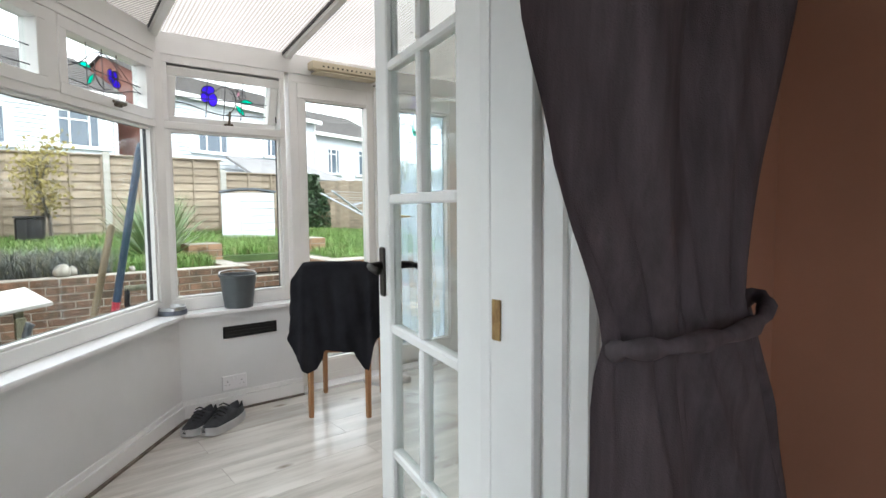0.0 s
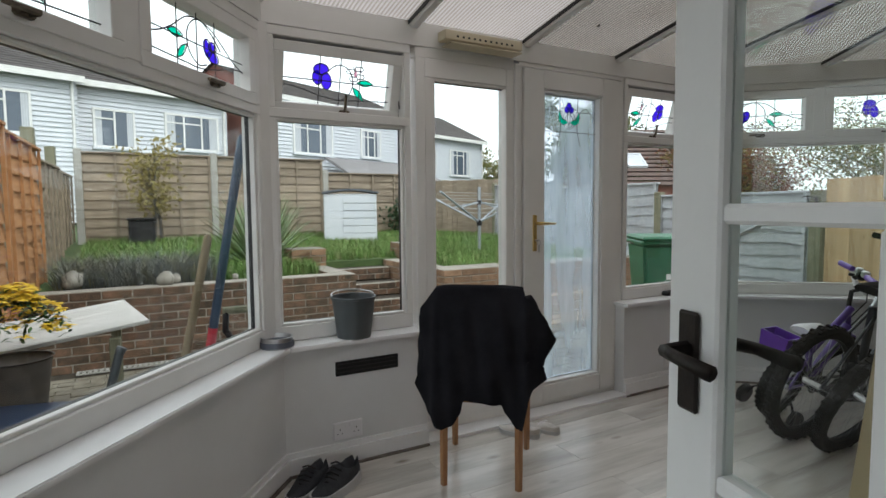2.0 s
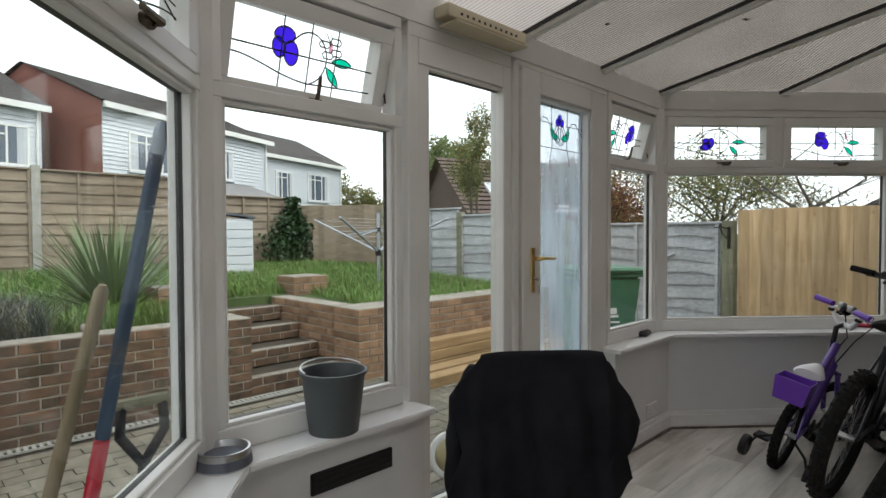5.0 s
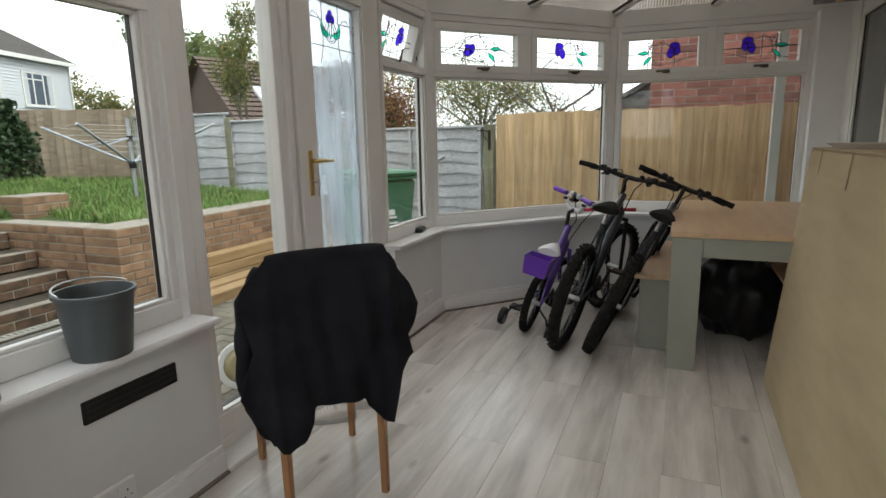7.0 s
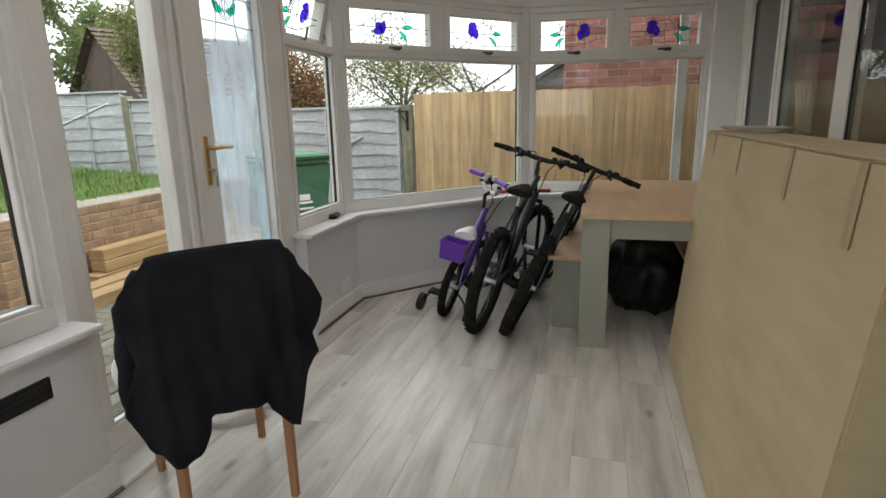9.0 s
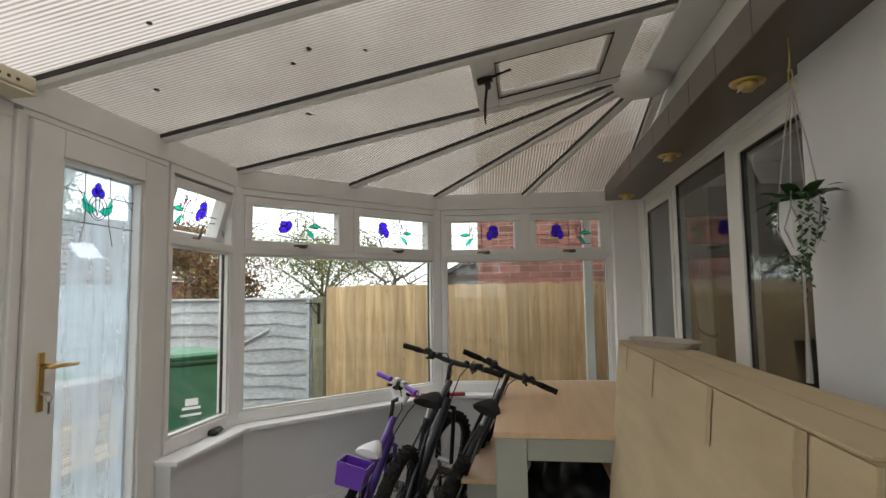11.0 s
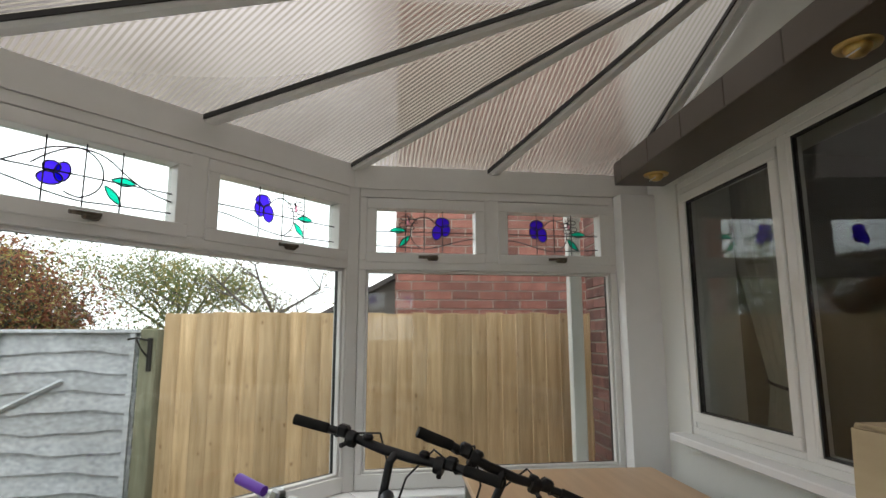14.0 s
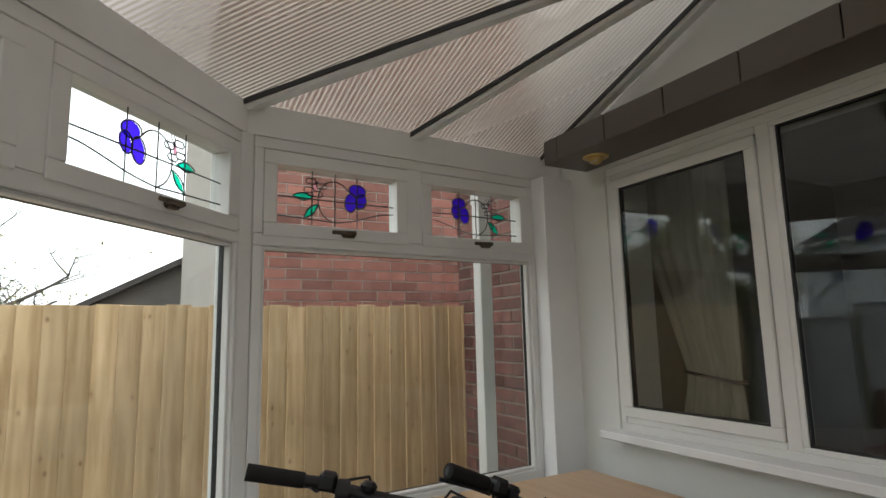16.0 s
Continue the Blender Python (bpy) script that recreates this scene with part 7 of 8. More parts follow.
dusk = grained("dusky_leaf", (0.035, 0.045, 0.025), (0.09, 0.08, 0.045), (9, 9, 9), 0.7, 0.0, 30)
for m_ in (autumn, olive, rust, dusk):
    leafy(m_)
bark = grained("grey_bark", (0.07, 0.06, 0.05), (0.15, 0.13, 0.11), (12, 12, 3), 0.95, 0.4, 60)
ivy_leaf = grained("ivy_leaf", (0.012, 0.035, 0.012), (0.04, 0.08, 0.025), (12, 12, 12), 0.5, 0.0, 30)
grass_mats = [grained("fresh_grass", (0.075, 0.15, 0.025), (0.16, 0.28, 0.06), (3, 3, 3), 0.7, 0.0, 30), grained("dry_grass", (0.16, 0.15, 0.06), (0.26, 0.24, 0.11), (3, 3, 3), 0.8, 0.0, 30)]


def tree(m, height, spread, seed, mats, leaves, label, leaf=0.09, trunk_r=0.07, upright=0.5, base=0.15, bare=0.0):
    rr = random.Random(seed)
    t_ = thing("tree", m, label, "tree", "trees beyond the garden")
    bm = bmesh.new()
    tips = []

    def grow(p, d, ln, r, level):
        pts = [p]
        for k in range(4):
            d = (d + Vector((rr.uniform(-1, 1), rr.uniform(-1, 1), rr.uniform(-0.3, 0.6))) * 0.16).normalized()
            pts.append(pts[-1] + d * ln / 4)
        tube(bm, pts, [r * (1 - 0.16 * k) for k in range(5)], 5 if level < 2 else 3)
        if level >= 1:
            tips.extend(pts[2:])
        if level < 3:
            for k in range(5 if level == 0 else 4):
                i = rr.choice((1, 2, 3, 4)) if level == 0 else rr.choice((2, 3, 4))
                a = rr.uniform(0, 6.28)
                nd = (Vector((math.cos(a), math.sin(a), 0)) * (1 - upright) + d * upright * 1.4).normalized()
                grow(pts[i], nd, ln * rr.uniform(0.5, 0.7) * (spread if level == 0 else 1), r * 0.45, level + 1)

    for k in range(2):
        grow(Vector((0.1 * k, 0.05 * k, base)), Vector((rr.uniform(-0.1, 0.1), rr.uniform(-0.1, 0.1), 1)), height * 0.75, trunk_r, 0)
    part("trunk", bm, bark, t_)
    for mi, mat in enumerate(mats):
        vs, fs = [], []
        for k in range(leaves // len(mats)):
            c = rr.choice(tips)
            c = c + Vector((rr.gauss(0, 1), rr.gauss(0, 1), rr.gauss(0, 1))) * 0.22 * spread
            if bare and rr.random() < bare:
                continue
            u = Vector((rr.uniform(-1, 1), rr.uniform(-1, 1), rr.uniform(-1, 1))).normalized()
            v = u.cross(Vector((rr.uniform(-1, 1), rr.uniform(-1, 1), rr.uniform(-1, 1)))).normalized()
            s = leaf * rr.uniform(0.6, 1.2)
            b0 = len(vs)
            vs += [c + u * s, c + v * s * 0.45, c - u * s * 0.9, c - v * s * 0.45]
            fs.append((b0, b0 + 1, b0 + 2, b0 + 3))
        me = bpy.data.meshes.new("crown")
        me.from_pydata([tuple(v) for v in vs], [], fs)
        me.materials.append(mat)
        place(new("crown", me), None, t_)["kind"] = "stuff"
    return t_


tree(pose(12.1, 10.7, 0.3), 3.6, 0.42, 3, [autumn, olive, olive], 11000, "slender tree with thin yellow-green autumn leaves", 0.038, 0.04, 0.75, bare=0.3)
tree(pose(12.6, 7.2, 0.0), 2.25, 0.85, 8, [rust, dusk, rust, autumn], 20000, "dense spreading tree with rusty autumn leaves", 0.042, 0.08, 0.35)
tree(pose(14.5, 5.7, 0.0), 3.3, 0.85, 12, [olive, autumn, olive], 15000, "half-bare spreading tree with yellow-green leaves", 0.036, 0.07, 0.35, bare=0.2)
tree(pose(1.75, 9.3, 0.7), 1.35, 0.5, 44, [autumn], 900, "small bare shrub with a few yellow leaves by the fence", 0.045, 0.03, 0.5)
tree(pose(27.0, 27.0, 0.0), 6.0, 1.0, 21, [olive], 6000, "round green tree beyond the terrace", 0.2, 0.14, 0.4)
tree(pose(22.5, 21.0, 0.0), 3.3, 1.3, 25, [olive, olive], 6000, "broad green hedge-like tree", 0.15, 0.12, 0.4)
tree(pose(25.3, 32.0, 0.0), 3.6, 1.1, 61, [olive, autumn], 7000, "far green tree on the skyline beyond the fences", 0.13, 0.1, 0.4)
tree(pose(14.0, 3.9, 0.0), 2.2, 1.1, 31, [autumn], 700, "nearly bare tree with fine twigs", 0.035, 0.08, 0.35, bare=0.5)


def blades(name, label, m, n, area, h, w_, seed, mats, tilt=0.35, category="grass", kind="stuff", zf=None):
    rr = random.Random(seed)
    vs, fs, mi = [], [], []
    for k in range(n):
        x, y = rr.uniform(*area[:2]), rr.uniform(*area[2:])
        z = zf(x, y) if zf else 0.0
        a = rr.uniform(0, 6.28)
        hh = h * rr.uniform(0.45, 1.2)
        dx, dy = math.cos(a), math.sin(a)
        t_ = tilt * rr.uniform(0.2, 1.4) * hh
        b0 = len(vs)
        vs += [(x - dy * w_, y + dx * w_, z), (x + dy * w_, y - dx * w_, z), (x + dx * t_ * 0.4 + dy * w_ * 0.7, y + dy * t_ * 0.4 - dx * w_ * 0.7, z + hh * 0.6), (x + dx * t_ * 0.4 - dy * w_ * 0.7, y + dy * t_ * 0.4 + dx * w_ * 0.7, z + hh * 0.6), (x + dx * t_, y + dy * t_, z + hh)]
        fs += [(b0, b0 + 1, b0 + 2, b0 + 3), (b0 + 3, b0 + 2, b0 + 4)]
        mm = 1 if rr.random() < 0.15 else 0
        mi += [mm, mm]
    me = bpy.data.meshes.new(name)
    me.from_pydata(vs, [], fs)
    for mat in mats:
        me.materials.append(mat)
    me.polygons.foreach_set("material_index", mi)
    return tagged(place(new(name, me), m), label, category, kind=kind)


def lz(x, y):
    return 0.49 + 0.06 * max(0, min(5.0, y - 5.3))


blades("lawn_grass", "long uncut lawn grass on the raised garden", None, 42000, (0.9, 7.3, 6.9, 9.7), 0.13, 0.005, 2, grass_mats, 0.6, zf=lz)
blades("lawn_grass", "uncut lawn grass beside the steps", None, 9000, (4.75, 7.3, 5.4, 6.9), 0.12, 0.005, 3, grass_mats, 0.6, zf=lz)
blades("lawn_grass", "uncut lawn grass behind the brick wall", None, 14000, (0.9, 3.2, 5.9, 6.9), 0.16, 0.005, 4, grass_mats, 0.6, zf=lz)
lav = [grained("lavender_grey", (0.075, 0.085, 0.075), (0.14, 0.15, 0.14), (3, 3, 3), 0.9, 0.0, 30), grass_mats[1]]
blades("lavender", "low grey-green lavender bush along the wall", None, 7000, (0.85, 2.1, 5.7, 6.6), 0.26, 0.004, 6, lav, 0.9, "shrub", zf=lz)

# spiky clump and ivy
bm = bmesh.new()
rr = random.Random(9)
for k in range(300):
    a = rr.uniform(0, 6.28)
    e = rr.uniform(0.5, 4.0)
    leaf_blade(bm, (0.05 * math.cos(a), 0.05 * math.sin(a), 0), (math.cos(a), math.sin(a), e), (0, 0, 1), rr.uniform(0.85, 1.4), 0.020, 0.22, 7)
sp_ = tagged(part("spiky_plant", bm, grained("sword_leaf", (0.10, 0.16, 0.06), (0.24, 0.32, 0.15), (2, 2, 2), 0.5, 0.0, 30), m=pose(2.75, 6.75, 0.50)), "tall spiky clump of long green sword-shaped leaves", "plant", kind="stuff")
vs, fs = [], []
rr = random.Random(14)
for k in range(3200):
    t_ = rr.random()
    c = Vector((6.2 + rr.gauss(0, 0.16 + 0.12 * math.sin(t_ * 5)), 9.62 + rr.uniform(-0.12, 0.1), 0.65 + 1.25 * t_))
    u = Vector((rr.uniform(-1, 1), rr.uniform(-1, 1), rr.uniform(-1, 1))).normalized()
    v = u.cross(Vector((rr.uniform(-1, 1), rr.uniform(-1, 1), rr.uniform(-1, 1)))).normalized()
    b0 = len(vs)
    vs += [tuple(c + u * 0.035), tuple(c + v * 0.028), tuple(c - u * 0.035), tuple(c - v * 0.028)]
    fs.append((b0, b0 + 1, b0 + 2, b0 + 3))
me = bpy.data.meshes.new("ivy")
me.from_pydata(vs, [], fs)
me.materials.append(ivy_leaf)
tagged(new("ivy", me), "dark ivy climbing the corner of the fence", "ivy", kind="stuff")

# ---- garden store, bin, airer, tools, bench with flowers, cat ----
gs = thing("garden_store", pose(4.15, 8.75, 0.70, rz=-18), "pale resin garden storage box with a dark curved lid", "garden store")
part("body", boxes((0, 0.84, 0, 0.55, 0, 0.80), bev=0.01), shed_white, gs)
part("door", boxes(*[(0.30, 0.82, -0.016, -0.001, 0.05 + 0.12 * k, 0.155 + 0.12 * k) for k in range(6)], bev=0.003), shed_white, gs, "ribbed pale door")
bm = bmesh.new()
for k in range(10):
    x0, x1 = -0.03 + 0.09 * k, -0.03 + 0.09 * (k + 1)
    z0, z1 = 0.80 + 0.05 * math.sin(math.pi * k / 10), 0.80 + 0.05 * math.sin(math.pi * (k + 1) / 10)
    vs_ = [bm.verts.new(p) for p in ((x0, -0.04, z0), (x1, -0.04, z1), (x1, 0.58, z1), (x0, 0.58, z0), (x0, -0.04, z0 + 0.03), (x1, -0.04, z1 + 0.03), (x1, 0.58, z1 + 0.03), (x0, 0.58, z0 + 0.03))]
    for q in ((3, 2, 1, 0), (4, 5, 6, 7), (0, 1, 5, 4), (1, 2, 6, 5), (2, 3, 7, 6), (3, 0, 4, 7)):
        bm.faces.new([vs_[i] for i in q])
part("lid", bm, shader("slate_plastic", (0.09, 0.10, 0.12), 0.5), gs)

wb_ = thing("wheelie_bin", pose(5.95, 3.72, PAT, rz=-35), "green wheelie bin with a white crest standing on the patio", "wheelie bin")
bm = bmesh.new()
for z0, z1, a0, a1 in ((0.04, 0.96, 0.21, 0.27),):
    lo = [bm.verts.new(p) for p in ((-a0, -a0, z0), (a0, -a0, z0), (a0, a0, z0), (-a0, a0, z0))]
    hi = [bm.verts.new(p) for p in ((-a1, -a1 - 0.05, z1), (a1, -a1 - 0.05, z1), (a1, a1 + 0.05, z1), (-a1, a1 + 0.05, z1))]
    bm.faces.new(lo[::-1]), bm.faces.new(hi)
    for i in range(4):
        bm.faces.new((lo[i], lo[(i + 1) % 4], hi[(i + 1) % 4], hi[i]))
bmesh.ops.bevel(bm, geom=bm.edges[:], offset=0.025, segments=2, affect="EDGES")
part("body", bm, bin_green, wb_)
part("rim", boxes((-0.29, 0.29, -0.34, 0.34, 0.955, 0.99), bev=0.01), bin_green, wb_)
part("lid", boxes((-0.285, 0.285, -0.36, 0.33, 0.99, 1.035), bev=0.018), bin_green, wb_)
part("crest", boxes((-0.07, 0.07, -0.275, -0.265, 0.60, 0.62), (-0.05, 0.05, -0.277, -0.267, 0.63, 0.70), (-0.028, 0.028, -0.279, -0.269, 0.70, 0.76), (-0.09, 0.09, -0.281, -0.271, 0.78, 0.79), (-0.08, 0.08, -0.272, -0.262, 0.55, 0.565)), ceramic, wb_, "white printed crest and small lettering as bars", m=pose(0, -0.01, 0, rx=0))
for s in (-1, 1):
    bm = bmesh.new()
    lathe(bm, [(0.01, -0.02), (0.09, -0.02), (0.09, 0.02), (0.01, 0.02)], 20, pose(s * 0.24, 0.24, 0.09, ry=90))
    part("wheel", bm, tyre_rubber, wb_)

ai = thing("rotary_airer", pose(5.80, 6.76, 0.5), "half-folded grey rotary washing line on a post", "rotary airer")
alu = grained("dull_aluminium", (0.35, 0.38, 0.42), (0.5, 0.53, 0.57), (9, 9, 9), 0.4, 0.0, 30, metal=0.8)
bm = bmesh.new()
tube(bm, [(0, 0, 0), (0, 0, 1.05)], 0.022, 10)
part("post", bm, alu, ai)
bm = bmesh.new()
tube(bm, [(0, 0, 0.50), (0, 0, 0.58)], 0.04, 10)
tube(bm, [(0, 0, 0.80), (0, 0, 0.86)], 0.035, 10)
part("hub", bm, black_plastic, ai)
arms = []
for k in range(4):
    a = radians(25 + 90 * k)
    tip = Vector((0.95 * math.cos(a), 0.95 * math.sin(a), 0.55 + 0.42))
    arms.append(tip)
    bm = bmesh.new()
    tube(bm, [(0, 0, 0.55), tip], 0.014, 8)
    tube(bm, [(0, 0, 0.84), Vector((0, 0, 0.55)).lerp(tip, 0.5)], 0.010, 6)
    part("arm", bm, alu, ai)
bm = bmesh.new()
for f_ in (0.35, 0.5, 0.65, 0.8, 0.98):
    for k in range(4):
        p, q = Vector((0, 0, 0.55)).lerp(arms[k], f_), Vector((0, 0, 0.55)).lerp(arms[(k + 1) % 4], f_)
        mid_ = (p + q) / 2 - Vector((0, 0, 0.02))
        tube(bm, [p, mid_, q], 0.003, 4)
part("line", bm, cord, ai)

# fork, shovel and pole leaning on the glass outside
fk = thing("garden_fork", pose(0, 0, 0), "long blue and red handled garden tool leaning outside the window", "garden tool")
P0, P1 = Vector((1.62, 2.98, PAT)), Vector((1.885, 2.80, 1.60))
bm = bmesh.new()
tube(bm, [P0.lerp(P1, 0.45), P0.lerp(P1, 0.98), P1], [0.021, 0.021, 0.014], 10)
part("pole", bm, grained("blue_sleeve", (0.02, 0.045, 0.085), (0.04, 0.075, 0.13), (8, 8, 8), 0.45, 0.1, 60), fk, "dark blue sleeve", smooth=True, split=40)
bm = bmesh.new()
tube(bm, [P0.lerp(P1, 0.05), P0.lerp(P1, 0.45)], 0.022, 10)
part("socket_end", bm, shader("red_plastic", (0.42, 0.01, 0.03), 0.4), fk, "red lower sleeve", smooth=True)
fk2 = thing("wooden_pole", pose(0, 0, 0), "worn wooden tool handle leaning outside the window", "garden tool")
bm = bmesh.new()
tube(bm, [(1.50, 3.05, PAT), (1.715, 2.78, 1.12), (1.718, 2.775, 1.14)], [0.02, 0.019, 0.01], 10)
part("pole", bm, grained("weathered_ash", (0.16, 0.12, 0.07), (0.30, 0.24, 0.15), (10, 10, 2), 0.8, 0.3, 80), fk2, smooth=True, split=40)
fk3 = thing("spade", pose(1.87, 2.98, PAT + 0.03), "garden spade with a D-shaped grey wooden handle", "spade")
bm = bmesh.new()
tube(bm, [(-0.02, 0, 0.22), (0.0, 0, 0.58), (-0.065, 0, 0.68), (-0.06, 0, 0.78)], 0.016, 8)
tube(bm, [(0.0, 0, 0.58), (0.065, 0, 0.68), (0.06, 0, 0.78)], 0.016, 8)
part("shaft", bm, black_plastic, fk3, smooth=True)
bm = bmesh.new()
tube(bm, [(-0.075, 0, 0.78), (0.075, 0, 0.78)], 0.018, 8)
part("grip", bm, post_wood, fk3)
part("blade", boxes((-0.10, 0.08, -0.004, 0.004, 0.0, 0.25), bev=0.003), black_iron, fk3)

# low wooden bench with a slanted pale top
lb = thing("plank_table", pose(1.02, 4.0, PAT), "rough garden bench of a pale slanted plank on timber legs", "garden bench")
top = pose(0.0, 0.0, 0.62, rx=5, ry=-6, rz=12)
part("tabletop", boxes((-0.35, 0.42, -0.30, 0.30, 0.0, 0.025), bev=0.004), grained("whitewashed_plank", (0.42, 0.41, 0.38), (0.60, 0.59, 0.56), (2, 20, 20), 0.8, 0.2, 80), lb, "pale weathered plank", m=top)
for x in (-0.24, 0.26):
    for y in (-0.22, 0.24):
        part("leg", boxes((x, x + 0.06, y - 0.03, y + 0.03, 0, 0.575), bev=0.004), post_wood, lb)
part("stretcher", boxes((-0.2, 0.3, -0.25, -0.19, 0.12, 0.18)), post_wood, lb)
fl = thing("flower_pot", pose(0.90, 3.40, PAT + 0.20), "bushy yellow chrysanthemums in a tall pot", "flowers")
bm = bmesh.new()
lathe(bm, [(0.001, 0), (0.10, 0), (0.15, 0.40), (0.16, 0.40), (0.14, 0.38), (0.001, 0.36)], 20)
part("pot", bm, grained("dark_pot", (0.05, 0.04, 0.035), (0.10, 0.08, 0.06), (9, 9, 9), 0.7, 0.2, 60), fl, smooth=True, split=40)
rr = random.Random(4)
bm, bm2 = bmesh.new(), bmesh.new()
for k in range(260):
    a, e = rr.uniform(0, 6.28), rr.uniform(0.1, 1.5)
    r_ = 0.25 * rr.uniform(0.75, 1.0)
    c = Vector((r_ * math.cos(a) * math.cos(e), r_ * math.sin(a) * math.cos(e), 0.50 + 0.27 * math.sin(e) * rr.uniform(0.7, 1)))
    if k % 2:
        for j in range(14):
            b_ = 2 * math.pi * j / 14
            d = Vector((math.cos(b_), math.sin(b_), 0.6 * rr.random()))
            leaf_blade(bm, c, d, (0, 0, 1), 0.044, 0.021, 0.3, 2)
    for j in range(2):
        leaf_blade(bm2, c - Vector((0, 0, 0.03)), (rr.uniform(-1, 1), rr.uniform(-1, 1), rr.uniform(-0.2, 0.8)), (0, 0, 1), 0.05, 0.02, 0.3, 2)
part("blooms", bm, shader("yellow_petal", (0.75, 0.50, 0.02), 0.7), fl, "bright yellow flower heads")
part("foliage", bm2, leaf_green, fl)

# pale stones on the wall
stone_m = grained("garden_stone", (0.16, 0.15, 0.12), (0.34, 0.32, 0.28), (16, 16, 16), 0.9, 0.4, 100)
for x, y, s in ((1.68, 5.55, 0.07), (1.76, 5.62, 0.05), (0.98, 5.72, 0.085), (2.28, 5.62, 0.03)):
    bm = bmesh.new()
    bmesh.ops.create_icosphere(bm, subdivisions=3, radius=s)
    for v in bm.verts:
        v.co *= 1 + 0.25 * noise.noise(v.co * 14 + Vector((x, 0, 0)))
    tagged(part("stone", bm, stone_m, m=pose(x, y, 0.60 + s * 0.7), smooth=True), "pale rounded stone lying on the garden wall", "stone", "stones on the wall")
bb_ = thing("garden_bin", pose(1.42, 9.1, 0.68), "dark slatted compost bin by the back fence", "bin")
part("body", boxes((0, 0.34, 0, 0.3, 0, 0.44), bev=0.02), black_plastic, bb_)
part("lid", boxes((-0.02, 0.36, -0.02, 0.32, 0.44, 0.47), bev=0.01), black_plastic, bb_)

# ---- pieces: patio pavers, then floor tiles ----
pav = thing("paving", pose(0, 0, 0), "patio of mossy buff block pavers", "paving", kind="structure")
me_cache = {}
count = 0
rr = random.Random(77)
bmj = bmesh.new()
for r in range(-2, 30):
    for c in range(-2, 36):
        x = 0.7 + c * 0.205 + (0.1 if r % 2 else 0)
        y = 2.88 + r * 0.105
        if x < 0.70 or x > 7.2 or y > 5.1 or y < 2.88:
            continue
        near = 2.3 < x < 5.2 and y < 5.05
        dz = rr.uniform(-0.003, 0.003)
        if near and count < 300:
            if not me_cache:
                bmm = boxes((0, 0.198, 0, 0.098, -0.05, 0), bev=0.004)
                me = bpy.data.meshes.new("paver")
                bmesh.ops.recalc_face_normals(bmm, faces=bmm.faces)
                bmm.to_mesh(me)
                bmm.free()
                me.materials.append(stone_paver)
                me_cache[0] = me
            place(new("paver", me_cache[0]), pose(x, y, PAT + 0.012 + dz), pav)
            count += 1
        else:
            box(bmj, x, x + 0.198, y, y + 0.098, PAT - 0.04, PAT + 0.012 + dz)
part("pavers", bmj, stone_paver, pav, kind="stuff")


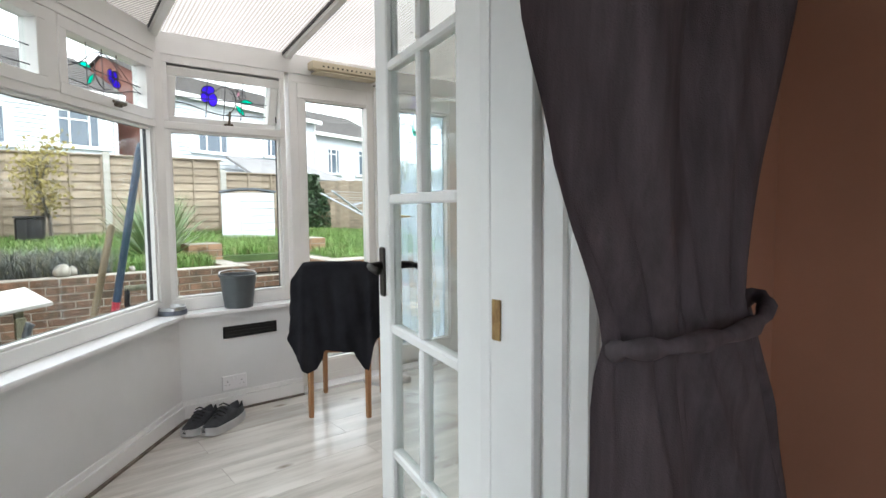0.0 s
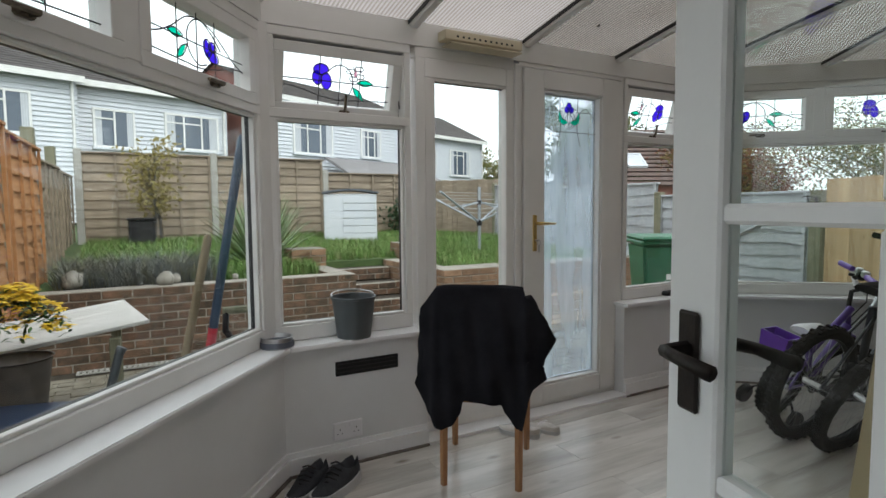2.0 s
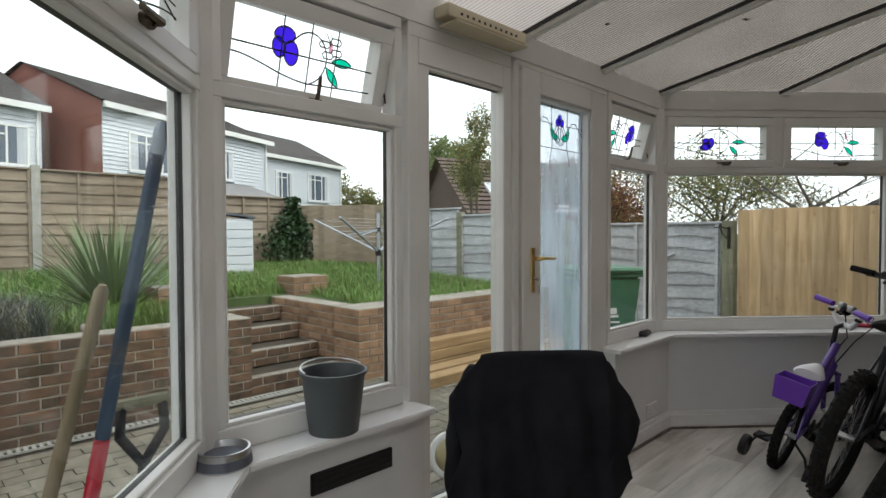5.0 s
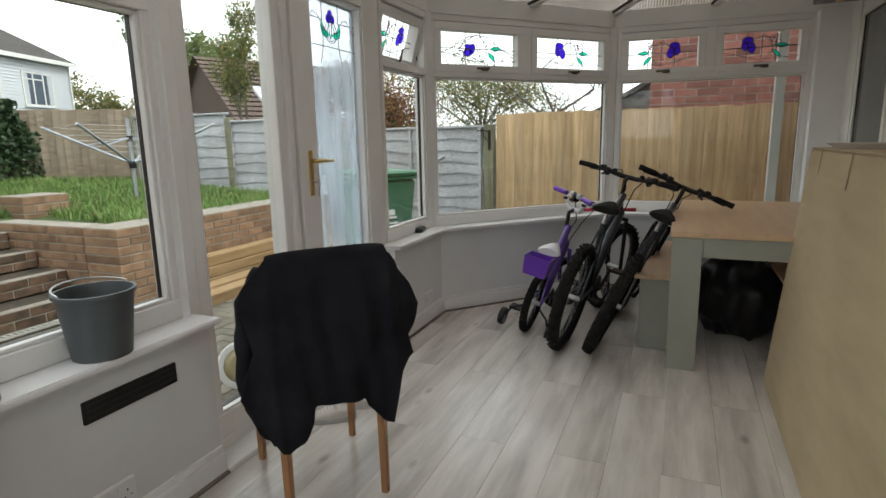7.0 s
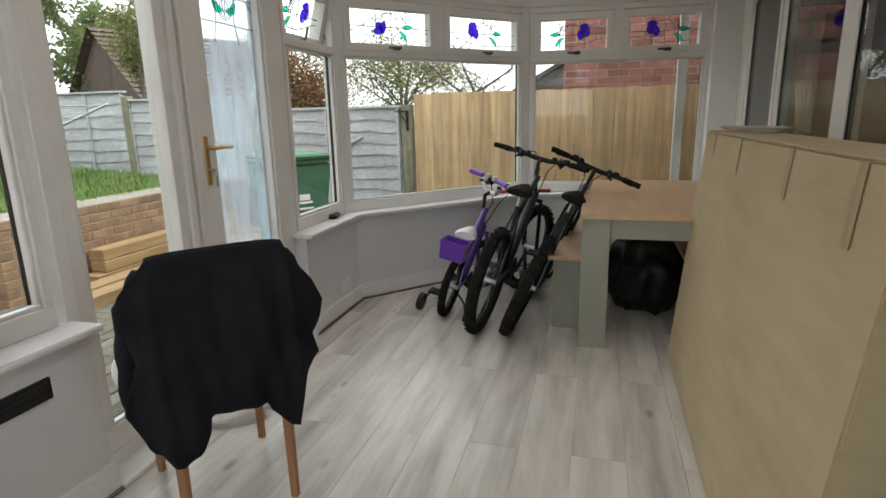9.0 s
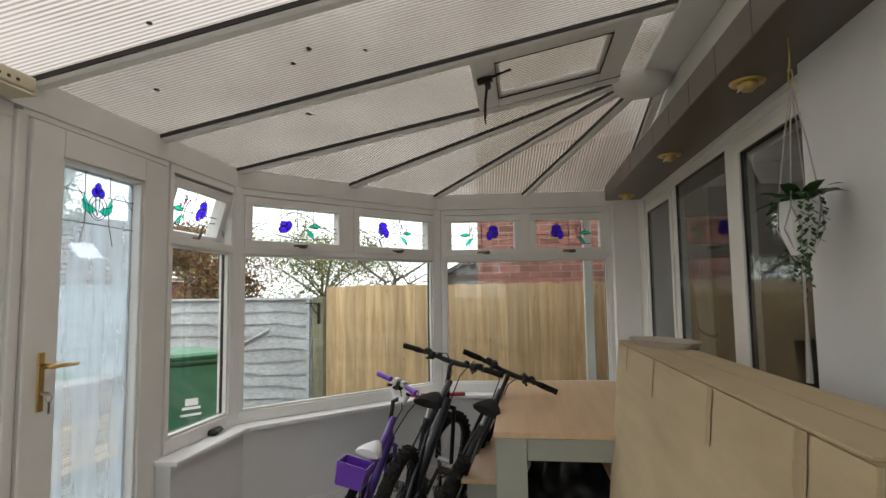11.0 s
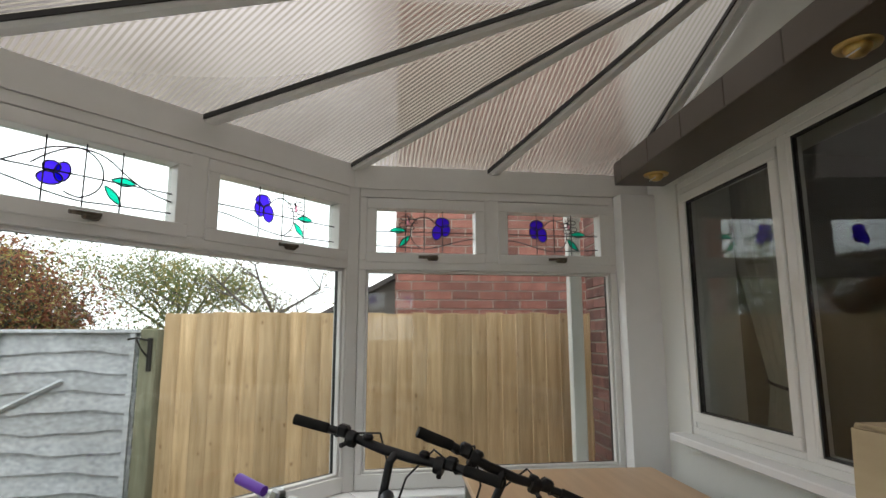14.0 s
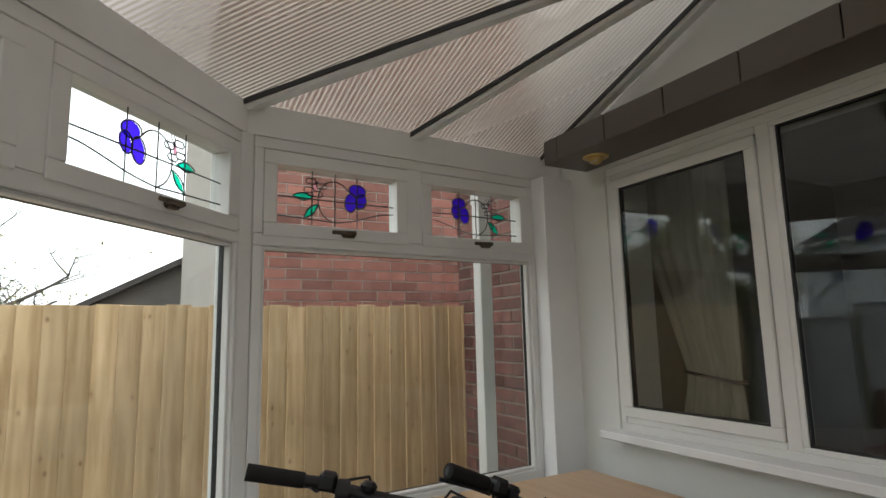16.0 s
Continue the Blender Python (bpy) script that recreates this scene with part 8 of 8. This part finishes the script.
def tile_mat():
    """Whitewashed wood-look porcelain: long soft grain with knots, changed from plank to plank."""
    m = grained("wood_look_tile", (0.38, 0.35, 0.31), (0.66, 0.625, 0.575), (1.1, 8, 3), 0.24, 0.03, 60, rand=0.04, detail=8, lo=0.30, hi=0.62)
    n, l = m.node_tree.nodes, m.node_tree.links
    b = n["Principled BSDF"]
    src = b.inputs["Base Color"].links[0].from_socket
    tc = n.new("ShaderNodeTexCoord")
    info = n.new("ShaderNodeObjectInfo")
    ad = n.new("ShaderNodeVectorMath")
    ad.operation = "MULTIPLY_ADD"
    l.new(info.outputs["Random"], ad.inputs[0])
    ad.inputs[1].default_value = (31, 17, 9)
    l.new(tc.outputs["Object"], ad.inputs[2])
    mp = n.new("ShaderNodeMapping")
    mp.inputs["Scale"].default_value = (2.2, 5.0, 1)
    l.new(ad.outputs[0], mp.inputs[0])
    vo = n.new("ShaderNodeTexVoronoi")
    vo.inputs["Scale"].default_value = 1.0
    l.new(mp.outputs[0], vo.inputs["Vector"])
    mul = n.new("ShaderNodeMix")
    mul.data_type, mul.blend_type = "RGBA", "MULTIPLY"
    mul.inputs[0].default_value = 0.8
    l.new(src, mul.inputs[6])
    l.new(ramp_mix(m, vo.outputs["Distance"], (0.30, 0.25, 0.20), (1, 1, 1), 0.02, 0.12), mul.inputs[7])
    l.new(mul.outputs[2], b.inputs["Base Color"])
    return m


tile = tile_mat()
tl_ = thing("floor_tiles", pose(0, 0, 0), "whitewashed wood-look plank tiles with thin grey joints", "floor tiles", kind="structure")
TA = FLOOR_ANGLE
cA, sA = math.cos(radians(TA)), math.sin(radians(TA))
me_t = {}


def inside(px, py):
    poly = [(0.85, -0.28), (0.62, -0.28), (0.62, -2.6), (1.96, -2.6), (1.96, -0.05), (6.26, -0.02), (6.26 - 0.13, 1.56), (4.92, 2.61), (4.22, 2.61), (4.22, 2.68), (2.74, 2.68), (2.74, 2.61), (1.99, 2.61), (0.98, 1.41), (0.98, 0.0)]
    r_ = False
    for (x0, y0_), (x1, y1_) in zip(poly, poly[1:] + poly[:1]):
        if (y0_ > py) != (y1_ > py) and px < (x1 - x0) * (py - y0_) / (y1_ - y0_) + x0:
            r_ = not r_
    return r_


PL, PW = 1.33, 0.20
for r in range(-40, 40):
    off = -0.675 if r % 2 == 0 else -0.01
    for c in range(-8, 12):
        u0, v0_ = c * PL + off, r * PW + 0.05
        corners = [(u0, v0_), (u0 + PL, v0_), (u0 + PL, v0_ + PW), (u0, v0_ + PW)]
        wc = [(u * cA - v * sA, u * sA + v * cA) for u, v in corners]
        k = sum(inside((u0 + PL * a) * cA - (v0_ + PW * b) * sA, (u0 + PL * a) * sA + (v0_ + PW * b) * cA) for a in (0.03, 0.25, 0.5, 0.75, 0.97) for b in (0.05, 0.5, 0.95))
        if k == 0:
            continue
        if "t" not in me_t:
            bmm = boxes((0.0007, PL - 0.0007, 0.0007, PW - 0.0007, -0.008, 0.0), bev=0)
            me = bpy.data.meshes.new("tile")
            bmesh.ops.recalc_face_normals(bmm, faces=bmm.faces)
            bmm.to_mesh(me)
            bmm.free()
            me.materials.append(tile)
            me_t["t"] = me
        place(new("tile", me_t["t"]), pose(u0 * cA - v0_ * sA, u0 * sA + v0_ * cA, 0, rz=TA), tl_)
